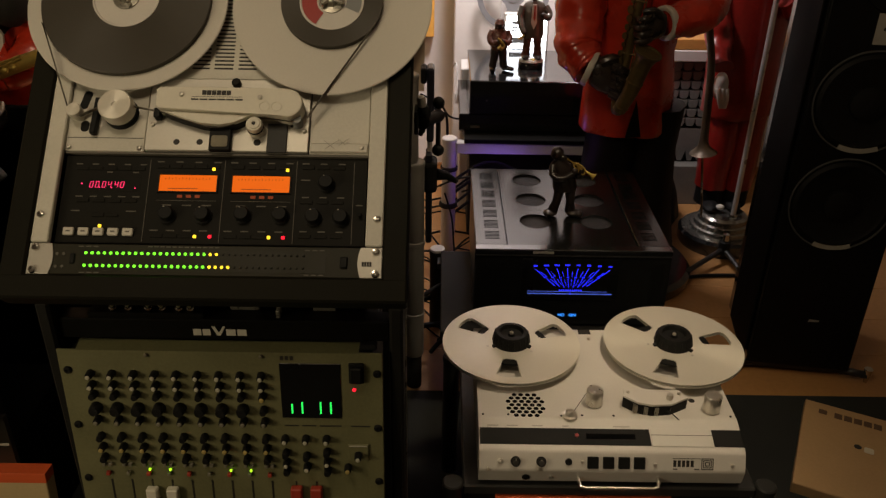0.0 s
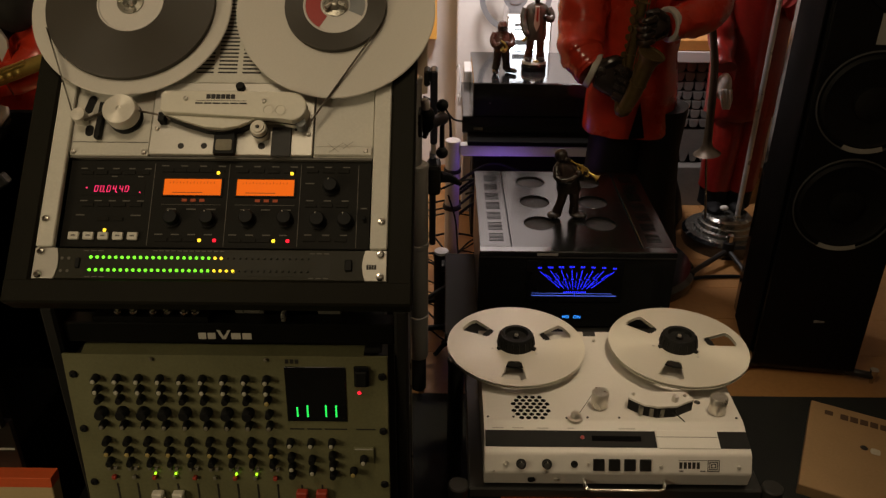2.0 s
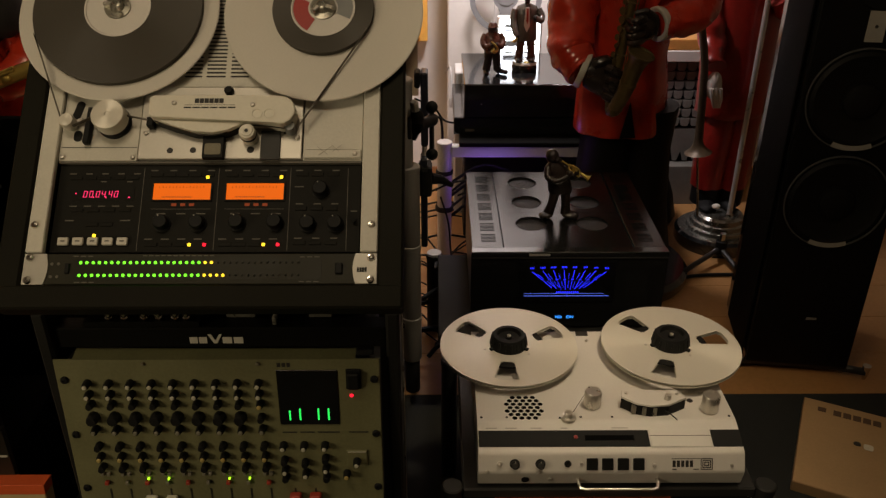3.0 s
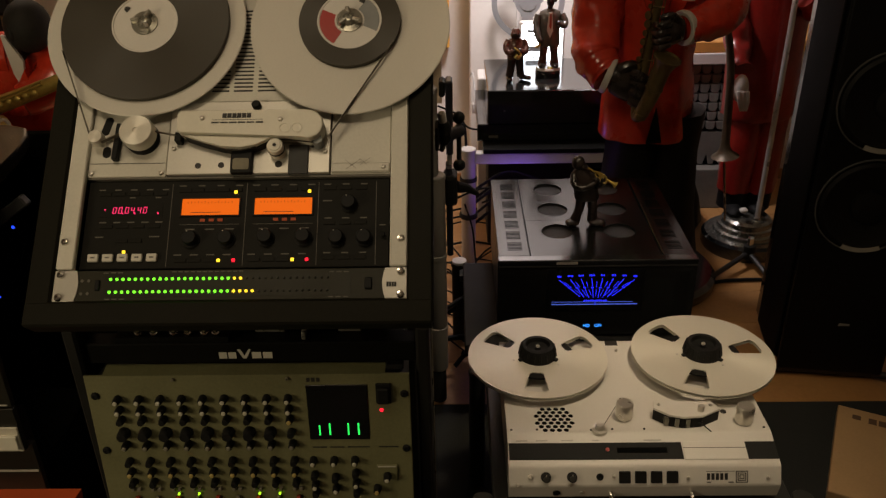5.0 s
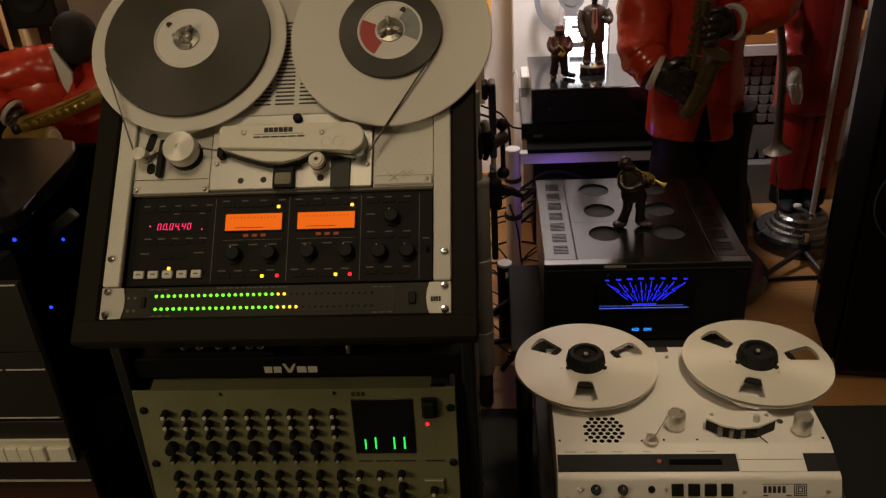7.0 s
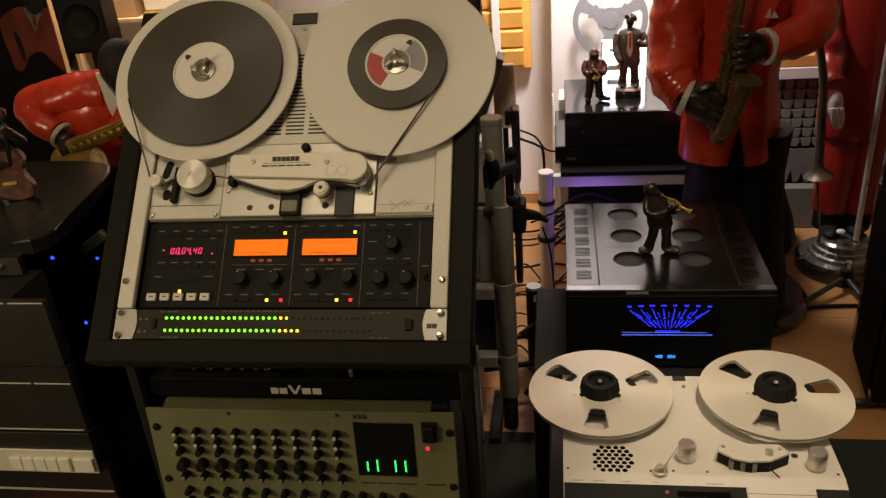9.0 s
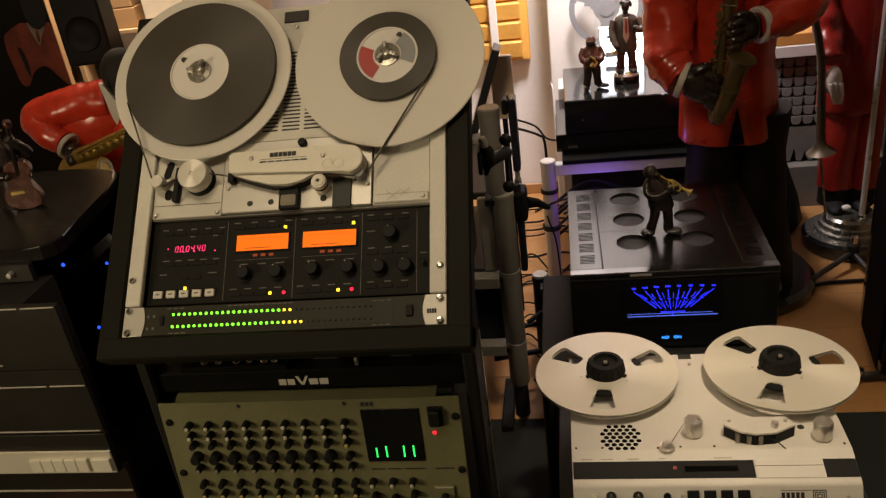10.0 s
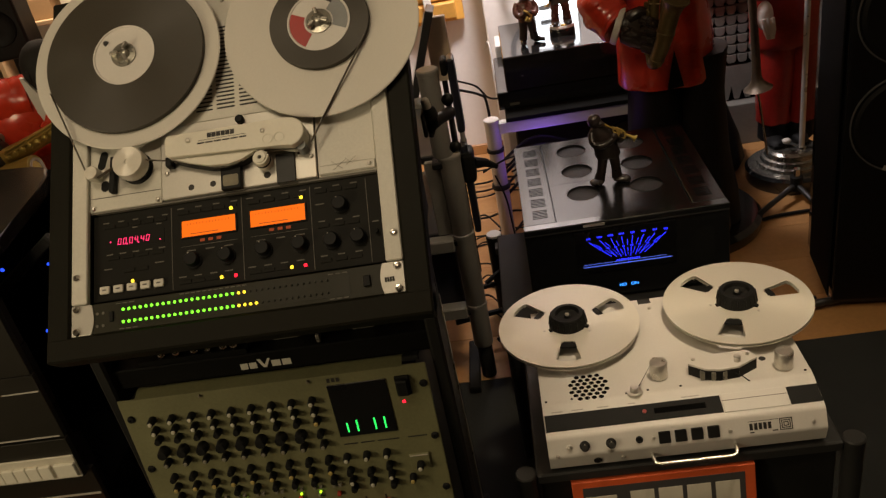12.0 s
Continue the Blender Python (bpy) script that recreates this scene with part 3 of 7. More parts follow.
    rows = [(-0.2, -0.1, 0.1285, 5, 0.009), (-0.155, -0.11, 0.1165, 2, 0.008), (-0.195, -0.105, 0.0795, 5, 0.010), (-0.2, -0.185, 0.058, 1, 0.012), (-0.122, -0.107, 0.058, 1, 0.014),
            (-0.085, 0.006, 0.1335, 4, 0.010), (0.02, 0.109, 0.1335, 4, 0.010), (-0.072, -0.003, 0.068, 3, 0.013), (0.032, 0.103, 0.068, 3, 0.013), (-0.085, -0.005, 0.0305, 4, 0.011), (0.018, 0.1, 0.0305, 4, 0.011),
            (0.122, 0.184, 0.1335, 3, 0.010), (0.12, 0.135, 0.1085, 1, 0.013), (0.124, 0.184, 0.0825, 3, 0.010), (0.124, 0.184, 0.0315, 3, 0.010), (0.201, 0.211, 0.0715, 1, 0.009)]
    for a, b, v, n, w in rows:
        for k in range(n):
            c = (a + b) / 2 if n == 1 else a + w / 2 + (b - a - w) * k / (n - 1)
            box(bm, (c - w / 2, v - 0.0008, W - 0.0003), (c + w / 2, v + 0.0008, W + 0.0004))
    for a, b, v in ((-0.2, -0.1, 0.122), (-0.195, -0.105, 0.0735), (-0.17, -0.13, 0.052), (-0.085, -0.025, 0.0225), (0.018, 0.078, 0.0225), (0.12, 0.186, 0.1275), (0.12, 0.186, 0.0755), (0.12, 0.186, 0.0245), (-0.085, 0.006, 0.1265), (0.02, 0.109, 0.1265)):
        n = max(2, round((b - a) / 0.02))
        for k in range(n):
            u = a + (b - a) * (k + 0.5) / n
            box(bm2, (u - 0.0085, v - 0.0028, W - 0.0003), (u + 0.0085, v + 0.0028, W + 0.0012), 0.0004)
    tagged(part("panel_print", bm, PRINTDIM, cp), kind="stuff")
    tagged(part("small_keys", bm2, CTRL, cp), kind="stuff")
    bm = bm_()
    for u in (-0.0805, 0.0235):
        box(bm, (u, 0.0748, W - 0.0003), (u + 0.084, 0.0753, W + 0.0003))
    part("meter_rule", bm, PRINTDIM, cp)


tape_recorder()


def meter_bridge():
    mb = thing("level_meter_unit", "slim rack level meter with two rows of green lamps", "level meter", pose(0, 0, 0.85, 45))
    body = part("front_panel", box(bm_(), (-0.2118, -0.0375, -0.01), (0.2118, 0.0062, 0.003), 0.001), VUBODY, mb, "olive grey meter front")
    part("display_window", box(bm_(), (-0.172, -0.0315, 0.002), (0.165, -0.0005, 0.0034)), VUWIN, body)
    for s in (-1, 1):
        inner = [(0.2118 - 0.004 * math.sin(math.pi * k / 8), -0.0375 + 0.0437 * k / 8) for k in range(9)]
        pts = [(s * x, y) for x, y in [(0.2415, -0.0375), (0.2415, 0.0062)] + inner[::-1]]
        ear = part("rack_ear", prism(bm_(), pts if s > 0 else pts[::-1], -0.002, 0.0045, bev=0.001), GREYPLATE, mb, "brushed silver rack ear")
        for v in (0.0, -0.0318):
            part("screw", SCREW, None, ear, at=T(s * 0.2326, v, 0.0055))
        if s > 0:
            part("ear_print", letters(bm_(), 0.2135, 0.2275, -0.021, -0.0145, 4, 0.0046, 0.2), INK, ear)
    lit, yel, dead = led_mesh("green_led", GREENLED), led_mesh("yellow_led", YELLED), led_mesh("unlit_led", DEADLED, 0.0016)
    for v, n in ((-0.0068, 22), (-0.0248, 24)):
        for k in range(36):
            part("led", lit if k < 20 and k < n else yel if k < n else dead, None, body, at=T(-0.1640 + k * 0.0085, v, 0.0036))
    part("power_switch", box(bm_(), (0.184, -0.0235, 0.002), (0.194, -0.008, 0.007), 0.001), KNOBB, body)
    part("mode_switch", box(bm_(), (-0.1845, -0.0225, 0.002), (-0.178, -0.008, 0.006), 0.001), KNOBB, body)
    bm = bm_()
    for u in (-0.203, -0.194):
        for v in (-0.0085, -0.0265):
            lathe(bm, [(0.0022, 0), (0.0022, 0.001), (0, 0.001)], T(u, v, 0.003), 10)
    for u, v, w in ((-0.03, 0.0032, 0.10), (0.15, 0.001, 0.03), (0.15, -0.034, 0.03), (-0.155, -0.0345, 0.03), (-0.16, 0.0025, 0.03)):
        n = max(2, int(w / 0.008))
        for k in range(n):
            box(bm, (u - w / 2 + w * k / n, v - 0.0007, 0.003), (u - w / 2 + w * (k + 0.7) / n, v + 0.0007, 0.0036))
    tagged(part("front_print", bm, PRINTDIM, body), kind="stuff")


meter_bridge()


def reel_disc(bm, r0, r1, z0, z1, w0=0, w1=0, wins=(), half=0.25, mi=0, seg=120, wide=(0.78, 0.95, 1.02, 1.0, 0.92, 0.78)):
    """A flange with windows at the angles wins between radii w0 and w1; wide shapes the half width of each ring of a window."""
    steps = (0, 0.05, 0.14, 0.5, 0.86, 0.95, 1)
    radii = [r0, *(w0 + (w1 - w0) * s for s in steps), r1] if wins else [r0, r1]
    grid = []
    for r in radii:
        grid.append([bm.verts.new((r * math.cos(math.tau * k / seg), r * math.sin(math.tau * k / seg), z0)) for k in range(seg)])
    made = []
    for i in range(len(radii) - 1):
        for k in range(seg):
            a = math.tau * (k + 0.5) / seg
            open_ = wins and 0 < i < 7 and any(abs((a - w + math.pi) % math.tau - math.pi) < half * wide[i - 1] for w in wins)
            if not open_:
                f = bm.faces.new((grid[i][k], grid[i][(k + 1) % seg], grid[i + 1][(k + 1) % seg], grid[i + 1][k]))
                f.material_index = mi
                made.append(f)
    loose = [v for g in grid for v in g if not v.link_faces]
    bmesh.ops.delete(bm, geom=loose, context="VERTS")
    ret = bmesh.ops.extrude_face_region(bm, geom=made)
    up = [v for v in ret["geom"] if isinstance(v, bmesh.types.BMVert)]
    for v in up:
        v.co.z = z1
    for f in ret["geom"]:
        if isinstance(f, bmesh.types.BMFace):
            f.material_index = mi
    return bm


def hub_nut(parent, z):
    nut = part("hub_nut", lathe(bm_(), [(0, z), (0.0195, z), (0.0195, z + 0.002), (0.011, z + 0.003), (0.0085, z + 0.009), (0.006, z + 0.0105), (0.003, z + 0.0105), (0.0025, z + 0.009), (0, z + 0.009)], seg=28), DARKSTEEL, parent, "three-winged metal hub clamp")
    for k in range(3):
        part("wing", box(bm_(), (0.005, -0.0032, z + 0.002), (0.0180, 0.0032, z + 0.0125), 0.0018, pose(0, 0, 0, 0, 0, 40 + 120 * k)), WINGM, nut)


def big_reel(u, v, pack, hub, spin, labelled, label):
    m = pose(0, 0, 0.85, 45) @ pose(u, v, 0.012, 0, 0, spin)
    reel = thing("tape_reel", label, "tape reel", m, group="reels on the recorder")
    part("flange", lathe(bm_(), [(0.012, 0.004), (0.1465, 0.004), (0.148, 0.005), (0.148, 0.0062), (0.1465, 0.007), (0.012, 0.007)], seg=128, smooth=False), PLATE, reel, "pale metal flange")
    part("tape_pack", lathe(bm_(), [(hub, 0.007), (hub, 0.0150), (pack - 0.0004, 0.0150), (pack, 0.0147), (pack, 0.007)], seg=128), TAPE, reel, "wound dark tape")
    part("hub", lathe(bm_(), [(0.012, 0.007), (0.012, 0.0148), (hub - 0.003, 0.0148), (hub - 0.0022, 0.0160), (hub, 0.0160), (hub, 0.007)], seg=72), WHITE_LACQ, reel, "white plastic hub")
    if labelled:
        part("red_sector", lathe(bm_(), [(0.022, 0.0153), (hub - 0.0035, 0.0153)], seg=16, start=radians(95), turn=radians(85), smooth=False), REDLABEL, reel)
        part("grey_sector", lathe(bm_(), [(0.022, 0.0153), (hub - 0.0035, 0.0153)], seg=16, start=radians(275), turn=radians(80), smooth=False), GREYLABEL, reel)
    part("hub_mark", prism(bm_(), [(0.034, 0.0045), (0.04, 0.0035), (0.0425, 0), (0.04, -0.0035), (0.034, -0.0045)][::-1], 0.0156, 0.0161), INK, reel)
    hub_nut(reel, 0.0148)
    return reel


big_reel(-0.1475, 0.379, 0.1245, 0.049, 140, False, "white tape reel with a nearly full dark tape pack")
big_reel(0.1555, 0.378, 0.075, 0.0475, 60, True, "white tape reel with a small tape pack and red label")


def tape_span():
    up = pose(0, 0, 0.85, 45)
    for a, b in (((-0.265, 0.335, 0.026), (-0.2115, 0.203, 0.021)), ((0.2215, 0.343, 0.026), (0.129, 0.193, 0.02)), ((-0.193, 0.19, 0.02), (-0.165, 0.205, 0.02)), ((-0.118, 0.206, 0.02), (-0.088, 0.2, 0.02))):
        A, B = Vector(a), Vector(b)
        d = (B - A).normalized()
        s = d.cross(Vector((0, 0, 1))).normalized() * 0.00025
        bm = bm_()
        vs = [bm.verts.new(up @ (p + k * s + Vector((0, 0, h)))) for p in (A, B) for k in (-1, 1) for h in (-0.003, 0.0032)]
        bmesh.ops.convex_hull(bm, input=vs)
        solid("tape_span", bm, TAPESPAN, "taut strip of dark recording tape", "recording tape", group="tape on the recorder")


tape_span()


# ---- mixing desk under the recorder ----
def mixing_desk():
    mx = thing("mixing_desk", "grey rack-mounted mixing desk with rows of black knobs", "mixer", pose(-0.003, 0.0015, 0.643, 85.4))
    pn = part("front_panel", box(bm_(), (-0.2425, -0.42, -0.004), (0.2405, 0.0345, 0.0), 0.001), GREYPANEL, mx, "grey painted front panel")
    lip = [(0.0, 0.0345), (-0.023, 0.0345), (-0.023, 0.0405), (-0.019, 0.0405)]
    m = Matrix(((0, 0, 1, 0), (0, 1, 0, 0), (1, 0, 0, 0), (0, 0, 0, 1)))
    part("top_lip", prism(bm_(), lip, -0.214, 0.205, m), GREYPANEL, mx)
    part("lip_latch", box(bm_(), (0.206, 0.036, -0.022), (0.232, 0.045, -0.006), 0.002), KNOBB, mx)
    part("housing", box(bm_(), (-0.225, -0.41, -0.22), (0.225, 0.03, -0.004)), BLACKM, mx)
    for s in (-0.2295, 0.2325):
        for v in (0.0, -0.098, -0.2, -0.3):
            part("screw", SCREW_B, None, pn, at=T(s - 0.0005, v, 0.001))
    small = mesh_of("small_knob", lathe(bm_(), [(0, 0), (0.0060, 0), (0.0064, 0.001), (0.0054, 0.012), (0.0045, 0.0145), (0, 0.0145)], seg=14), KNOBB)
    large = mesh_of("large_knob", lathe(bm_(), [(0, 0), (0.0094, 0), (0.0096, 0.001), (0.0082, 0.014), (0.007, 0.0165), (0, 0.0165)], seg=16), KNOBB)
    capg = mesh_of("knob_cap", lathe(bm_(), [(0.0034, 0), (0.0034, 0.0012), (0.0025, 0.002), (0, 0.002)], seg=10), GREYCAP)
    capy = mesh_of("ochre_knob_cap", lathe(bm_(), [(0.0036, 0), (0.0036, 0.0012), (0.0025, 0.002), (0, 0.002)], seg=10), YELCAP)
    capd = mesh_of("dim_knob_cap", lathe(bm_(), [(0.0034, 0), (0.0034, 0.0012), (0.0025, 0.002), (0, 0.002)], seg=10), DIMCAP)
    btn = mesh_of("mute_button", box(bm_(), (-0.0028, -0.003, 0), (0.0028, 0.003, 0.006), 0.0008), DIMCAP)
    btr = mesh_of("red_button", box(bm_(), (-0.0032, -0.003, 0), (0.0032, 0.003, 0.007), 0.0008), REDPL)
    lime = led_mesh("lime_led", LIMELED, 0.0019)
    slot = mesh_of("fader_slot", box(bm_(), (-0.0014, -0.10, 0.0), (0.0014, 0.0, 0.0006)), INK)
    for i in range(9):
        u = -0.1965 + i * 0.0319
        for v, me, cap in ((-0.005, small, capg), (-0.0235, small, capg), (-0.041, small, None), (-0.0655, large if i < 8 else small, None), (-0.0865, small, capd), (-0.1175, small, None), (-0.137, small, capy), (-0.157, small, None)):
            if i == 8 and v == -0.041:
                cap = capy
            k = part("knob", me, None, pn, at=T(u, v, 0))
            if cap:
                part("knob_cap", cap, None, k, at=T(0, 0, 0.0145))
        for du in (-0.0035, 0.006):
            part("push_button", btn, None, pn, at=T(u + du, -0.1715, 0))
        part("push_button", btr if i % 2 == 0 else btn, None, pn, at=T(u + 0.001, -0.1885, 0))
        if i in (2, 3, 6, 7):
            part("channel_led", lime, None, pn, at=T(u + 0.0035, -0.1805, 0.004))
        part("fader_slot", slot, None, pn, at=T(u + 0.003, -0.203, 0))
    fad = mesh_of("fader_cap", box(bm_(), (-0.009, -0.012, 0.0006), (0.009, 0.012, 0.014), 0.002), CREAM)
    fadr = mesh_of("red_fader_cap", box(bm_(), (-0.009, -0.012, 0.0006), (0.009, 0.012, 0.014), 0.002), REDPL)
    for u, v, me in ((-0.129, -0.226, fad), (-0.0965, -0.226, fad), (0.101, -0.221, fadr), (0.1325, -0.221, fadr)):
        part("fader_cap", me, None, pn, at=T(u, v, 0))
    for u in (0.1, 0.1325):
        part("fader_slot", slot, None, pn, at=T(u, -0.203, 0))
    for u, vs in ((0.088, (-0.118, -0.145, -0.163, -0.178)), (0.120, (-0.118, -0.15, -0.17)), (0.152, (-0.118, -0.142, -0.16, -0.178)), (0.184, (-0.172,))):
        for n, v in enumerate(vs):
            k = part("knob", small, None, pn, at=T(u, v, 0))
            if n in (0, 2):
                part("knob_cap", capg if u < 0.18 else capy, None, k, at=T(0, 0, 0.0145))
    dsp = part("display_glass", box(bm_(), (0.086, -0.0805, 0.0), (0.177, 0.0165, 0.002), 0.0006), GLOSSM, pn, "black display with four green bars")
    for u, lit in ((0.102, 5), (0.1175, 6), (0.1455, 6), (0.161, 6)):
        for k in range(lit):
            part("bar_segment", box(bm_(), (u - 0.0013, -0.0715 + k * 0.0036, 0.002), (u + 0.0013, -0.0715 + k * 0.0036 + 0.0026, 0.0028)), BARGREEN, dsp)
    sw = part("power_switch", box(bm_(), (0.190, -0.016, 0.0), (0.2125, 0.0185, 0.004), 0.001), KNOBB, pn)
    part("rocker", box(bm_(), (0.1925, -0.013, 0.003), (0.210, 0.0155, 0.009), 0.002, Matrix.Translation((0, 0, 0.003)) @ pose(0, 0, 0, 4)), KNOBB, sw)
    part("power_led", led_mesh("power_led", REDLED, 0.003), None, pn, at=T(0.197, -0.029, 0))
    part("meter_box", box(bm_(), (0.185, -0.158, 0.0), (0.217, -0.128, 0.004), 0.001), GREYPANEL, pn)
    k = part("knob", small, None, pn, at=T(0.201, -0.146, 0.004))
    part("knob_cap", capg, None, k, at=T(0, 0, 0.0145))
    part("meter_line", box(bm_(), (0.187, -0.131, 0.004), (0.215, -0.1295, 0.0046)), PRINTW, pn)
    bm = letters(bm_(), 0.087, 0.109, 0.0215, 0.0285, 3, 0.0001, 0.3)
    for u0, w in ((0.088, 0.022), (0.115, 0.022), (0.142, 0.034), (0.19, 0.03)):
        part("print_bar", box(bm_(), (u0, -0.0965, 0.0), (u0 + w, -0.0945, 0.0005)), INK, pn)
    tagged(part("panel_print", bm, INK, pn), kind="stuff")
    for u in (-0.11, 0.06):
        part("screw", SCREW_D, None, pn, at=T(u, 0.0275, 0.001))


DIMCAP = mat("dim_grey_cap", (0.20, 0.185, 0.14), 0.5, 0, 0.15, (40, 200), 0.02)
GLOSSM = mat("smoked_display_glass", (0.006, 0.006, 0.006), 0.28, 0, 0.1, (10, 100), 0.0)
mixing_desk()


# ---- modular tube stands ----
def post(parent, x, y, z0, joints, r=0.024, mats=None, cup=0.004):
    for a, b in zip([z0, *joints], joints):
        tb = part("tube", lathe(bm_(), [(0, a), (r * 0.94, a), (r, a + 0.004), (r, b - 0.012), (r + 0.0015, b - 0.011), (r + 0.0015, b - 0.002), (r * 0.98, b), (r * 0.95, b + 0.0006), (0, b + 0.0006)], T(x, y), 28), mats or TUBEG, parent)


def amp_stand():
    st = thing("amplifier_stand", "low charcoal shelf on grey tube posts under the amplifier", "stand", T(0.65, 0.86, 0))
    part("shelf", box(bm_(), (-0.325, -0.19, 0.245), (0.225, 0.225, 0.268), 0.003), BLACKM, st, "charcoal shelf board")
    for x in (-0.335, 0.235):
        for y in ((0.25,) if x < 0 else (-0.235, 0.25)):
            post(st, x, y, 0.0, [0.255], 0.022, BLACKM)
            part("post_cap", cyl(bm_(), (x, y, 0.2535), (0, 0, 1), 0.021, 0.009, 24), TUBEW, st, "pale round post cap")
            s = 1 if x < 0 else -1
            part("bracket", box(bm_(), (min(x, x + s * 0.05), y - 0.012, 0.215), (max(x, x + s * 0.05), y + 0.012, 0.244), 0.002), SHELFG, st)
            tube_ = box(bm_(), (min(x, x + s * 0.045), min(y, y + (0.06 if y < 0 else -0.06)), 0.225), (max(x, x + s * 0.045), max(y, y + (0.06 if y < 0 else -0.06)), 0.2445), 0.002)
            part("corner_plate", tube_, SHELFG, st)


def holed_plate(bm, x0, x1, y0, y1, holes, r, z, th):
    """A sheet of cells, each with one round hole."""
    made = []
    for cx, cy, hx, hy in holes:
        corners = [math.atan2(sy * hy, sx * hx) for sx in (-1, 1) for sy in (-1, 1)]
        angs = sorted({round(a, 6) for a in [math.tau * k / 40 - math.pi for k in range(40)] + corners})
        ins, outs = [], []
        for a in angs:
            c, s = math.cos(a), math.sin(a)
            k = min(hx / abs(c) if abs(c) > 1e-6 else 9, hy / abs(s) if abs(s) > 1e-6 else 9)
            ins.append(bm.verts.new((cx + r * c, cy + r * s, z)))
            outs.append(bm.verts.new((cx + k * c, cy + k * s, z)))
        for k in range(len(angs)):
            j = (k + 1) % len(angs)
            made.append(bm.faces.new((ins[k], outs[k], outs[j], ins[j])))
    ret = bmesh.ops.extrude_face_region(bm, geom=made)
    for v in ret["geom"]:
        if isinstance(v, bmesh.types.BMVert):
            v.co.z -= th
    return bm


def amplifier():
    am = thing("power_amplifier", "large black power amplifier with a blue lit meter", "amplifier", T(0.637, 0.945, 0.268))
    H = 0.212
    part("body", box(bm_(), (-0.229, -0.215, 0.012), (0.229, 0.238, H - 0.008), 0.002), SATINB, am)
    for x in (-0.18, 0.18):
        for y in (-0.17, 0.2):
            part("foot", cyl(bm_(), (x, y, 0), (0, 0, 1), 0.025, 0.0125, 20), RUBBER, am)
    bm = bm_()
    ys = (0.167, 0.038, -0.09)
    holed_plate(bm, 0, 0, 0, 0, [(cx, y, 0.0765, 0.0645) for cx in (-0.0775, 0.0755) for y in ys], 0.039, H, 0.003)
    box(bm, (-0.154, -0.217, H - 0.003), (0.152, -0.1545, H))
    box(bm, (-0.154, 0.2315, H - 0.003), (0.152, 0.2425, H))
    bmesh.ops.remove_doubles(bm, verts=bm.verts, dist=0.0004)
    top = part("top_plate", bm, AMPTOP, am, "satin top plate with six round vents")
    for cx in (-0.0775, 0.0755):
        for y in ys:
            v = part("round_vent", lathe(bm_(), [(0.0395, H - 0.001), (0.0392, H - 0.007), (0, H - 0.007)], T(cx, y), 40), PERF, am, "recessed perforated round vent")
            part("vent_rim", lathe(bm_(), [(0.0385, H - 0.0005), (0.039, H + 0.0006), (0.0402, H + 0.0006), (0.0408, H)], T(cx, y), 40), AMPTOP, v)
    for s in (-1, 1):
        side = part("side_plate", box(bm_(), (min(s * 0.1565, s * 0.2305), -0.217, H - 0.0035), (max(s * 0.1565, s * 0.2305), 0.2425, H + 0.0005), 0.001), AMPTOP, am, "slotted satin side strip")
        for g in range(7):
            y0 = -0.189 + g * 0.0595
            bm = bm_()
            for k in range(6):
                box(bm, (min(s * 0.172, s * 0.207), y0 + k * 0.0074, H + 0.0003), (max(s * 0.172, s * 0.207), y0 + k * 0.0074 + 0.0026, H + 0.0009))
            tagged(part("vent_grating", bm, SLOTB, side), kind="stuff")
    fr = part("front_panel", box(bm_(), (-0.2325, -0.243, 0.006), (0.2325, -0.217, H + 0.001), 0.002), GLOSSB, am, "gloss black front panel")
    part("front_ridge", box(bm_(), (-0.231, -0.2445, H - 0.016), (0.231, -0.2428, H - 0.013)), SATINB, fr)
    F = pose(-0.637, -0.2438, -0.268, 90)  # x across, y up, z towards the room
    win = part("meter_window", box(bm_(), (0.518, 0.345, -0.0004), (0.748, 0.458, 0.0002), m=F), GLOSSM, fr)
    for k in range(15):
        t = k / 14
        bow = abs(2 * t - 1)
        top = Vector((0.5485 + t * 0.177, 0.4335 - 0.004 * bow**2 - (0.008 if k % 2 else 0), 0))
        low = Vector((0.5985 + t * 0.076, 0.380 + 0.004 * bow**2 + (0.005 if k % 2 else 0), 0))
        for a, b in ((0.0, 0.44), (0.60, 1.0)):
            p, q = low.lerp(top, a), low.lerp(top, b)
            d = (q - p).normalized()
            side = Vector((-d.y, d.x, 0)) * (0.00035 if k % 2 else 0.0005)
            pts = [(p - side).xy, (p + side).xy, (q + side).xy, (q - side).xy]
            part("scale_ray", prism(bm_(), pts[::-1], 0.0003, 0.0009, F), BLUEGLOW, win)
        if k % 2 == 0:
            w = 0.0065 if 0 < k < 8 else 0.005
            part("scale_figure", letters(bm_(), top.x - w, top.x + w, 0.4395 - 0.003 * bow**2, 0.4435 - 0.003 * bow**2, 4 if 0 < k < 8 else 3, 0.0003, 0.45, F), BLUEGLOW, win)
            mid = low.lerp(top, 0.52)
            part("scale_figure", letters(bm_(), mid.x - 0.0035, mid.x + 0.0035, mid.y - 0.0015, mid.y + 0.0015, 2, 0.0003, 0.4, F), BLUEGLOW, win)
    bm = letters(bm_(), 0.608, 0.664, 0.3705, 0.3742, 11, 0.0003, 0.45, F)
    box(bm, (0.6355, 0.3605, 0.0003), (0.6365, 0.369, 0.0009), m=F)
    tagged(part("scale_print", bm, BLUEGLOW, win), kind="stuff")
    part("scale_line", box(bm_(), (0.5325, 0.3615, 0.0003), (0.7365, 0.3631, 0.0009), m=F), BLUEDIM, win)
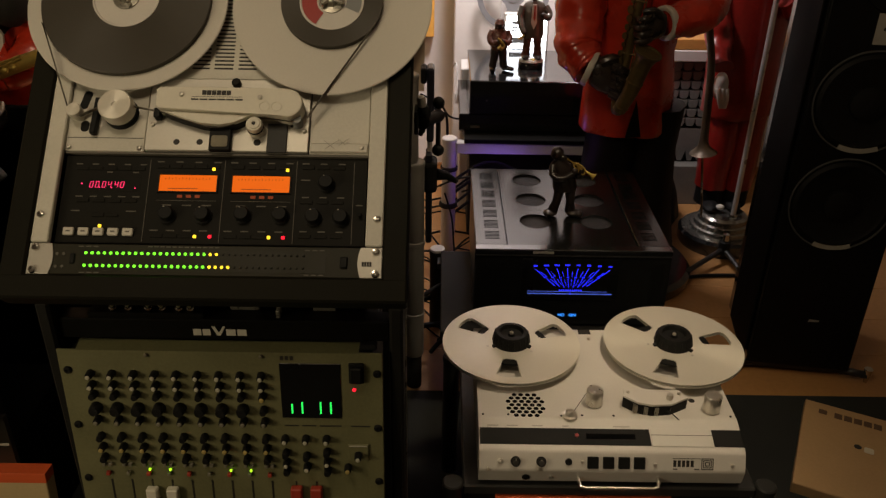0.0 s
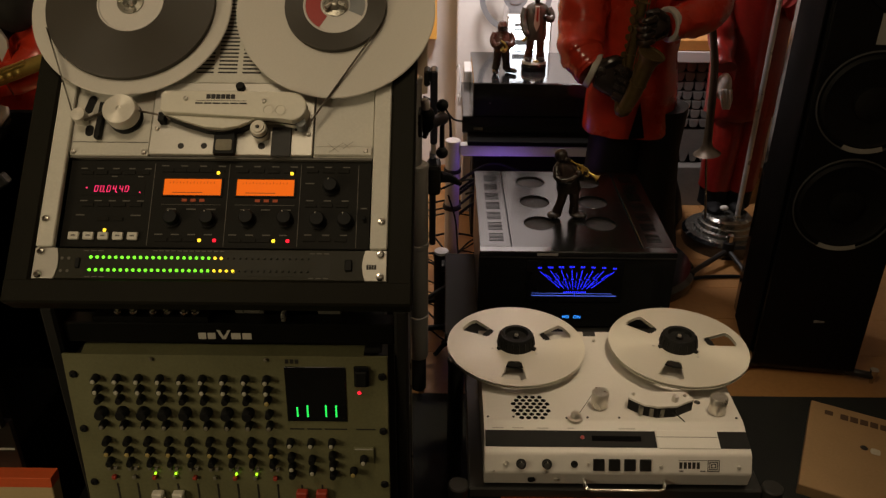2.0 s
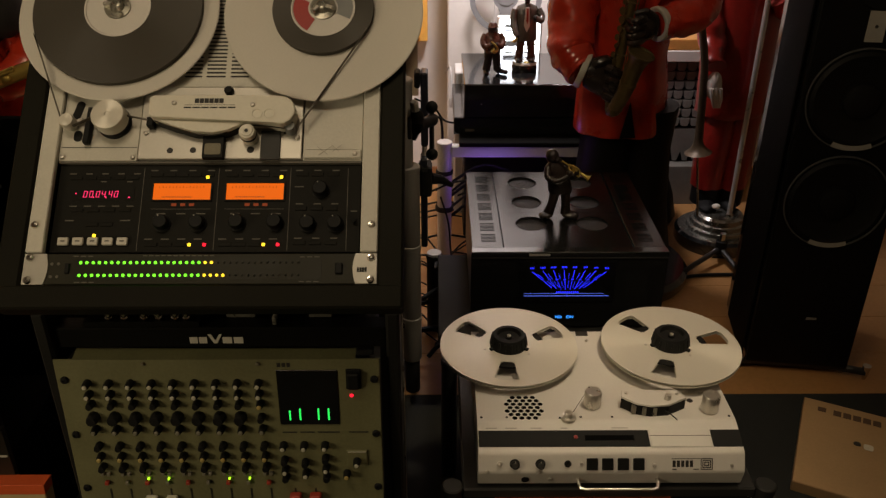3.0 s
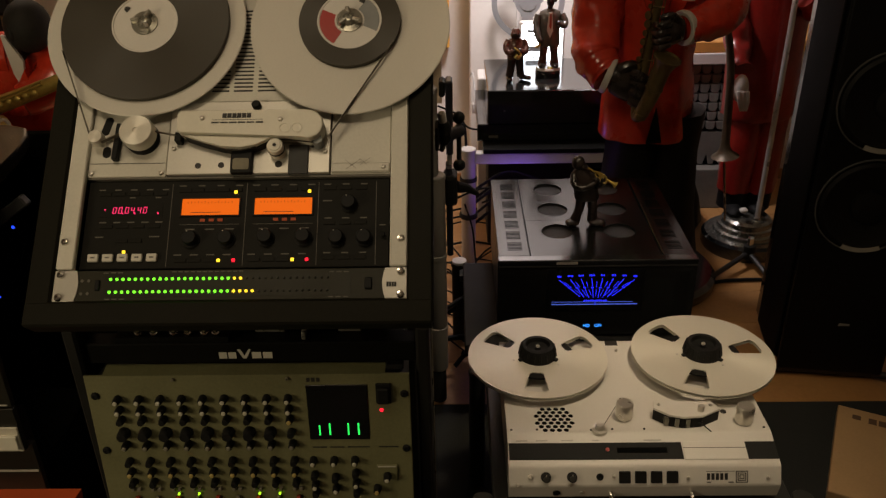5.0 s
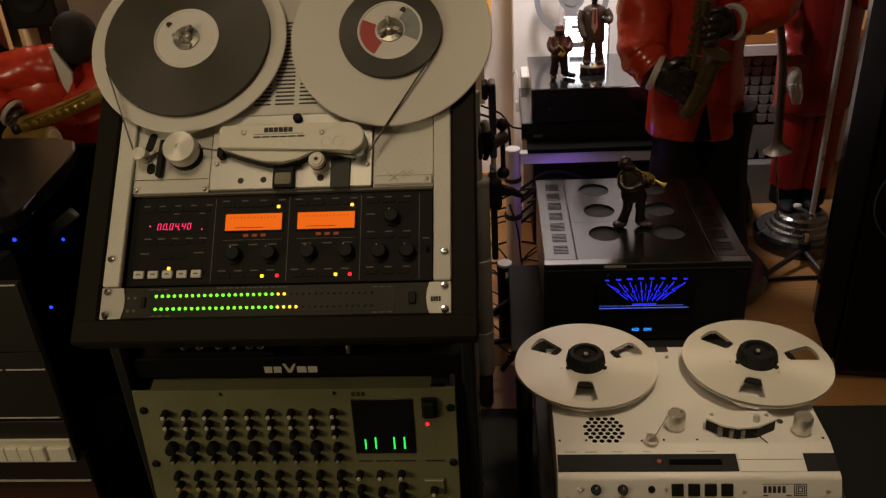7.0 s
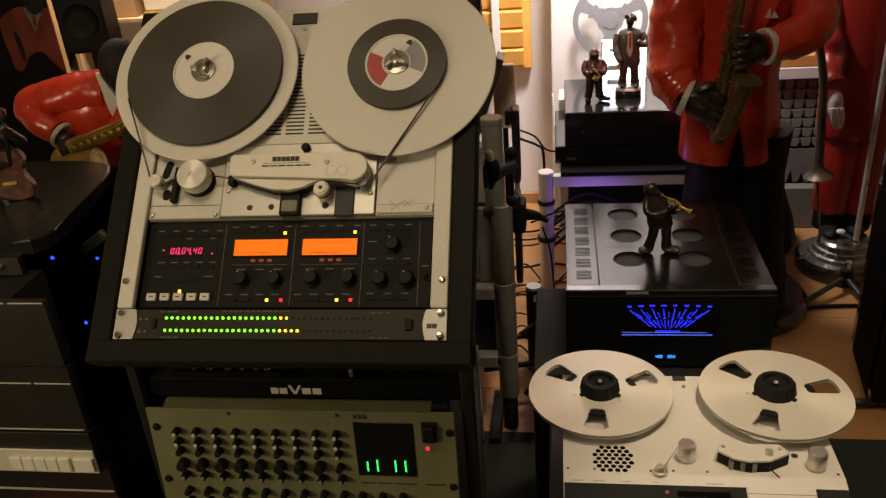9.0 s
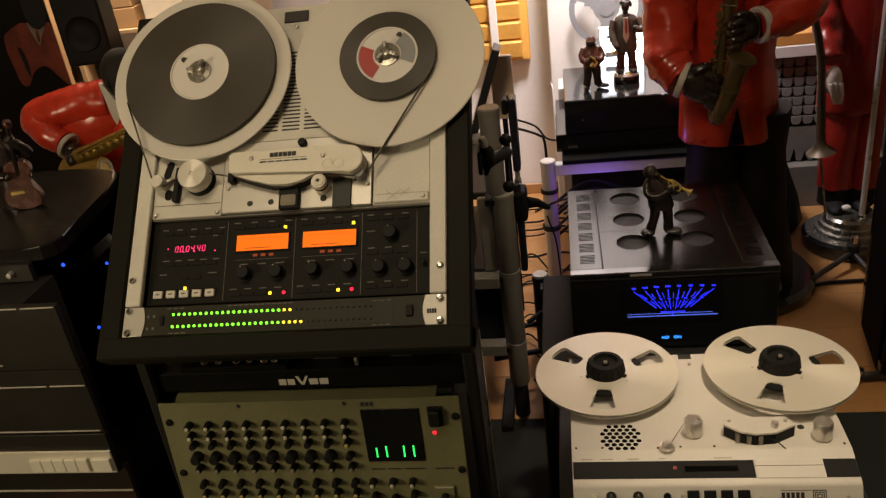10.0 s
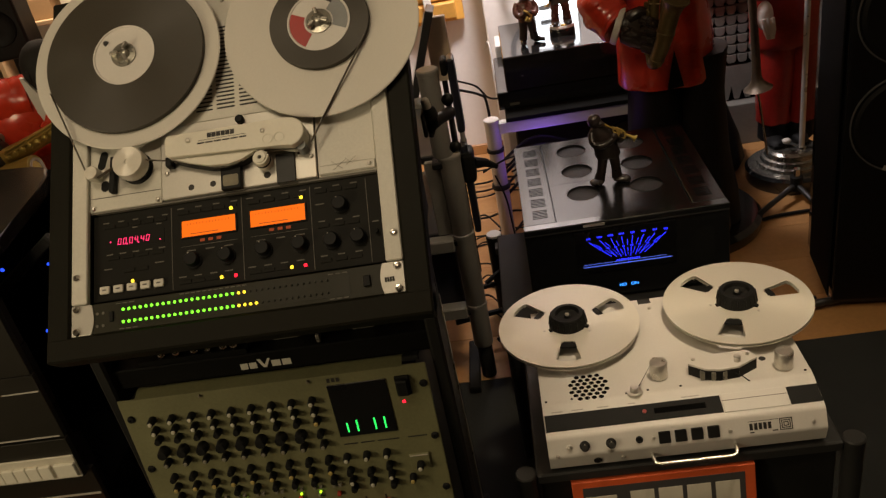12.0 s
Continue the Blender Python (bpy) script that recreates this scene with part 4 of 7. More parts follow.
    part("scale_line", box(bm_(), (0.5325, 0.3685, 0.0003), (0.725, 0.3692, 0.0009), m=F), BLUEDIM, win)
    for word, x in (("HD", 0.611), ("ON", 0.638)):
        fc = bpy.data.curves.new("status_word", "FONT")
        fc.body, fc.size, fc.extrude = word, 0.0115, 0.0003
        fc.materials.append(BLUETXT)
        ob = new("status_word", fc)
        ob.parent, ob.matrix_basis = fr, F @ T(x, 0.298, 0.0004)
    part("badge", box(bm_(), (-0.097, -0.2445, H - 0.009), (-0.048, -0.2432, H - 0.003)), STEEL, fr, "small silver badge bar")


AMPTOP = mat("satin_black_lacquer", (0.007, 0.0066, 0.0062), 0.21, 0.0, 0.12, (6, 300), 0.02, rvar=0.03, spec=0.62)
# Near-black for slots, and for the shade in the gap beside the rack
SLOTB = mat("slot_and_shade_black", (0.003, 0.003, 0.003), 0.9, 0, 0.1, (30, 200), 0, spec=0.05)
PERF = mat("perforated_dark_mesh", (0.03, 0.028, 0.028), 0.36, 0.3, 0.4, (60, 900), 0.8)
amp_stand()
amplifier()


# ---- portable recorder on its stand ----
POSTB = mat("black_coated_post", (0.020, 0.020, 0.019), 0.5, 0, 0.15, (12, 200), 0.05)


def low_stand():
    st = thing("recorder_stand", "low black stand with round-capped posts under the recorder", "stand", T(0.63, 0.31, 0))
    part("shelf", box(bm_(), (-0.262, -0.216, 0.308), (0.262, 0.185, 0.330), 0.003), SHELFG, st, "charcoal shelf board")
    for x in (-0.28, 0.28):
        for y in (-0.21, 0.17):
            post(st, x, y, 0.009, [0.334], 0.0175, POSTB)
    part("front_panel", box(bm_(), (-0.255, -0.205, 0.02), (0.255, -0.19, 0.307), 0.002), BLACKM, st)


low_stand()


TURNED = mat("bright_turned_steel", (0.64, 0.61, 0.55), 0.30, 0.8, 0.08, (30, 300), 0.04)


def portable_recorder():
    pr = thing("portable_tape_recorder", "white portable tape recorder with two open reels", "tape recorder", T(0.6285, 0.27, 0.33))
    O = Matrix.Translation((-0.6285, -0.27, -0.33))
    prof = [(0.098, 0.338), (0.0905, 0.371), (0.1055, 0.403), (0.168, 0.4245), (0.456, 0.4245), (0.456, 0.338)]
    m = O @ Matrix.Translation((0.395, 0, 0)) @ Matrix(((0, 0, 1, 0), (1, 0, 0, 0), (0, 1, 0, 0), (0, 0, 0, 1)))
    bm = prism(bm_(), prof, 0, 0.467, m)
    es = [e for e in bm.edges if abs(e.verts[0].co.x - e.verts[1].co.x) > 0.3]
    bmesh.ops.bevel(bm, geom=es, offset=0.004, segments=3, affect="EDGES", profile=0.5)
    body = part("body", bm, WHITE_LACQ, pr, "white lacquered sheet body")
    for x in (0.42, 0.84):
        for y in (0.13, 0.43):
            part("foot", cyl(bm_(), (x - 0.6285, y - 0.27, 0.0), (0, 0, 1), 0.012, 0.0085, 14), RUBBER, pr)
    S = O @ pose(0, 0.1055, 0.403, math.degrees(math.atan2(0.0215, 0.0625)))  # slope between front and deck
    st = part("black_strip", box(bm_(), (0.3965, 0.012, 0.0), (0.6985, 0.0445, 0.0012), m=S), KNOBB, pr, "black strip with a red lamp")
    part("tape_slot", box(bm_(), (0.585, 0.024, 0.0012), (0.672, 0.034, 0.0022), m=S), SLOTB, st)
    part("record_lamp", cyl(bm_(), S @ Vector((0.5685, 0.0305, 0.0005)), S.to_3x3() @ Vector((0, 0, 1)), 0.0035, 0.0025, 14), DULLRED, st, "dull red lamp")
    part("white_flap", box(bm_(), (0.70, 0.0105, 0.0), (0.8085, 0.046, 0.002), 0.0006, S), WHITE_LACQ, pr)
    part("flap_groove", box(bm_(), (0.70, 0.0325, 0.002), (0.8085, 0.0334, 0.0024), m=S), PRINTDIM, pr)
    part("black_window", box(bm_(), (0.81, 0.0115, 0.0), (0.8615, 0.045, 0.0012), m=S), KNOBB, pr)
    F = O @ pose(0, 0.0905, 0.371, math.degrees(math.atan2(0.032, 0.015)))  # front face, y up the face
    for x, r in ((0.4585, 0.0088), (0.5035, 0.0088)):
        k = part("knob", lathe(bm_(), [(0, 0), (r, 0), (r, 0.002), (r * 0.85, 0.003), (r * 0.8, 0.011), (0, 0.0125)], F @ T(x, 0.0165), 22), KNOBB, pr)
        part("knob_cap", lathe(bm_(), [(0, 0.0136), (r * 0.5, 0.0132), (r * 0.66, 0.0118), (r * 0.66, 0.0105)], F @ T(x, 0.0165), 20), DULLCAP, k, "dull dark cap")
        part("knob_mark", box(bm_(), (x - 0.0005, 0.020, 0.0105), (x + 0.0005, 0.0235, 0.0128), m=F), PRINTW, k)
    part("jack", lathe(bm_(), [(0, 0), (0.0062, 0), (0.0062, 0.002), (0.004, 0.003), (0, 0.001)], F @ T(0.5515, 0.0165), 18), KNOBB, pr)
    part("toggle", lathe(bm_(), [(0, 0), (0.005, 0), (0.0045, 0.003), (0.002, 0.004), (0.0015, 0.012), (0, 0.0125)], F @ T(0.432, 0.0165), 14), STEEL, pr)
    part("end_stud", lathe(bm_(), [(0, 0), (0.0032, 0), (0.0025, 0.003), (0, 0.0035)], F @ T(0.576, 0.0165), 12), STEEL, pr)
    for k in range(4):
        x = 0.594 + k * 0.0272
        part("key", box(bm_(), (x - 0.0098, 0.0055, 0.0), (x + 0.0098, 0.0265, 0.0045), 0.001, F), KNOBB, pr, "square black key")
    for x in (0.7035, 0.8395, 0.41, 0.5):
        part("screw", SCREW_S, None, pr, at=F @ T(x, 0.013 if x > 0.6 else 0.002, 0.0))
    bm = letters(bm_(), 0.734, 0.772, 0.010, 0.0215, 5, 0.0001, 0.3, F)
    box(bm, (0.7335, 0.0245, 0.0001), (0.783, 0.0253, 0.0006), m=F)
    box(bm, (0.735, 0.005, 0.0001), (0.7425, 0.0068, 0.0006), m=F)
    box(bm, (0.772, 0.005, 0.0001), (0.781, 0.0068, 0.0006), m=F)
    for k in range(3):
        x0, x1, y0, y1 = 0.7845 + k * 0.0032, 0.8055 - k * 0.0032, 0.005 + k * 0.0032, 0.0255 - k * 0.0032
        for lo, hi in (((x0, y0), (x1, y0 + 0.0014)), ((x0, y0), (x0 + 0.0014, y1)), ((x1 - 0.0014, y0), (x1, y1)), ((x0, y1 - 0.0014), (x1, y1))):
            box(bm, (*lo, 0.0001), (*hi, 0.0006), m=F)
    part("maker_mark", bm, INK, pr, "maker mark drawn in plain shapes")
    bm = bm_()
    for x, w in ((0.42, 0.02), (0.455, 0.02), (0.5, 0.02), (0.55, 0.012), (0.65, 0.03)):
        box(bm, (x - w / 2, 0.0485, 0.0001), (x + w / 2, 0.0505, 0.0006), m=S)
    tagged(part("small_print", bm, PRINTG, pr), kind="stuff")
    for x, r in ((0.478, 0.0068), (0.522, 0.004)):
        part("jack", lathe(bm_(), [(0, 0), (r, 0), (r, 0.002), (r * 0.5, 0.003), (0, 0.001)], O @ pose(x, 0.0945, 0.353, 102), 18), KNOBB if r > 0.005 else STEEL, pr)
    D = O @ Matrix.Translation((0, 0, 0.4245))
    hole = mesh_of("speaker_hole", lathe(bm_(), [(0, 0.0004), (0.0045, 0.0004), (0.0048, 0.0)], seg=12), SLOTB)
    for row, n in ((-3, 4), (-2, 5), (-1, 6), (0, 5), (1, 6), (2, 5), (3, 4)):
        for k in range(n):
            part("speaker_hole", hole, None, pr, at=D @ T(0.4825 + (k - (n - 1) / 2) * 0.0125, 0.2035 + row * 0.0098))
    for x, y, r, h in ((0.6090, 0.208, 0.0158, 0.034), (0.8215, 0.194, 0.0160, 0.036)):
        part("capstan_wheel", lathe(bm_(), [(0, 0), (r * 0.8, 0), (r * 0.8, 0.003), (r, 0.004), (r * 0.96, h * 0.5), (r, h - 0.003), (r * 0.9, h), (r * 0.3, h), (0, h - 0.001)], D @ T(x, y), 30), TURNED, pr, "turned steel wheel")
    part("small_roller", lathe(bm_(), [(0, 0), (0.0135, 0), (0.0135, 0.005), (0.0085, 0.006), (0.0075, 0.013), (0.006, 0.015), (0, 0.015)], D @ T(0.5595, 0.1715), 22), TURNED, pr)
    hb = [(0.664, 0.221), (0.659, 0.203), (0.683, 0.183), (0.708, 0.176), (0.742, 0.179), (0.778, 0.199), (0.766, 0.221)]
    part("head_block", prism(bm_(), [(x * 0.985 + 0.0108, y * 0.98 + 0.0043) for x, y in hb], 0.0, 0.022, D), KNOBB, pr, "dark head block")
    for x in (0.680, 0.698, 0.717, 0.740):
        part("head", box(bm_(), (x - 0.0035, 0.1735 + abs(x - 0.710) * 0.22, 0.002), (x + 0.0035, 0.186 + abs(x - 0.710) * 0.22, 0.019), 0.001, D), DARKSTEEL, pr)
    hc = part("head_shield", prism(bm_(), hb, 0.022, 0.026, D, bev=0.001), WHITE_LACQ, pr, "white head shield plate")
    part("pressure_pin", lathe(bm_(), [(0, 0.02), (0.0058, 0.02), (0.0058, 0.036), (0.005, 0.037), (0, 0.037)], D @ T(0.742, 0.194), 18), STEEL, hc)
    for x, y in ((0.670, 0.211), (0.763, 0.208)):
        part("screw", SCREW_S, None, hc, at=D @ T(x, y, 0.026))
    part("lever", tube(bm_(), [D @ Vector(p) for p in ((0.732, 0.183, 0.012), (0.744, 0.172, 0.010), (0.754, 0.160, 0.006))], 0.0012, 6), KNOBB, pr)
    part("sensor_dot", lathe(bm_(), [(0, 0.0008), (0.0055, 0.0008), (0.006, 0)], D @ T(0.7935, 0.2225), 16), INK, pr)
    part("tape_thread", tube(bm_(), [D @ Vector(p) for p in ((0.568, 0.176, 0.011), (0.595, 0.216, 0.02))], 0.0006, 5), TAPE, pr)
    for x, y in ((0.403, 0.176), (0.583, 0.176), (0.64, 0.176), (0.853, 0.178), (0.545, 0.174), (0.449, 0.176)):
        part("stud", lathe(bm_(), [(0, 0.001), (0.0022, 0.001), (0.0024, 0)], D @ T(x, y), 10), INK, pr)
    part("rear_label", box(bm_(), (0.6135, 0.437, 0.0), (0.6385, 0.452, 0.001), m=D), INK, pr)
    part("screw", SCREW_S, None, pr, at=D @ T(0.632, 0.418, 0.001))
    hp = [(0.5715, 0.0985, 0.354), (0.5715, 0.084, 0.350), (0.574, 0.0775, 0.3475), (0.582, 0.0745, 0.3465), (0.701, 0.0745, 0.3465), (0.709, 0.0775, 0.3475), (0.7115, 0.084, 0.350), (0.7115, 0.0985, 0.354)]
    part("carry_handle", tube(bm_(), [O @ Vector(p) for p in hp], 0.0036, 10), CHROME, pr, "bent chromed carrying handle")
    for cx, cz in ((0.4665, 0.4345), (0.7885, 0.438)):
        part("spindle", cyl(bm_(), O @ Vector((cx, 0.371, 0.4245)), (0, 0, 1), 0.03, cz - 0.4245 - 0.0005, 24), SATINB, pr)


DULLCAP = mat("dull_dark_cap", (0.045, 0.043, 0.040), 0.4, 0.2, 0.15, (40, 200), 0.03)
PRINTG = mat("faint_grey_print", (0.40, 0.385, 0.35), 0.6, 0, 0.1, (30, 200), 0)
DULLRED = mat("dull_red_lamp_lens", (0.30, 0.02, 0.015), 0.3, 0, 0.1, (30, 200), 0)
portable_recorder()


def open_reel(cx, cy, z, spin):
    rl = thing("empty_tape_reel", "silver aluminium reel with three windows and black hub", "tape reel", pose(cx, cy, z, 0, 0, spin), group="reels on the portable recorder")
    wins = [radians(a) for a in (30, 150, 270)]
    part("lower_flange", reel_disc(bm_(), 0.036, 0.1372, 0.0072, 0.0086, 0.059, 0.118, wins, 0.215, seg=240), REEL_ALU, rl)
    part("upper_flange", reel_disc(bm_(), 0.036, 0.1372, 0.0125, 0.0141, 0.059, 0.118, wins, 0.215, seg=240), REEL_ALU, rl, "satin silver flange with three windows")
    # Black core drawn extra wide to give the hub's shadow in the windows
    part("shade_core", lathe(bm_(), [(0.0365, 0.0087), (0.074, 0.0087), (0.074, 0.0122), (0.0365, 0.0122)], seg=60), KNOBB, rl)
    hub = part("hub_adapter", lathe(bm_(), [(0, 0), (0.037, 0), (0.037, 0.016), (0.0335, 0.036), (0.031, 0.039), (0.024, 0.039), (0.021, 0.032), (0.007, 0.030), (0.006, 0.034), (0, 0.034)], seg=40), KNOBB, rl, "black plastic hub adapter")
    for k in range(18):
        part("rib", box(bm_(), (-0.002, -0.002, 0.0), (0.002, 0.002, 0.021), 0.0008, pose(0, 0, 0, 0, 0, k * 20) @ pose(0.0365, 0, 0.0145, 0, -9, 0)), KNOBB, hub)
    for a in (95, 215, 335):
        part("hub_tooth", box(bm_(), (0.034, -0.004, 0.0142), (0.0435, 0.004, 0.019), 0.001, pose(0, 0, 0, 0, 0, a)), KNOBB, hub)
    part("spindle_tip", lathe(bm_(), [(0.0038, 0.034), (0.0038, 0.037), (0.0026, 0.0378), (0.0026, 0.036), (0, 0.036)], seg=16), STEEL, hub)
    for a in (85, 205, 325):
        part("rivet", lathe(bm_(), [(0, 0.0148), (0.0025, 0.0146), (0.0028, 0.0141)], Matrix.Rotation(radians(a), 4, "Z") @ T(0.0505, 0), 10), STEEL, rl)


open_reel(0.4665, 0.372, 0.4345, -6)
open_reel(0.7905, 0.369, 0.4385, -20)


# ---- boxes of tape ----
CARD = mat("kraft_cardboard", (0.42, 0.27, 0.13), 0.8, 0, 0.1, (6, 160), 0.1)
CARDD = mat("dark_card_print", (0.10, 0.055, 0.03), 0.8, 0, 0.1, (30, 200), 0)
ORNG = mat("orange_card_print", (0.62, 0.10, 0.025), 0.55, 0, 0.08, (12, 200), 0.04)
GREYCARD = mat("slate_card_print", (0.055, 0.052, 0.052), 0.5, 0, 0.1, (12, 200), 0.04)
IVORY = mat("ivory_card_print", (0.62, 0.58, 0.48), 0.55, 0, 0.06, (12, 200), 0.04)


def orange_box():
    m = pose(0.585, 0.032, 0.0095, 0) @ pose(0, 0, 0, 79.2)
    bx = thing("tape_box", "orange and grey tape box leaning against the stand", "box", m)
    w, h = 0.158, 0.304
    part("carton", box(bm_(), (-w, 0, -0.024), (w, h, 0.0), 0.0015), ORNG, bx)
    part("grey_field", prism(bm_(), rounded(-w + 0.018, w - 0.018, 0.02, h - 0.013, 0.002), 0.0, 0.0006), GREYCARD, bx)
    for k in range(4):
        part("word_block", letters(bm_(), -0.062 + 0.049 * k, -0.013 + 0.049 * k, 0.185, h - 0.028, 1, 0.0006, 0.16), IVORY, bx, "large ivory block of a word")
    sq = part("emblem", prism(bm_(), rounded(-0.138, -0.082, 0.205, h - 0.032, 0.002), 0.0006, 0.0011), IVORY, bx)
    for k in range(3):
        r = 0.012 + k * 0.012
        part("emblem_ring", lathe(bm_(), [(r, 0.0011), (r, 0.0016), (r + 0.007, 0.0016), (r + 0.007, 0.0011)], T(-0.136, 0.207), 16, start=0.05, turn=1.4), ORNG, sq)


def carton(x, y, rz):
    bx = thing("kraft_carton", "flat brown cardboard carton with dark print", "box", pose(x, y, 0.009, 0, 0, rz))
    part("carton", box(bm_(), (0, -0.34, 0), (0.36, 0, 0.03), 0.002), CARD, bx)
    part("lid_seam", box(bm_(), (0.262, -0.335, 0.03), (0.2635, -0.02, 0.0306)), CARDD, bx)
    part("word_blocks", letters(bm_(), 0.07, 0.185, -0.050, -0.028, 5, 0.03, 0.2), CARDD, bx, "dark word drawn as plain blocks")
    part("emblem", prism(bm_(), rounded(0.035, 0.055, -0.046, -0.028, 0.003), 0.03, 0.0306), CARDD, bx)
    part("hole", lathe(bm_(), [(0, 0.0308), (0.008, 0.0308), (0.009, 0.03)], T(0.131, -0.14), 14), INK, bx)
    part("sticker", prism(bm_(), rounded(0.145, 0.167, -0.155, -0.133, 0.006), 0.03, 0.0306), IVORY, bx, "small pale sticker")


def side_box():
    bx = thing("tape_box", "tan tape box with an orange top band", "box", pose(-0.512, 0.075, 0.0095) @ pose(0, 0, 0, 84))
    part("carton", box(bm_(), (-0.132, 0, -0.03), (0.132, 0.322, 0.0), 0.0015), TANCARD, bx)
    part("orange_band", box(bm_(), (-0.1322, 0.302, -0.0302), (0.1322, 0.3225, 0.0006), 0.0006), ORNG, bx)


TANCARD = mat("tan_card", (0.50, 0.38, 0.20), 0.6, 0, 0.08, (9, 200), 0.05)
orange_box()
carton(1.286, 0.722, -26)
side_box()


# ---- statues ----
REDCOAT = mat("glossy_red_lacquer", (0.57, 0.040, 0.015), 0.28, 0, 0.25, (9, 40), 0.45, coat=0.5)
# Red darkened in its colour for the weaker light on the rear statue
SHADED_RED = mat("shaded_red_lacquer", (0.25, 0.013, 0.0085), 0.36, 0, 0.25, (9, 60), 0.12, coat=0.25)
DARKSKIN = mat("dark_brown_lacquer", (0.022, 0.014, 0.010), 0.28, 0, 0.25, (14, 80), 0.06, coat=0.4)
BLKCLOTH = mat("black_lacquer_cloth", (0.006, 0.006, 0.006), 0.6, 0, 0.2, (14, 80), 0.06, spec=0.2)
SHIRT = mat("white_lacquer", (0.62, 0.58, 0.52), 0.35, 0, 0.06, (14, 80), 0.04)
BRASS = mat("aged_brass_paint", (0.48, 0.34, 0.085), 0.34, 0.55, 0.2, (25, 120), 0.12)
DULLBRASS = mat("dark_aged_brass", (0.135, 0.098, 0.034), 0.36, 0.5, 0.25, (25, 120), 0.12)
MATTEHEAD = mat("matte_dark_grey", (0.020, 0.018, 0.015), 0.75, 0, 0.3, (14, 80), 0.1, spec=0.3)
STATUE = [REDCOAT, DARKSKIN, BLKCLOTH, SHIRT, BRASS, GLOSSB, MATTEHEAD]


def torso(bm, rows, mi, seg=28, folds=0.0):
    """An oval body through rows of (x, y, z, half width, half depth)."""
    rings = []
    for k, (x, y, z, a, b) in enumerate(rows):
        rings.append([])
        for i in range(seg):
            t = math.tau * i / seg
            f = 1 + folds * math.sin(5 * t + 1.7 * k) + 0.6 * folds * math.sin(9 * t - 2.3 * k)
            rings[-1].append(bm.verts.new((x + a * f * math.cos(t), y + b * f * math.sin(t), z)))
    for p, q in zip(rings, rings[1:]):
        for i in range(seg):
            f = bm.faces.new((p[i], p[(i + 1) % seg], q[(i + 1) % seg], q[i]))
            f.smooth, f.material_index = True, mi
    for r in (rings[0][::-1], rings[-1]):
        bm.faces.new(r).material_index = mi
    return bm


def arm(bm, pts, radii, mi=0, n=10, wrinkle=0.008):
    P = curve_pts(pts, n)
    R = []
    for k in range(len(P)):
        t = k / (len(P) - 1) * (len(radii) - 1)
        i = min(int(t), len(radii) - 2)
        R.append((radii[i] + (radii[i + 1] - radii[i]) * (t - i)) * (1 + wrinkle * math.sin(k * 1.7) + 0.6 * wrinkle * math.sin(k * 2.9 + 1)))
    return tube(bm, P, R, 28, mi)


def saxophone(bm, top, low, bell, mi, s=1.0):
    """A body tube down to a bow, and a flaring bell in front of it, with keys and rods."""
    top, low, bell = Vector(top), Vector(low), Vector(bell)
    body = curve_pts([top, top.lerp(low, 0.5), top.lerp(low, 0.9), low + Vector((0.004 * s, -0.008 * s, -0.012 * s)), low + Vector((0.012 * s, -0.030 * s, -0.004 * s))], 5)
    n = len(body) - 1
    tube(bm, body, [s * (0.013 + 0.010 * k / n) for k in range(n + 1)], 18, mi)
    a = low + Vector((0.008 * s, -0.028 * s, -0.012 * s))
    horn = curve_pts([a, a.lerp(bell, 0.35) + Vector((0.002, -0.006, 0)), a.lerp(bell, 0.75), bell], 5)
    n = len(horn) - 1
    R = [s * (0.0225 + 0.010 * k / n + 0.011 * max(0, (k / n - 0.72) / 0.28) ** 2) for k in range(n + 1)]
    tube(bm, horn, R, 28, mi)
    q = (horn[-1] - horn[-3]).normalized().to_track_quat("Z", "Y").to_matrix().to_4x4()
    lathe(bm, [(R[-1] * 0.98, -0.004 * s), (R[-1] * 1.08, 0.002 * s), (R[-1] * 1.06, 0.005 * s), (R[-1] * 0.94, 0.003 * s), (R[-1] * 0.72, -0.022 * s), (R[-1] * 0.55, -0.06 * s), (0, -0.075 * s)], Matrix.Translation(horn[-1]) @ q, 32, mi)
    for p, r in ((horn[1], R[1]), (horn[n // 2], R[n // 2])):
        w = (horn[-1] - horn[0]).normalized().to_track_quat("Z", "Y").to_matrix().to_4x4()
        lathe(bm, [(r * 0.98, -0.004 * s), (r * 1.1, -0.002 * s), (r * 1.1, 0.002 * s), (r * 0.98, 0.004 * s)], Matrix.Translation(p) @ w, 24, mi)
    rg = random.Random(5)
    for k in range(15):
        p = top.lerp(low, 0.16 + 0.055 * k)
        r = (0.008 + 0.006 * rg.random()) * s
        side = Vector(((-0.020 - 0.006 * rg.random()) * s, -0.008 * s, 0.0))
        cyl(bm, p + side, (-0.8, -0.6, 0), r, 0.005 * s, 12, mi=mi)
        if k % 3 == 0:
            tube(bm, [p + side, p + Vector((0.020 * s, -0.018 * s, -0.004 * s))], 0.0028 * s, 6, mi)
    for dx, dy in ((-0.021, -0.010), (0.018, -0.014)):
        tube(bm, [top.lerp(low, 0.15) + Vector((dx * s, dy * s, 0)), top.lerp(low, 0.97) + Vector((dx * s, dy * s, 0))], 0.0026 * s, 6, mi)


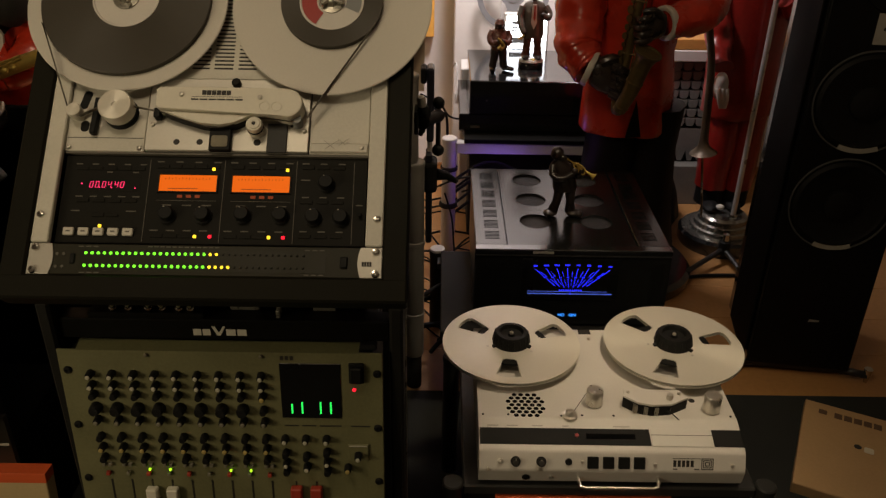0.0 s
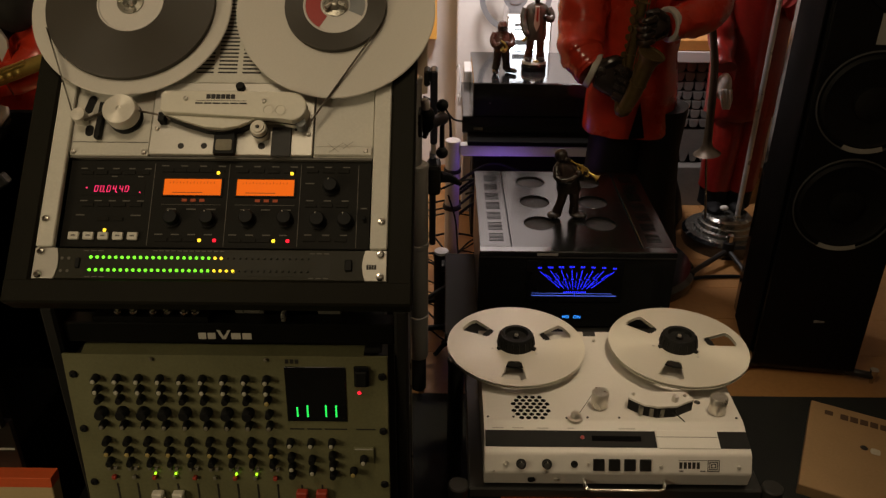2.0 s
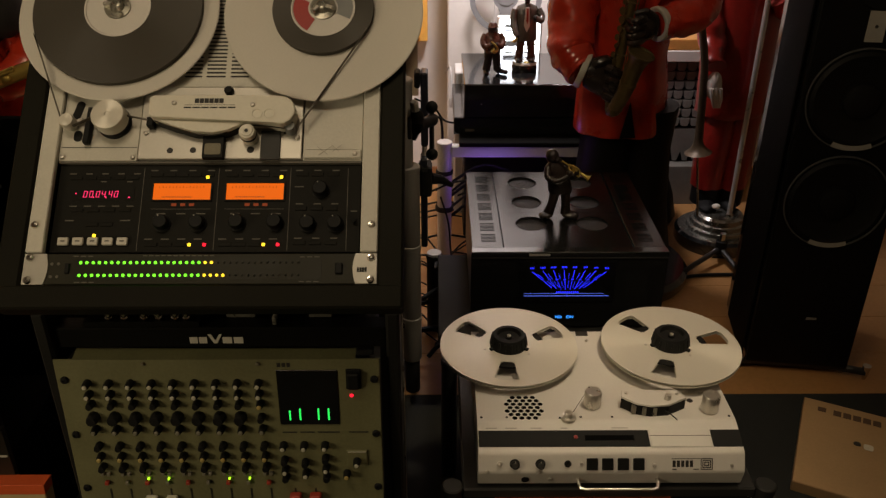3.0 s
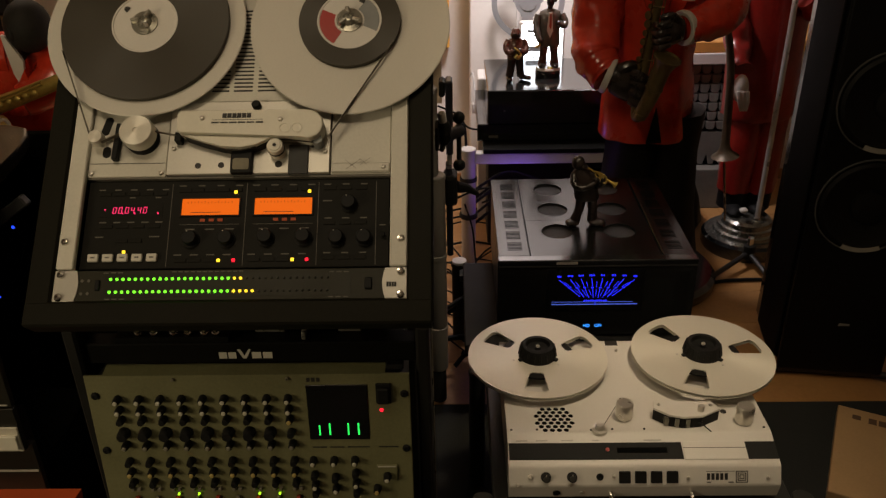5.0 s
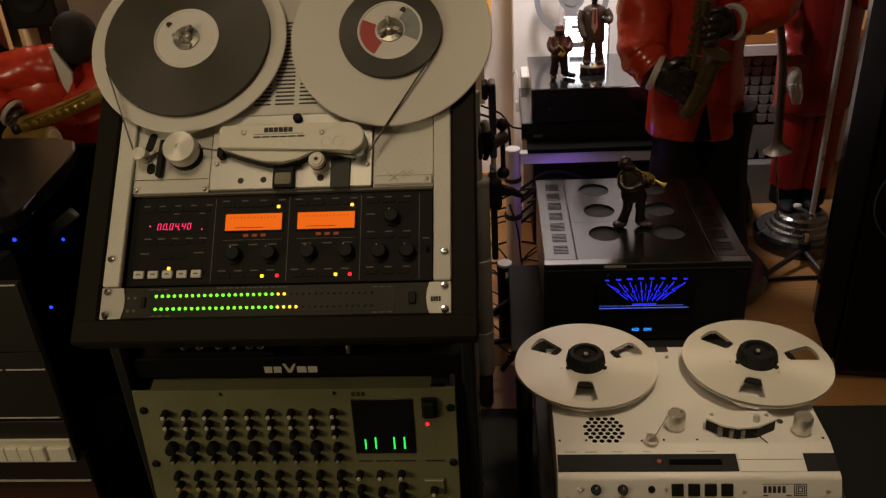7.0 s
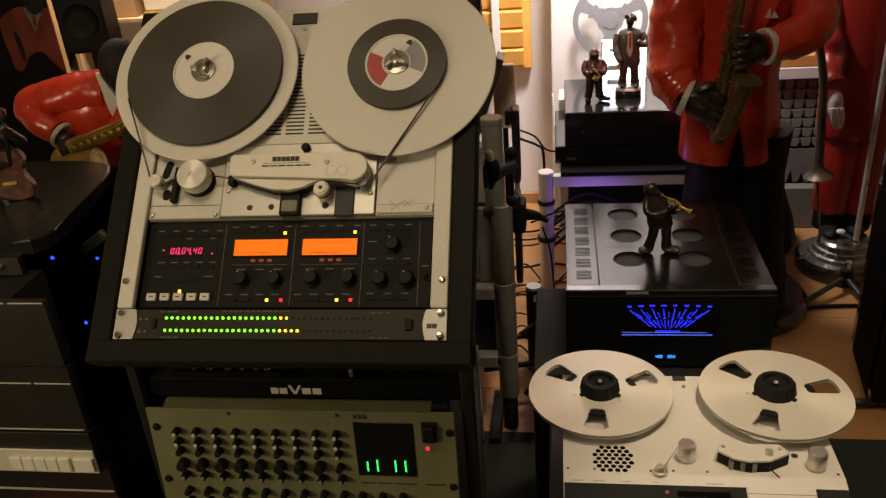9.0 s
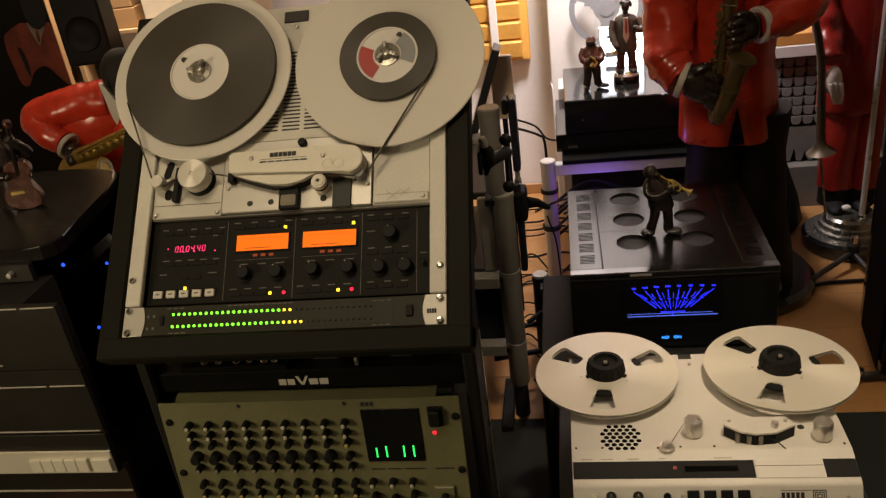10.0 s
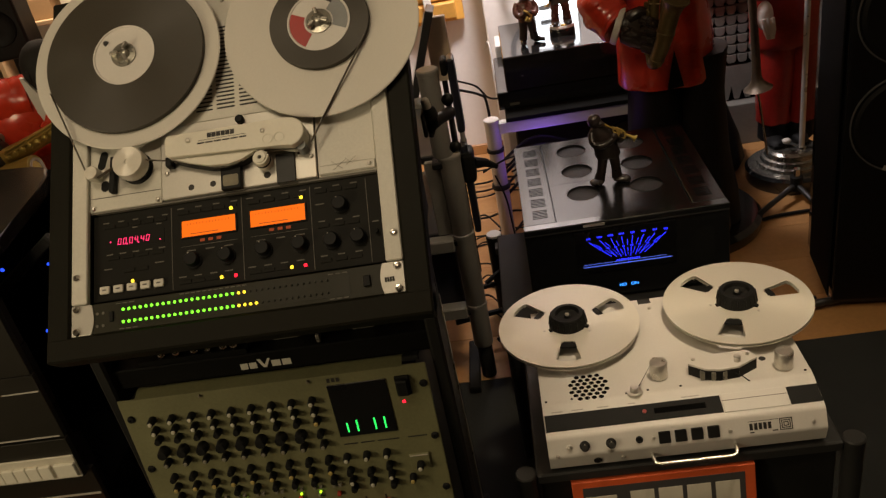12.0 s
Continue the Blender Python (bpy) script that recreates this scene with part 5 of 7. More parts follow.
def hand(bm, c, d, mi, s=1.0, curl=0.5, droop=0.0):
    """A plain gloved hand: a wedge-shaped palm, four fingers rolled round what it holds, and a thumb."""
    c, d = Vector(c), Vector(d).normalized()
    up = Vector((0, 0, 1))
    fwd = Vector((0, -1, 0))
    torso_pts = [(0.0, 0.030, 0.024), (0.018, 0.038, 0.027), (0.040, 0.043, 0.026), (0.058, 0.040, 0.020), (0.066, 0.030, 0.012)]
    rings = []
    for a, h, w in torso_pts:
        o = c + d * (a * s) + up * (-droop * a * s)
        rings.append([bm.verts.new(o + up * (h * s * math.sin(math.tau * i / 18)) + fwd * (w * s * math.cos(math.tau * i / 18))) for i in range(18)])
    for p, q in zip(rings, rings[1:]):
        for i in range(18):
            f = bm.faces.new((p[i], p[(i + 1) % 18], q[(i + 1) % 18], q[i]))
            f.smooth, f.material_index = True, mi
    for r in (rings[0][::-1], rings[-1]):
        bm.faces.new(r).material_index = mi
    for k in range(4):
        o = c + d * (0.048 * s) + up * ((0.030 - 0.0205 * k - droop * 0.048) * s) + fwd * (0.016 * s)
        reach = (0.042 - 0.004 * abs(k - 1.2)) * s
        pts = [o, o + d * reach * 0.45 + fwd * 0.010 * s + up * (-0.10 - droop) * reach * 0.45, o + d * reach * 0.85 + fwd * 0.004 * s + up * (-0.2 - droop) * reach * 0.85, o + d * reach - fwd * 0.030 * curl * s + up * (-0.25 - droop) * reach]
        tube(bm, curve_pts(pts, 3), [0.0115 * s] * 3 + [0.0112 * s] * 3 + [0.0100 * s] * 3 + [0.0078 * s], 10, mi)
    tube(bm, curve_pts([c + d * 0.02 * s + up * 0.028 * s + fwd * 0.012 * s, c + d * 0.045 * s + up * 0.046 * s + fwd * 0.014 * s, c + d * 0.075 * s + up * 0.040 * s], 3), [0.013 * s, 0.013 * s, 0.012 * s, 0.012 * s, 0.011 * s, 0.010 * s, 0.008 * s], 10, mi)


def crumple(bm, amount=0.010):
    """Moulded folds in the cloth parts of a statue."""
    bm.normal_update()
    for v in bm.verts:
        if v.link_faces and all(f.material_index in (0, 2) for f in v.link_faces):
            c = v.co
            fold = noise.noise(Vector((c.x * 12 + c.z * 8, c.y * 9, c.z * 24 - c.x * 10))) + 0.5 * noise.noise(c * 34)
            v.co = c + v.normal * amount * fold


def sax_statue():
    bm = bm_()
    lathe(bm, [(0, 0), (0.235, 0), (0.24, 0.01), (0.24, 0.035), (0.225, 0.05), (0, 0.052)], T(0.93, 1.46), 48, 5)
    for s, x in ((-1, 0.845), (1, 0.965)):
        torso(bm, [(x + s * 0.035, 1.42, 0.05, 0.098, 0.11), (x + s * 0.03, 1.42, 0.13, 0.092, 0.105), (x + s * 0.015, 1.41, 0.3, 0.08, 0.09), (x, 1.39, 0.5, 0.078, 0.09), (x, 1.385, 0.62, 0.08, 0.095)], 2, 20, 0.03)
        blob(bm, (x + s * 0.03, 1.33, 0.075), (0.045, 0.085, 0.03), 5)
    torso(bm, [(0.872, 1.372, 0.545, 0.132, 0.098), (0.872, 1.372, 0.556, 0.139, 0.104), (0.87, 1.372, 0.66, 0.135, 0.1), (0.868, 1.375, 0.78, 0.122, 0.092), (0.868, 1.378, 0.9, 0.133, 0.094), (0.866, 1.38, 1.02, 0.155, 0.1), (0.866, 1.385, 1.12, 0.165, 0.095), (0.866, 1.39, 1.17, 0.12, 0.08), (0.866, 1.395, 1.2, 0.06, 0.06)], 0, 36, 0.012)
    # lapels and the open front of the coat
    prism(bm, [(0.80, 1.1), (0.84, 1.1), (0.872, 0.86), (0.85, 0.87), (0.80, 0.99)], 0, 0.012, Matrix.Translation((0, 1.286, 0)) @ pose(0, 0, 0, 90), 0)
    prism(bm, [(0.94, 1.1), (0.90, 1.1), (0.878, 0.86), (0.9, 0.87), (0.945, 0.99)][::-1], 0, 0.012, Matrix.Translation((0, 1.286, 0)) @ pose(0, 0, 0, 90), 0)
    prism(bm, [(0.915, 0.952), (0.930, 0.985), (0.950, 0.95)][::-1], 0, 0.008, Matrix.Translation((0, 1.282, 0)) @ pose(0, 0, 0, 90), 3)
    prism(bm, [(0.876, 0.66), (0.858, 0.554), (0.900, 0.554)][::-1], 0, 0.006, Matrix.Translation((0, 1.272, 0)) @ pose(0, 0, 0, 90), 2)
    arm(bm, [(0.735, 1.385, 1.10), (0.712, 1.35, 0.98), (0.698, 1.31, 0.872), (0.692, 1.265, 0.812), (0.706, 1.235, 0.786), (0.722, 1.218, 0.770)], [0.080, 0.072, 0.066, 0.062, 0.054, 0.047], wrinkle=0.010)
    q = Vector((0.075, -0.02, -0.028)).to_track_quat("Z", "Y").to_matrix().to_4x4()
    lathe(bm, [(0.036, -0.010), (0.047, -0.010), (0.0495, -0.004), (0.0495, 0.006), (0.046, 0.008), (0.036, 0.006)], Matrix.Translation((0.724, 1.216, 0.768)) @ q, 28, 3)
    hand(bm, (0.724, 1.204, 0.764), (1, -0.10, -0.26), 1, 1.20, 1.1, 0.0)
    arm(bm, [(1.00, 1.385, 1.10), (1.045, 1.34, 0.99), (1.030, 1.27, 0.925), (0.975, 1.225, 0.905), (0.905, 1.19, 0.90)], [0.066, 0.060, 0.054, 0.050, 0.043], wrinkle=0.009)
    q = Vector((-0.06, -0.03, -0.004)).to_track_quat("Z", "Y").to_matrix().to_4x4()
    lathe(bm, [(0.032, -0.008), (0.044, -0.008), (0.046, -0.002), (0.046, 0.007), (0.042, 0.009), (0.032, 0.006)], Matrix.Translation((0.906, 1.188, 0.90)) @ q, 28, 3)
    hand(bm, (0.900, 1.178, 0.898), (-1, -0.30, -0.05), 1, 0.92, 1.2)
    saxophone(bm, (0.848, 1.195, 1.09), (0.796, 1.175, 0.682), (0.850, 1.110, 0.840), 4, 0.80)
    blob(bm, (0.866, 1.385, 1.30), (0.075, 0.085, 0.1), 1, 18)
    tube(bm, [(0.866, 1.395, 1.17), (0.866, 1.39, 1.25)], 0.045, 14, 1)
    crumple(bm)
    solid("musician_statue", bm, [REDCOAT, DARKSKIN, BLKCLOTH, SHIRT, DULLBRASS, GLOSSB], "glossy statue of a saxophone player in a red jacket", "statue")


def horn_statue():
    bm = bm_()
    lathe(bm, [(0, 0), (0.145, 0), (0.150, 0.012), (0.150, 0.045), (0.14, 0.055)], T(1.345, 1.69), 56, 5)
    lathe(bm, [(0.14, 0.055), (0.112, 0.058), (0.110, 0.07), (0.100, 0.074), (0.097, 0.088), (0.088, 0.092), (0.085, 0.108), (0.075, 0.116), (0, 0.118)], T(1.345, 1.69), 56, 6)
    for x in (1.315, 1.40):
        torso(bm, [(x, 1.78, 0.115, 0.050, 0.06), (x, 1.78, 0.19, 0.052, 0.062)], 2, 20, 0.035)
        torso(bm, [(x, 1.78, 0.185, 0.056, 0.066), (x, 1.78, 0.22, 0.058, 0.066), (x, 1.78, 0.4, 0.062, 0.072), (x, 1.785, 0.6, 0.07, 0.08)], 0, 24, 0.035)
        blob(bm, (x - 0.02, 1.72, 0.130), (0.030, 0.055, 0.018), 2)
    blob(bm, (1.325, 1.680, 0.140), (0.016, 0.012, 0.010), 3)
    torso(bm, [(1.352, 1.785, 0.46, 0.118, 0.1), (1.352, 1.785, 0.48, 0.126, 0.106), (1.348, 1.785, 0.66, 0.122, 0.1), (1.34, 1.785, 0.85, 0.132, 0.1), (1.335, 1.79, 1.05, 0.15, 0.1), (1.33, 1.8, 1.13, 0.09, 0.08)], 0, 32, 0.02)
    arm(bm, [(1.23, 1.79, 1.03), (1.222, 1.76, 0.85), (1.225, 1.70, 0.72), (1.23, 1.64, 0.66)], [0.056, 0.048, 0.042, 0.034])
    blob(bm, (1.225, 1.615, 0.605), (0.026, 0.022, 0.046), 3)
    for k in range(3):
        tube(bm, [(1.215 + 0.013 * k, 1.598, 0.60), (1.222 + 0.012 * k, 1.592, 0.565), (1.232 + 0.008 * k, 1.6, 0.535)], [0.009, 0.008, 0.005], 8, 3)
    arm(bm, [(1.47, 1.79, 1.03), (1.5, 1.74, 0.9), (1.45, 1.68, 0.85), (1.4, 1.66, 0.88)], [0.06, 0.05, 0.046, 0.036])
    P = curve_pts([(1.15, 1.62, 0.83), (1.185, 1.62, 0.68), (1.20, 1.62, 0.5), (1.205, 1.62, 0.41), (1.21, 1.62, 0.37)], 5)
    tube(bm, P, [0.011 + 0.005 * (k / 20) + 0.03 * max(0, (k - 14) / 6) ** 2 for k in range(len(P))], 18, 4)
    tube(bm, [(1.208, 1.62, 0.37), (1.25, 1.64, 0.12)], 0.004, 8, 6)
    blob(bm, (1.32, 1.79, 1.24), (0.075, 0.085, 0.1), 1, 18)
    tube(bm, [(1.32, 1.795, 1.1), (1.32, 1.79, 1.2)], 0.045, 14, 1)
    crumple(bm)
    solid("musician_statue", bm, [SHADED_RED, DARKSKIN, BLKCLOTH, SHIRT, DARKHORN, GLOSSB, BASECHROME], "statue in a red suit with a lowered horn", "statue")


BASECHROME = mat("dull_chromed_base", (0.30, 0.29, 0.26), 0.24, 0.85, 0.15, (30, 200), 0.04)
DARKHORN = mat("tarnished_horn_brass", (0.085, 0.06, 0.035), 0.42, 0.4, 0.25, (25, 120), 0.12)


def seated_statue():
    bm = bm_()
    lathe(bm, [(0, 0), (0.2, 0), (0.205, 0.02), (0.205, 0.05), (0, 0.055)], T(-0.95, 1.35), 40, 5)
    for x in (-1.02, -0.88):
        torso(bm, [(x, 1.35, 0.05, 0.055, 0.065), (x, 1.35, 0.3, 0.07, 0.08), (x, 1.36, 0.62, 0.08, 0.09)], 2, 18, 0.02)
    torso(bm, [(-0.93, 1.36, 0.54, 0.14, 0.11), (-0.93, 1.35, 0.66, 0.135, 0.12), (-0.91, 1.31, 0.78, 0.12, 0.11), (-0.885, 1.27, 0.85, 0.10, 0.10), (-0.86, 1.24, 0.89, 0.07, 0.08), (-0.85, 1.22, 0.905, 0.04, 0.05)], 0, 36, 0.02)
    arm(bm, [(-0.865, 1.17, 0.862), (-0.93, 1.15, 0.864), (-1.0, 1.13, 0.858), (-1.062, 1.12, 0.842), (-1.035, 1.10, 0.803), (-0.982, 1.085, 0.772)], [0.060, 0.058, 0.053, 0.048, 0.043, 0.037], 0, 9)
    torso(bm, [(-0.93, 1.19, 0.70, 0.10, 0.07), (-0.935, 1.18, 0.75, 0.115, 0.075), (-0.94, 1.17, 0.81, 0.12, 0.075), (-0.93, 1.17, 0.86, 0.10, 0.06), (-0.92, 1.17, 0.885, 0.06, 0.04)], 0, 28, 0.03)
    hand(bm, (-0.952, 1.045, 0.735), (0.25, -0.25, -1), 1)
    arm(bm, [(-0.80, 1.22, 0.86), (-0.75, 1.18, 0.82), (-0.77, 1.13, 0.78), (-0.82, 1.09, 0.76)], [0.062, 0.06, 0.052, 0.04])
    for pts, y, mi in (([(-0.838, 0.930), (-0.828, 0.926), (-0.796, 0.862), (-0.800, 0.835), (-0.818, 0.800), (-0.828, 0.830)], 1.108, 3), ([(-0.828, 0.798), (-0.796, 0.842), (-0.790, 0.800), (-0.815, 0.775)], 1.104, 0)):
        prism(bm, pts[::-1], 0, 0.010, Matrix.Translation((0, y, 0)) @ pose(0, 0, 0, 90), mi)
    lathe(bm, [(0.026, -0.004), (0.038, -0.004), (0.040, 0.002), (0.036, 0.008), (0.026, 0.006)], Matrix.Translation((-0.975, 1.080, 0.767)) @ Vector((0.053, -0.015, -0.031)).to_track_quat("Z", "Y").to_matrix().to_4x4(), 24, 3)
    blob(bm, (-0.966, 1.074, 0.758), (0.031, 0.031, 0.024), 1, 14)
    blob(bm, (-0.953, 1.048, 0.736), (0.023, 0.026, 0.030), 1, 14)
    blob(bm, (-0.782, 1.14, 0.943), (0.056, 0.066, 0.068), 6, 20)
    blob(bm, (-0.80, 1.085, 0.935), (0.010, 0.014, 0.020), 6, 10)
    tube(bm, [(-0.84, 1.20, 0.87), (-0.79, 1.16, 0.92)], 0.04, 14, 6)
    P = curve_pts([(-0.60, 1.01, 0.862), (-0.70, 1.03, 0.822), (-0.80, 1.045, 0.785), (-0.88, 1.05, 0.757), (-0.925, 1.05, 0.742), (-0.955, 1.045, 0.725), (-0.962, 1.03, 0.706), (-0.925, 1.02, 0.700), (-0.845, 1.015, 0.712)], 6)
    tube(bm, P, [0.016 + 0.0004 * k for k in range(len(P))], 16, 4)
    lathe(bm, [(0.024, -0.004), (0.027, 0.002), (0.026, 0.006), (0.020, 0.004), (0.014, -0.01)], Matrix.Translation(P[-1]) @ (P[-1] - P[-3]).to_track_quat("Z", "Y").to_matrix().to_4x4(), 24, 3)
    for dz in (0.012, 0.02):
        tube(bm, [(-0.72, 1.012, 0.815 + dz), (-0.80, 1.02, 0.783 + dz), (-0.92, 1.025, 0.742 + dz)], 0.003, 8, 4)
    for k in range(8):
        t = k / 7
        blob(bm, (-0.74 - 0.17 * t, 1.012 + 0.006 * t, 0.806 - 0.057 * t), (0.009, 0.006, 0.008), 4, 8)
    crumple(bm, 0.006)
    solid("musician_statue", bm, STATUE, "statue bent over a golden saxophone, in a red jacket", "statue")


def cloth_bag():
    bm = torso(bm_(), [(1.145, 1.86, 0.0, 0.07, 0.09), (1.15, 1.86, 0.03, 0.082, 0.1), (1.14, 1.87, 0.12, 0.075, 0.09), (1.12, 1.88, 0.24, 0.055, 0.07), (1.09, 1.9, 0.36, 0.03, 0.04)], 0, 32, 0.03)
    solid("cloth_bag", bm, BLKCLOTH, "slumped black cloth bag on the wooden floor", "bag")


cloth_bag()
sax_statue()
horn_statue()
seated_statue()


# ---- small figurines ----
BRONZE = mat("dark_bronze_glaze", (0.016, 0.010, 0.008), 0.30, 0.0, 0.35, (40, 200), 0.1, coat=0.15)
FIG = [BRONZE, BRASS, GLOSSB, SHIRT]


def trumpet_figurine():
    """A round-headed player turned sideways, legs apart, with a raised trumpet."""
    bm = bm_()
    for hip, knee, foot, toe in (((-0.009, 0.004, 0.086), (-0.014, -0.004, 0.048), (-0.023, 0.0, 0.012), (-0.014, -0.012)), ((0.014, 0.002, 0.086), (0.018, -0.005, 0.048), (0.020, 0.002, 0.012), (0.022, -0.012))):
        tube(bm, curve_pts([hip, knee, foot], 4), [0.0145, 0.0140, 0.0130, 0.0120, 0.0115, 0.0112, 0.0115, 0.0125, 0.0130], 14, 0)
        x, y, _ = foot
        blob(bm, (x + 0.5 * toe[0], y + 0.5 * toe[1], 0.0085), (0.0125 + 0.4 * abs(toe[0]), 0.0105 + 0.4 * abs(toe[1]), 0.0085), 0, 14)
        blob(bm, (x + 1.0 * toe[0], y + 1.0 * toe[1], 0.0080), (0.0105, 0.0105, 0.0080), 0, 12)
    torso(bm, [(0.003, 0.002, 0.070, 0.029, 0.021), (0.002, 0.001, 0.077, 0.031, 0.023), (-0.001, 0.0, 0.098, 0.029, 0.021), (-0.006, 0.001, 0.118, 0.029, 0.021), (-0.011, 0.003, 0.134, 0.028, 0.019), (-0.014, 0.004, 0.145, 0.019, 0.014), (-0.017, 0.003, 0.152, 0.010, 0.010)], 0, 22, 0.02)
    tube(bm, curve_pts([(-0.031, 0.0, 0.136), (-0.030, -0.016, 0.114), (-0.008, -0.026, 0.112), (0.018, -0.026, 0.126)], 4), [0.0095] * 4 + [0.0090] * 4 + [0.0078] * 4 + [0.0065], 12, 0)
    tube(bm, curve_pts([(0.008, 0.002, 0.138), (0.022, -0.010, 0.118), (0.036, -0.018, 0.118), (0.036, -0.022, 0.130)], 4), [0.0095] * 4 + [0.0088] * 4 + [0.0075] * 4 + [0.0065], 12, 0)
    blob(bm, (0.019, -0.027, 0.131), (0.0085, 0.007, 0.0085), 0, 12)
    blob(bm, (0.036, -0.024, 0.132), (0.0075, 0.007, 0.0085), 0, 12)
    blob(bm, (-0.023, 0.0, 0.1665), (0.0165, 0.0160, 0.0170), 0, 20)
    blob(bm, (-0.011, -0.006, 0.1600), (0.0095, 0.0090, 0.0080), 0, 12)
    blob(bm, (-0.003, -0.009, 0.1605), (0.0035, 0.0035, 0.0030), 0, 8)
    a, b = Vector((0.000, -0.011, 0.158)), Vector((0.066, -0.036, 0.121))
    d = b - a
    tube(bm, [a, a + d * 0.08, a + d * 0.6, a + d * 0.85, a + d * 0.95, b], [0.0030, 0.0017, 0.0019, 0.0035, 0.0060, 0.0100], 16, 1)
    for o in (0.004, -0.007):
        tube(bm, curve_pts([a + d * 0.30, a + d * 0.27 + Vector((0, -0.003, o)), a + d * 0.60 + Vector((0, -0.003, o * 1.7)), a + d * 0.66], 4), 0.0016, 8, 1)
    for k in range(3):
        p = a + d * (0.40 + 0.07 * k)
        tube(bm, [p + Vector((0, -0.003, -0.009)), p + Vector((0, -0.003, 0.009))], 0.0022, 8, 1)
    solid("figurine", bm, FIG, "dark bronze trumpet player figurine on the amplifier", "figurine", m=T(0.629, 0.892, 0.4805))


def coat_figurine():
    """A tall slim figure in a long open coat, on a pale oval base."""
    bm = bm_()
    lathe(bm, [(0, 0), (0.040, 0), (0.0415, 0.003), (0.0415, 0.018), (0.040, 0.021), (0, 0.021)], Matrix.Diagonal((1, 0.82, 1, 1)), 32, 2)
    lathe(bm, [(0, 0.0212), (0.0405, 0.0212), (0.0415, 0.0245), (0.0385, 0.0295), (0, 0.031)], Matrix.Diagonal((1, 0.82, 1, 1)), 32, 3)
    blob(bm, (0.006, -0.021, 0.031), (0.012, 0.008, 0.004), 1, 10)
    for s in (-1, 1):
        tube(bm, curve_pts([(s * 0.020, -0.002, 0.036), (s * 0.018, -0.004, 0.07), (s * 0.013, 0, 0.118)], 4), [0.0150, 0.0140, 0.0130, 0.0125, 0.0125, 0.0130, 0.0135, 0.0140, 0.0145], 14, 5)
        blob(bm, (s * 0.021, -0.014, 0.037), (0.0125, 0.020, 0.0085), 0, 12)
    torso(bm, [(0, 0.002, 0.098, 0.034, 0.021), (0, 0.001, 0.110, 0.035, 0.022), (0, 0, 0.150, 0.033, 0.020), (0, 0, 0.175, 0.034, 0.019), (0, 0.001, 0.197, 0.037, 0.019), (0, 0.002, 0.209, 0.030, 0.016), (0, 0.002, 0.216, 0.012, 0.011)], 4, 26, 0.02)
    prism(bm, [(-0.007, 0.208), (-0.010, 0.150), (0.0, 0.128), (0.009, 0.150), (0.006, 0.208)], 0, 0.004, Matrix.Translation((0, -0.0175, 0)) @ pose(0, 0, 0, 90), 3)
    prism(bm, [(-0.0022, 0.204), (-0.0035, 0.165), (0.0, 0.155), (0.0035, 0.165), (0.0022, 0.204)], 0, 0.0015, Matrix.Translation((0, -0.0218, 0)) @ pose(0, 0, 0, 90), 6)
    for s, p in ((-1, [(-0.036, 0.002, 0.198), (-0.043, -0.004, 0.165), (-0.038, -0.016, 0.135), (-0.030, -0.022, 0.118)]), (1, [(0.036, 0.002, 0.198), (0.048, -0.006, 0.176), (0.042, -0.020, 0.166), (0.026, -0.028, 0.176)])):
        tube(bm, curve_pts(p, 4), [0.0120] * 4 + [0.0112] * 4 + [0.0098] * 4 + [0.0080], 12, 4)
        blob(bm, p[-1], (0.0082, 0.0082, 0.0090), 0, 10)
    tube(bm, [(-0.030, -0.026, 0.112), (-0.040, -0.028, 0.100), (-0.044, -0.028, 0.104)], [0.004, 0.005, 0.007], 10, 1)
    tube(bm, [(0, 0.002, 0.212), (0, 0, 0.228)], 0.0085, 12, 0)
    blob(bm, (0, -0.002, 0.238), (0.0125, 0.0140, 0.0170), 0, 16)
    for k in range(7):
        a = k * 0.9
        blob(bm, (0.011 * math.cos(a), 0.004 + 0.006 * math.sin(a), 0.250 + 0.003 * math.sin(2 * a)), (0.007, 0.007, 0.006), 0, 8)
    tube(bm, [(0.012, 0.002, 0.250), (0.017, 0.002, 0.243), (0.016, 0, 0.236)], [0.004, 0.005, 0.003], 8, 0)
    solid("figurine", bm, FIG + [GLAZEGREY, GLAZEBROWN, REDPL], "tall glazed figurine in a long grey coat on a pale base", "figurine", m=T(0.614, 1.70, 0.6325))


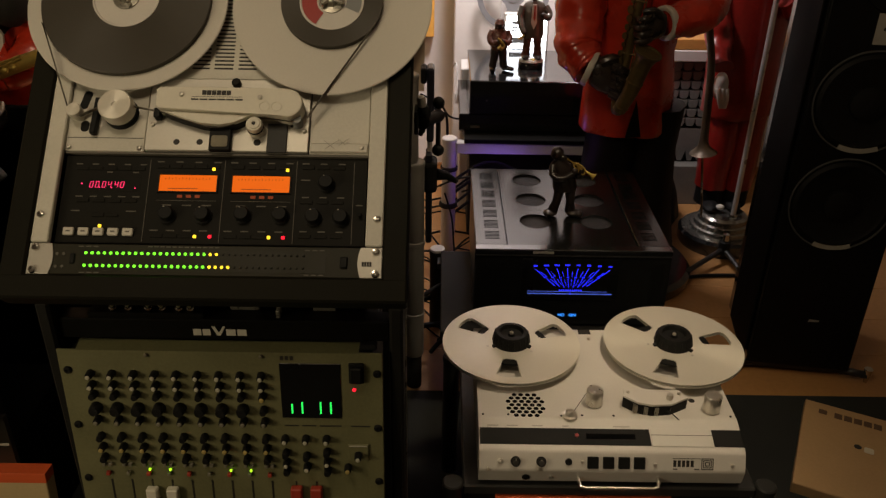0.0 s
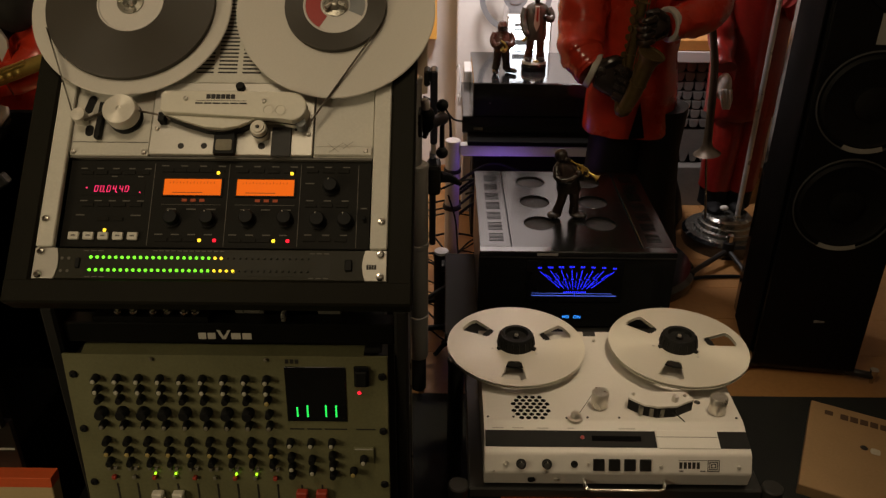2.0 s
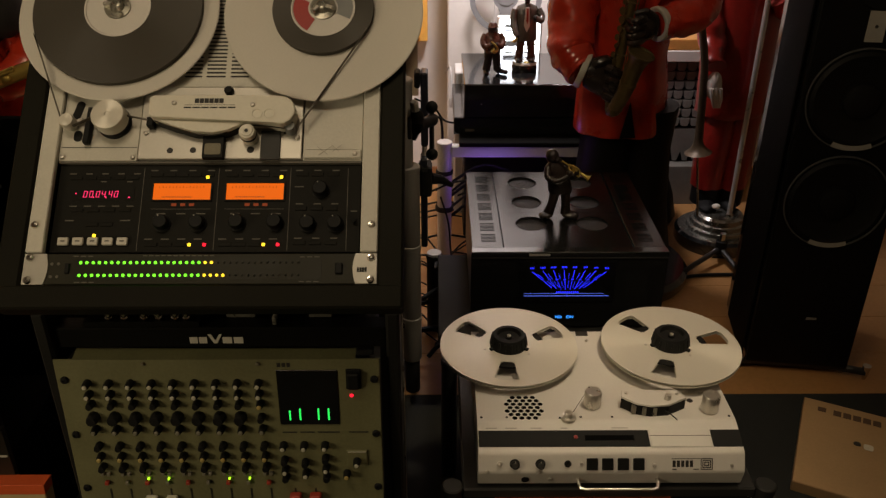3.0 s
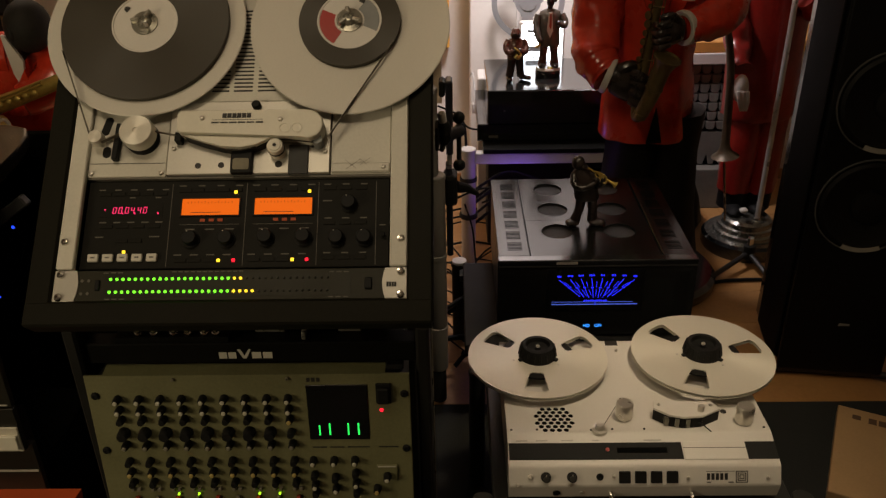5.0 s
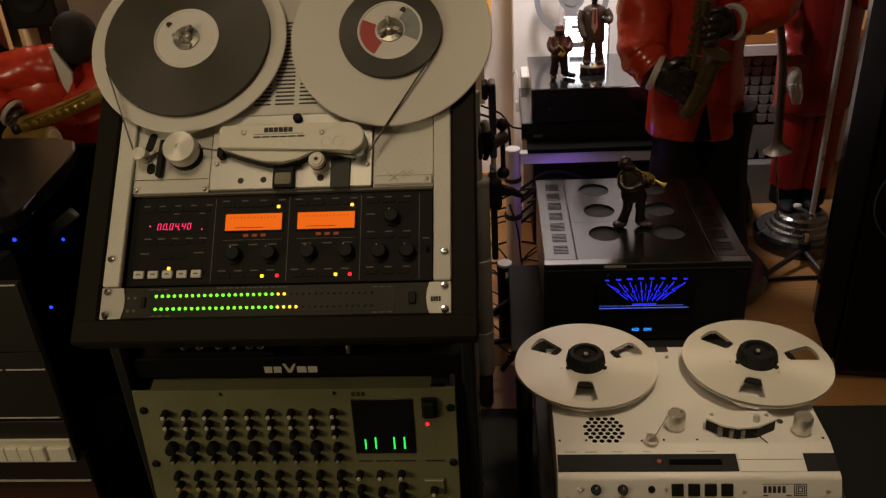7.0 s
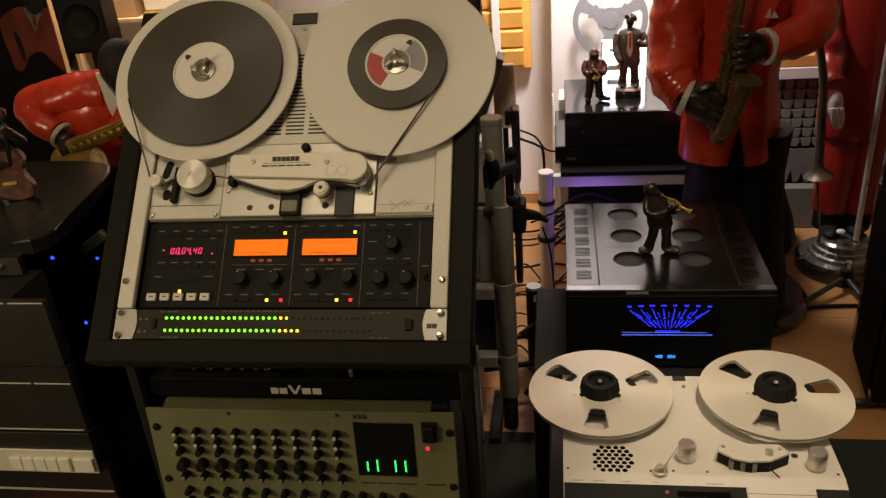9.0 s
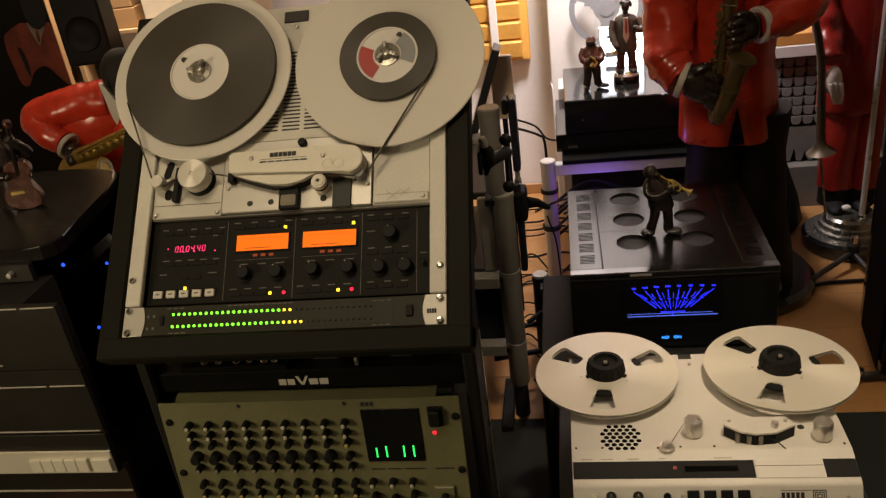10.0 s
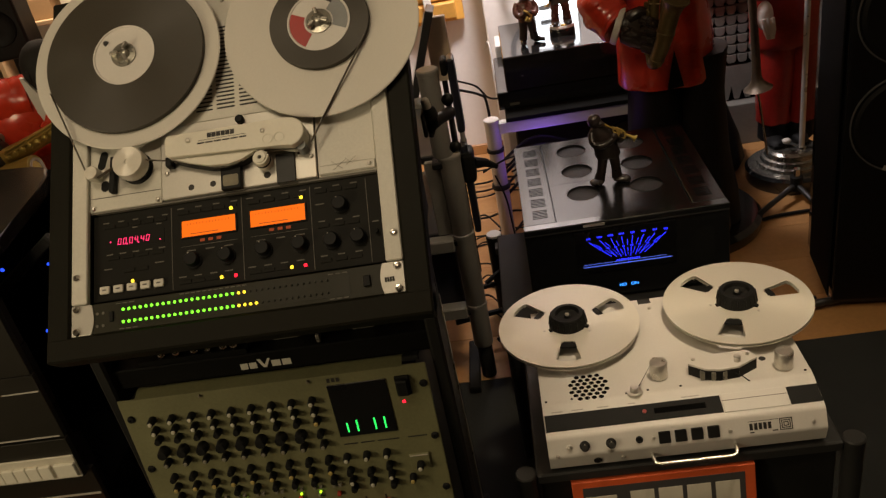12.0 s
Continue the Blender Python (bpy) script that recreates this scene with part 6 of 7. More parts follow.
def bass_figurine():
    """A small dark figure behind an upright bass, one arm up along its neck."""
    bm = bm_()
    torso(bm, [(-0.022, 0.020, 0.0, 0.034, 0.026), (-0.022, 0.020, 0.006, 0.035, 0.027), (-0.022, 0.020, 0.05, 0.027, 0.022), (-0.022, 0.020, 0.085, 0.025, 0.020), (-0.022, 0.018, 0.120, 0.028, 0.019), (-0.022, 0.018, 0.134, 0.014, 0.012)], 0, 24, 0.04)
    blob(bm, (-0.022, 0.012, 0.146), (0.0135, 0.014, 0.0155), 0, 16)
    lathe(bm, [(0.0185, 0.0), (0.0195, 0.0015), (0.0150, 0.004), (0.0135, 0.011), (0, 0.013)], T(-0.022, 0.013, 0.152), 20, 2)
    ctrl = [(-0.012, 0.098), (0.012, 0.100), (0.024, 0.088), (0.024, 0.072), (0.019, 0.060), (0.026, 0.046), (0.036, 0.030), (0.034, 0.012), (0.018, 0.003), (-0.012, 0.002), (-0.030, 0.010), (-0.034, 0.030), (-0.024, 0.048), (-0.018, 0.060), (-0.024, 0.074), (-0.022, 0.090)]
    ring = curve_pts([Vector((x, z, 0)) for x, z in ctrl + ctrl[:1]], 3)[:-1]
    prism(bm, [(p.x, p.y) for p in ring][::-1], 0.0, 0.018, pose(0, 0.0, 0, 90) @ pose(0, 0, 0, 0, 0, -7), 4, bev=0.003)
    tube(bm, [(0.010, -0.014, 0.070), (0.0165, -0.016, 0.120), (0.023, -0.016, 0.166)], [0.0055, 0.005, 0.0045], 10, 2)
    blob(bm, (0.024, -0.016, 0.172), (0.008, 0.008, 0.0095), 4, 12)
    blob(bm, (0.027, -0.022, 0.177), (0.0045, 0.0045, 0.0045), 4, 8)
    tube(bm, curve_pts([(0.0, 0.014, 0.126), (0.020, 0.004, 0.114), (0.038, -0.006, 0.112), (0.028, -0.018, 0.132), (0.021, -0.024, 0.142)], 4), [0.0115] * 5 + [0.0105] * 5 + [0.0090] * 4 + [0.0075] * 3, 12, 0)
    blob(bm, (0.020, -0.022, 0.144), (0.0095, 0.0085, 0.0085), 0, 10)
    tube(bm, curve_pts([(-0.044, 0.014, 0.124), (-0.056, -0.002, 0.098), (-0.034, -0.024, 0.078), (-0.010, -0.028, 0.074)], 4), [0.0115] * 4 + [0.0105] * 5 + [0.008] * 4, 12, 0)
    blob(bm, (-0.006, -0.028, 0.073), (0.008, 0.007, 0.007), 0, 10)
    box(bm, (-0.014, -0.0215, 0.034), (0.012, -0.0185, 0.040), mi=1)
    solid("figurine", bm, FIG + [GLAZEBROWN], "dark glazed bass player figurine on the black lacquered top", "figurine", m=pose(-0.645, 0.405, 0.8665, 0, 0, 14))


def stout_figurine(x, y, z, rz, label):
    """A stout short figure with a hat, one long shoe forward, and a small brass instrument on its chest."""
    bm = bm_()
    for sx, foot, toe in ((-1, (-0.022, -0.004), (-0.004, -0.022)), (1, (0.022, 0.004), (0.022, -0.020))):
        tube(bm, curve_pts([(sx * 0.013, 0, 0.082), (sx * 0.017, -0.004, 0.045), (foot[0], foot[1], 0.014)], 4), [0.0185, 0.0175, 0.0165, 0.0155, 0.0150, 0.0145, 0.0145, 0.0150, 0.0155], 14, 0)
        for k in range(3):
            blob(bm, (foot[0] + toe[0] * (0.2 + 0.45 * k), foot[1] + toe[1] * (0.2 + 0.45 * k), 0.0095), (0.0125, 0.0125, 0.0095 - 0.001 * k), 2, 12)
    torso(bm, [(0, 0, 0.070, 0.030, 0.024), (0, -0.002, 0.082, 0.033, 0.027), (0, -0.003, 0.100, 0.034, 0.028), (0, -0.001, 0.118, 0.032, 0.024), (0, 0.001, 0.130, 0.027, 0.019), (0, 0.001, 0.137, 0.013, 0.012)], 4, 24, 0.03)
    for sx in (-1, 1):
        tube(bm, curve_pts([(sx * 0.027, 0.001, 0.128), (sx * 0.038, -0.006, 0.108), (sx * 0.030, -0.022, 0.094), (sx * 0.012, -0.030, 0.100)], 4), [0.0115] * 4 + [0.0112] * 4 + [0.0100] * 4 + [0.0080], 12, 4)
        blob(bm, (sx * 0.010, -0.031, 0.101), (0.0085, 0.0075, 0.0085), 0, 10)
    tube(bm, curve_pts([(-0.012, -0.032, 0.112), (0.0, -0.036, 0.104), (0.012, -0.034, 0.090), (0.002, -0.038, 0.080), (-0.008, -0.040, 0.088)], 4), [0.003, 0.003, 0.0032, 0.0034, 0.0036, 0.004, 0.0042, 0.0045, 0.005, 0.005, 0.0052, 0.0055, 0.006, 0.0065, 0.007, 0.008, 0.009], 12, 1)
    blob(bm, (0, -0.003, 0.149), (0.0150, 0.0155, 0.0155), 0, 16)
    blob(bm, (0.001, -0.017, 0.146), (0.0055, 0.0055, 0.0050), 0, 10)
    lathe(bm, [(0.0185, 0.0), (0.0200, 0.0015), (0.0170, 0.004), (0.0150, 0.010), (0.0110, 0.0145), (0, 0.0155)], T(0, -0.002, 0.152), 20, 4)
    for sx in (-1, 1):
        blob(bm, (sx * 0.014, 0.001, 0.144), (0.005, 0.008, 0.011), 4, 10)
    solid("figurine", bm, FIG + [GLAZEBROWN], label, "figurine", m=pose(x, y, z, 0, 0, rz) @ Matrix.Diagonal((0.86, 0.9, 1, 1)))


GLAZEGREY = mat("grey_brown_glaze", (0.080, 0.066, 0.052), 0.30, 0, 0.35, (45, 200), 0.1, coat=0.4)
GLAZEBROWN = mat("red_brown_glaze", (0.075, 0.030, 0.020), 0.26, 0, 0.5, (60, 220), 0.1, coat=0.3)
trumpet_figurine()
coat_figurine()
stout_figurine(0.503, 1.655, 0.6325, 8, "small brown glazed musician figurine on the black player")
bass_figurine()


# ---- record player corner ----
def player_shelf():
    st = thing("player_stand", "pale tube stand with a beam under the record player", "stand", T(0.62, 1.7, 0))
    for x, y, h in ((-0.272, -0.203, 0.457), (0.38, -0.203, 0.41), (-0.2, 0.3, 0.41), (0.4, 0.3, 0.41)):
        post(st, x, y, 0.0, [0.225, h], 0.0235, TUBEW)
    for y in (-0.203, 0.3):
        part("beam", box(bm_(), (-0.25, y - 0.016, 0.408), (0.34, y + 0.016, 0.4455), 0.003), TUBEW, st, "pale grey cross beam")
    part("shelf", box(bm_(), (-0.225, -0.228, 0.4465), (0.43, 0.32, 0.462), 0.002), NAMEBAR, st)
    part("cable_tie", lathe(bm_(), [(0.0235, 0.215), (0.03, 0.216), (0.031, 0.223), (0.03, 0.231), (0.0235, 0.232)], T(-0.272, -0.203), 24), RUBBER, st)
    part("cable_tie", lathe(bm_(), [(0.0235, 0.345), (0.028, 0.347), (0.028, 0.358), (0.0235, 0.36)], T(-0.272, -0.203), 24), RUBBER, st)


def record_player():
    rp = thing("record_player", "gloss black two-tier record player plinth", "record player", T(0.64, 1.73, 0.462))
    part("lower_tier", box(bm_(), (-0.262, -0.185, 0.0), (0.24, 0.19, 0.058), 0.003), GLOSSB, rp)
    part("upper_tier", box(bm_(), (-0.23, -0.192, 0.0595), (0.235, 0.185, 0.17), 0.003), GLOSSB, rp, "gloss black box with a mirror top")
    part("status_led", led_mesh("white_led", PRINTW, 0.0015), None, rp, at=pose(-0.175, -0.1925, 0.105, 90))
    part("label_bar", box(bm_(), (-0.225, -0.1865, 0.012), (-0.195, -0.185, 0.02)), PRINTDIM, rp)


player_shelf()
record_player()
# Added box; its black stands in for the darkness below the beam
solid("dark_filler_box", box(bm_(), (0.42, 1.72, 0.0), (0.98, 1.92, 0.385), 0.004), BLACKM, "low black box, added to darken the gap under the player stand", "box")


def lightbox():
    lb = thing("light_box", "bright white glowing light box behind the figurines", "lamp", T(0.645, 1.965, 0.463))
    part("stand", box(bm_(), (-0.08, -0.02, 0.0), (0.03, 0.02, 0.127), 0.003), TUBEW, lb)
    part("frame", box(bm_(), (-0.107, -0.012, 0.127), (0.053, 0.012, 0.290), 0.004), SHIRT, lb)
    pts = rounded(-0.099, 0.045, 0.135, 0.282, 0.006)
    pane = part("pane", prism(bm_(), pts, 0.0122, 0.0142, pose(0, 0, 0, 90)), LIGHTBOX, lb, "glowing white pane")
    for x0, x1, z0, z1 in ((-0.08, -0.01, 0.252, 0.262), (-0.08, 0.03, 0.238, 0.243), (-0.08, 0.02, 0.228, 0.232), (-0.085, -0.03, 0.185, 0.205), (-0.02, 0.035, 0.19, 0.195), (-0.08, 0.03, 0.160, 0.165), (-0.08, 0.0, 0.15, 0.154)):
        part("print_bar", box(bm_(), (x0, -0.0165, z0), (x1, -0.0145, z1)), GREYLABEL, pane)


lightbox()


def film_reel():
    fr = thing("display_reel", "clear grey plastic reel with three windows against the wall", "tape reel", pose(0.575, 2.075, 0.795, 90))
    part("flange", reel_disc(bm_(), 0.03, 0.132, 0, 0.003, 0.046, 0.112, [radians(a) for a in (90, 210, 330)], 0.88, seg=180, wide=(0.50, 0.62, 0.78, 0.94, 0.97, 0.86)), GREYREEL, fr, "grey flange")
    part("hub", lathe(bm_(), [(0, 0.003), (0.03, 0.003), (0.03, 0.005), (0.01, 0.006), (0, 0.006)], seg=30), GREYREEL, fr)
    part("wall_hook", cyl(bm_(), (0, 0, -0.224), (0, 0, 1), 0.008, 0.226, 12), STEEL, fr)


GREYREEL = mat("milky_grey_plastic", (0.27, 0.275, 0.285), 0.30, 0, 0.08, (10, 100), 0.03)
film_reel()


def wall_fittings():
    sh = thing("wooden_shutter", "orange pine slatted shutter on the back wall", "shutter", T(0.06, 2.27, 0.565), kind="structure")
    part("frame", box(bm_(), (-0.15, -0.02, 0.025), (0.228, 0.02, 1.5), 0.003), SHPINE, sh)
    slat = mesh_of("slat", box(bm_(), (-0.165, -0.036, 0.003), (0.2, -0.012, 0.068), 0.004), SHPINE)
    part("divider", box(bm_(), (0.082, -0.060, 0.0), (0.112, -0.040, 1.5), 0.003), WALLW, sh, "white upright divider")
    for k in range(12):
        part("slat", slat, None, sh, at=pose(0, 0, 0.042 + k * 0.0735, 10))
    solid("pillar", box(bm_(), (0.365, 2.13, 0.0), (0.54, 2.295, 2.6), 0.004), WALLW, "white plastered wall pillar", "wall", kind="structure")
    solid("wall_cabinet", box(bm_(), (0.39, 1.92, 0.0), (0.445, 2.05, 0.56), 0.003), TUBEW, "pale grey narrow side panel beside the player", "cabinet")
    solid("pine_shelf", box(bm_(), (1.12, 2.02, 0.615), (1.85, 2.28, 0.655), 0.003), PINE, "pine shelf board on the back wall", "shelf")
    dv = thing("diffuser_panel", "grey sound diffuser with rows of cup shapes", "acoustic panel", T(1.25, 2.06, 0.0))
    part("backing", box(bm_(), (-0.11, -0.004, 0.0), (0.25, 0.012, 0.605), 0.002), SLOTB, dv, "dark backing board")
    part("rim", box(bm_(), (-0.112, -0.045, 0.572), (0.252, -0.0045, 0.614), 0.003), WHITE_LACQ, dv)
    cup = mesh_of("cup", prism(bm_(), [(-0.0188, 0.0168), (0.0188, 0.0168), (0.0165, -0.006), (0.0115, -0.0145), (0.006, -0.016), (-0.006, -0.016), (-0.0115, -0.0145), (-0.0165, -0.006)][::-1], 0.0, 0.016, pose(0, -0.0045, 0, 90), bev=0.002), GREYDIF)
    for i in range(9):
        for j in range(7):
            part("cup", cup, None, dv, at=T(-0.088 + i * 0.040, 0, 0.548 - j * 0.0364))
    pts = [(-0.108, 0.304), (0.248, 0.304), (0.248, 0.175)]
    for k in range(9):
        u = 0.232 - k * 0.040
        pts += [(u + 0.012, 0.172), (u, 0.222 - 0.01 * (k % 2)), (u - 0.012, 0.172)]
    pts += [(-0.108, 0.175)]
    part("lower_tile", prism(bm_(), pts[::-1], 0.0, 0.014, pose(0, -0.0045, 0, 90)), GREYDIF, dv, "plain grey tile with pointed notches")
    part("plinth", box(bm_(), (-0.112, -0.06, 0.0), (0.252, -0.0045, 0.165), 0.003), GREYDIF, dv)


SHPINE = mat("bright_orange_pine", (0.74, 0.40, 0.085), 0.42, 0, 0.16, (3, 60), 0.08)
GREYDIF = mat("grey_moulded_plastic", (0.165, 0.155, 0.138), 0.5, 0, 0.15, (20, 120), 0.08)
wall_fittings()


def mic_stand():
    ms = thing("microphone_stand", "chromed microphone pole on the statue's base", "microphone stand", T(1.368, 1.655, 0.0))
    part("pole", cyl(bm_(), (0, 0, 0.1), (0.0, 0.0, 1), 0.0092, 1.35, 18), POLE, ms, "chromed pole")
    part("collar", cyl(bm_(), (0, 0, 0.065), (0, 0, 1), 0.022, 0.06, 18, 0.014), CHROME, ms)
    part("clutch", cyl(bm_(), (0.0, 0.0, 0.95), (0, 0, 1), 0.015, 0.05, 18), CHROME, ms)
    tp = thing("tripod", "small black folding tripod on the wooden floor", "tripod", T(1.31, 1.53, 0))
    part("hub", cyl(bm_(), (0, 0, 0.03), (0, 0, 1), 0.02, 0.05, 16), KNOBB, tp)
    part("tip", cyl(bm_(), (0, 0, 0.08), (0, 0, 1), 0.011, 0.028, 14), CHROME, tp)
    for x, y in ((-0.235, -0.185), (0.04, -0.19), (0.1, 0.16)):
        leg = part("leg", tube(bm_(), [(0, 0, 0.05), (x * 0.5, y * 0.5, 0.034), (x, y, 0.012)], 0.009, 10), SATINB, tp)
        part("rubber_foot", blob(bm_(), (x, y, 0.011), (0.013, 0.013, 0.011), 0, 10), RUBBER, leg)


POLE = mat("satin_chrome_pole", (0.66, 0.63, 0.60), 0.30, 0.6, 0.08, (20, 200), 0.02)
mic_stand()


# ---- floor loudspeaker ----
def loudspeaker():
    # origin at the middle of the front's foot, turned a little towards the room
    ls = thing("floor_loudspeaker", "tall black floor loudspeaker with thinly ringed woofers", "loudspeaker", pose(1.3227, 0.8746, 0, 0, 0, -8.1))
    part("cabinet", box(bm_(), (-0.1340, 0.0, 0.03), (0.1340, 0.30, 1.32), 0.004, seg=2), SPKB, ls)
    for s in (-1, 1):
        part("side_panel", box(bm_(), (min(s * 0.1342, s * 0.1375), 0.004, 0.03), (max(s * 0.1342, s * 0.1375), 0.30, 1.32), 0.001), GLOSSB, ls, "gloss black lacquered side panel")
    part("side_panel", box(bm_(), (-0.1475, 0.012, 0.04), (-0.1432, 0.228, 1.31), 0.001), SIDEB, ls, "gloss black side panel")
    part("plinth", box(bm_(), (-0.138, 0.012, 0.012), (0.138, 0.225, 0.0298), 0.003), SATINB, ls)
    F = pose(0, -0.0015, 0, 90)
    for x, z, r in ((W1X, 0.5286, 0.1247), (W1X, 0.7927, 0.1247)):
        w = part("woofer", lathe(bm_(), [(r * 0.93, 0.002), (r * 0.86, 0.008), (r * 0.78, 0.003), (r * 0.35, -0.0005), (r * 0.33, 0.010), (0, 0.022)], F @ T(x, z), 60), CONE, ls, "dark woofer cone")
        part("woofer_ring", lathe(bm_(), [(r * 0.975, 0.0), (r * 0.98, 0.005), (r * 1.0, 0.005), (r * 1.005, 0.0)], F @ T(x, z), 72), RINGM, w, "thin dark metal ring")
        # The glint of light on the ring is drawn as a pale arc
        part("ring_glint", lathe(bm_(), [(r * 0.885, 0.0085), (r * 0.985, 0.0085)], F @ T(x, z), 14, start=radians(247), turn=radians(46)), ACCENT, w, "pale arc drawn as a glint at the foot of the ring")
    part("midrange", lathe(bm_(), [(0.075, 0.0), (0.073, 0.005), (0.065, 0.005), (0.03, -0.001), (0.0, 0.008)], F @ T(W1X, 1.075), 44), CONE, ls)
    part("badge", prism(bm_(), [(-0.012, 0.160), (0.016, 0.1625), (0.016, 0.167), (-0.01, 0.1685)], 0.0, 0.0012, F @ T(0.008, 0.02)), ACCENT, ls, "small silver badge")
    part("label", box(bm_(), (W1X - 0.026, 0.93, 0.0), (W1X + 0.014, 1.0, 0.001), m=F), ACCENT, ls)
    part("label_dot", lathe(bm_(), [(0, 0.0016), (0.004, 0.0016), (0.004, 0.001)], F @ T(W1X - 0.006, 0.965), 10), INK, ls)
    for x in (-0.15, 0.15):
        for y in ((0.02,) if x < 0 else (0.02, 0.215)):
            ft = part("outrigger", tube(bm_(), [(x * 0.8, y, 0.02), (x * 1.25, y - 0.02, 0.024)], 0.011, 10), SATINB, ls)
            part("spike", cyl(bm_(), (x * 1.25, y - 0.02, 0.0), (0, 0, 1), 0.005, 0.045, 12, 0.012), CHROME, ft)


W1X = 0.0
ACCENT = mat("dull_silver_accent", (0.34, 0.32, 0.28), 0.5, 0.2, 0.1, (20, 200), 0.02)
SIDEB = mat("gloss_black_side", (0.007, 0.0065, 0.006), 0.7, 0, 0.3, (8, 160), 0.02, spec=0.05)
SPKB = mat("black_ash_veneer", (0.0035, 0.0033, 0.0031), 0.5, 0, 0.3, (8, 160), 0.1, spec=0.16)
CONE = mat("black_cone", (0.0038, 0.0034, 0.003), 0.6, 0, 0.2, (20, 200), 0.05, spec=0.2)
RINGM = mat("dark_anodised_ring", (0.09, 0.09, 0.087), 0.4, 0.3, 0.1, (20, 200), 0.02)
loudspeaker()


# ---- tube tower beside the rack ----
def tower():
    tw = thing("shelf_tower", "grey tube tower with stacked joints behind the rack", "shelf", T(0.1, 0.95, 0))
    X = 0.157
    post(tw, X, -0.14, 0.105, [0.238, 0.447, 0.655], 0.0255, TUBEG)
    post(tw, X - 0.013, -0.14, 0.656, [0.864], 0.0240, TUBEG)
    for z in (0.205, 0.405):
        part("cross_beam", box(bm_(), (-0.1, -0.165, z), (X - 0.0255, -0.128, z + 0.033), 0.003), TUBEG, tw, "grey cross beam")
    part("side_plate", box(bm_(), (X - 0.062, -0.136, 0.441), (X - 0.0262, -0.122, 0.640), 0.003), TUBEG, tw, "flat grey side plate")
    part("foot", cyl(bm_(), (X, -0.14, 0), (0, 0, 1), 0.02, 0.106, 16, 0.02), RUBBER, tw)
    post(tw, 0.07, 0.25, 0.0, [0.24, 0.45, 0.66], 0.0245, TUBEG)
    for x in (-0.3,):
        for y in (-0.14, 0.25):
            post(tw, x, y, 0.0, [0.24, 0.45, 0.66, 0.853], 0.0245, TUBEG)
    for z in (0.205, 0.415, 0.625):
        part("shelf", box(bm_(), (-0.32, -0.11, z), (0.135, 0.28, z + 0.02), 0.003), SHELFG, tw)
        part("shelf_clamp", box(bm_(), (0.115, -0.158, z + 0.002), (0.15, -0.1105, z + 0.019), 0.003), KNOBB, tw)
    part("gear_box", box(bm_(), (-0.25, -0.125, 0.2255), (0.128, 0.25, 0.400), 0.004), BLUEBLK, tw, "black unit on the shelf")
    part("rear_board", box(bm_(), (0.184, -0.11, 0.42), (0.200, -0.06, 0.66), 0.004), BLUEBLK, tw, "tall dark board")
    part("rear_board", box(bm_(), (0.186, -0.11, 0.690), (0.203, -0.06, 0.868), 0.004), BLUEBLK, tw, "tall dark board")
    part("hook_block", box(bm_(), (0.1715, -0.112, 0.832), (0.1855, -0.064, 0.868), 0.004), KNOBB, tw, "black hook over the post")
    part("joint_pin", cyl(bm_(), (0.1935, -0.085, 0.655), (0, 0, 1), 0.006, 0.038, 12), STEEL, tw)
    part("rear_clamp", box(bm_(), (0.178, -0.118, 0.560), (0.212, -0.055, 0.640), 0.010, seg=2), KNOBB, tw)
    part("clamp_jaw", tube(bm_(), [(0.205, -0.085, 0.60), (0.235, -0.06, 0.585), (0.262, -0.05, 0.565)], [0.016, 0.011, 0.006], 10), KNOBB, tw)
    fl = thing("leaning_panel", "black flat panel with a pale edge leaning upright", "panel", pose(0.140, 1.27, 0.6) @ pose(0, 0, 0, 0, 20, 0))
    part("board", box(bm_(), (-0.016, -0.03, 0.0), (0.006, 0.05, 0.30), 0.002), SATINB, fl)
    part("edge", box(bm_(), (-0.019, -0.032, 0.0), (-0.0165, -0.024, 0.295)), TUBEW, fl)
    bd = thing("beige_board", "plain pale beige board standing behind the tower", "board", T(0.238, 1.33, 0.0))
    part("leg", cyl(bm_(), (0, 0.009, 0.0), (0, 0, 1), 0.008, 0.661, 10), KNOBB, bd)
    part("board", box(bm_(), (-0.03, 0.0, 0.66), (0.032, 0.018, 0.845), 0.002), BEIGEB, bd)
    kb = thing("clamp_handle", "black clamp with a ball-ended tee handle", "clamp", T(0.277, 0.29, 0.93))
    part("mount_plate", box(bm_(), (0.0005, -0.066, 0.008), (0.007, -0.024, 0.046), 0.003, seg=2), KNOBB, kb)
    part("lever", tube(bm_(), curve_pts([(0.010, -0.058, 0.060), (0.014, -0.055, 0.048), (0.016, -0.048, 0.034), (0.014, -0.048, 0.016), (0.010, -0.046, 0.002)], 4), [0.004, 0.006, 0.007, 0.008, 0.010, 0.011, 0.011, 0.011, 0.010, 0.009, 0.008, 0.007, 0.006, 0.005, 0.005, 0.004, 0.004], 12), KNOBB, kb)
    part("lever_tip", lathe(bm_(), [(0, -0.008), (0.0065, -0.008), (0.0070, 0.004), (0.005, 0.008), (0, 0.009)], pose(0.012, -0.0600, 0.062, 12, -8, 0), 16), STEEL, kb, "bright chromed lever tip")
    part("arm", tube(bm_(), curve_pts([(0.012, -0.05, 0.026), (0.024, -0.022, 0.020), (0.034, 0.012, 0.012), (0.038, 0.035, 0.006)], 4), [0.014, 0.013, 0.012, 0.011, 0.0105, 0.010, 0.010, 0.010, 0.010, 0.010, 0.0105, 0.0108, 0.011], 14), KNOBB, kb)
    part("cross_bar", tube(bm_(), [(0.038, 0.03, -0.050), (0.038, 0.042, 0.020)], 0.0042, 10), SATINB, kb)
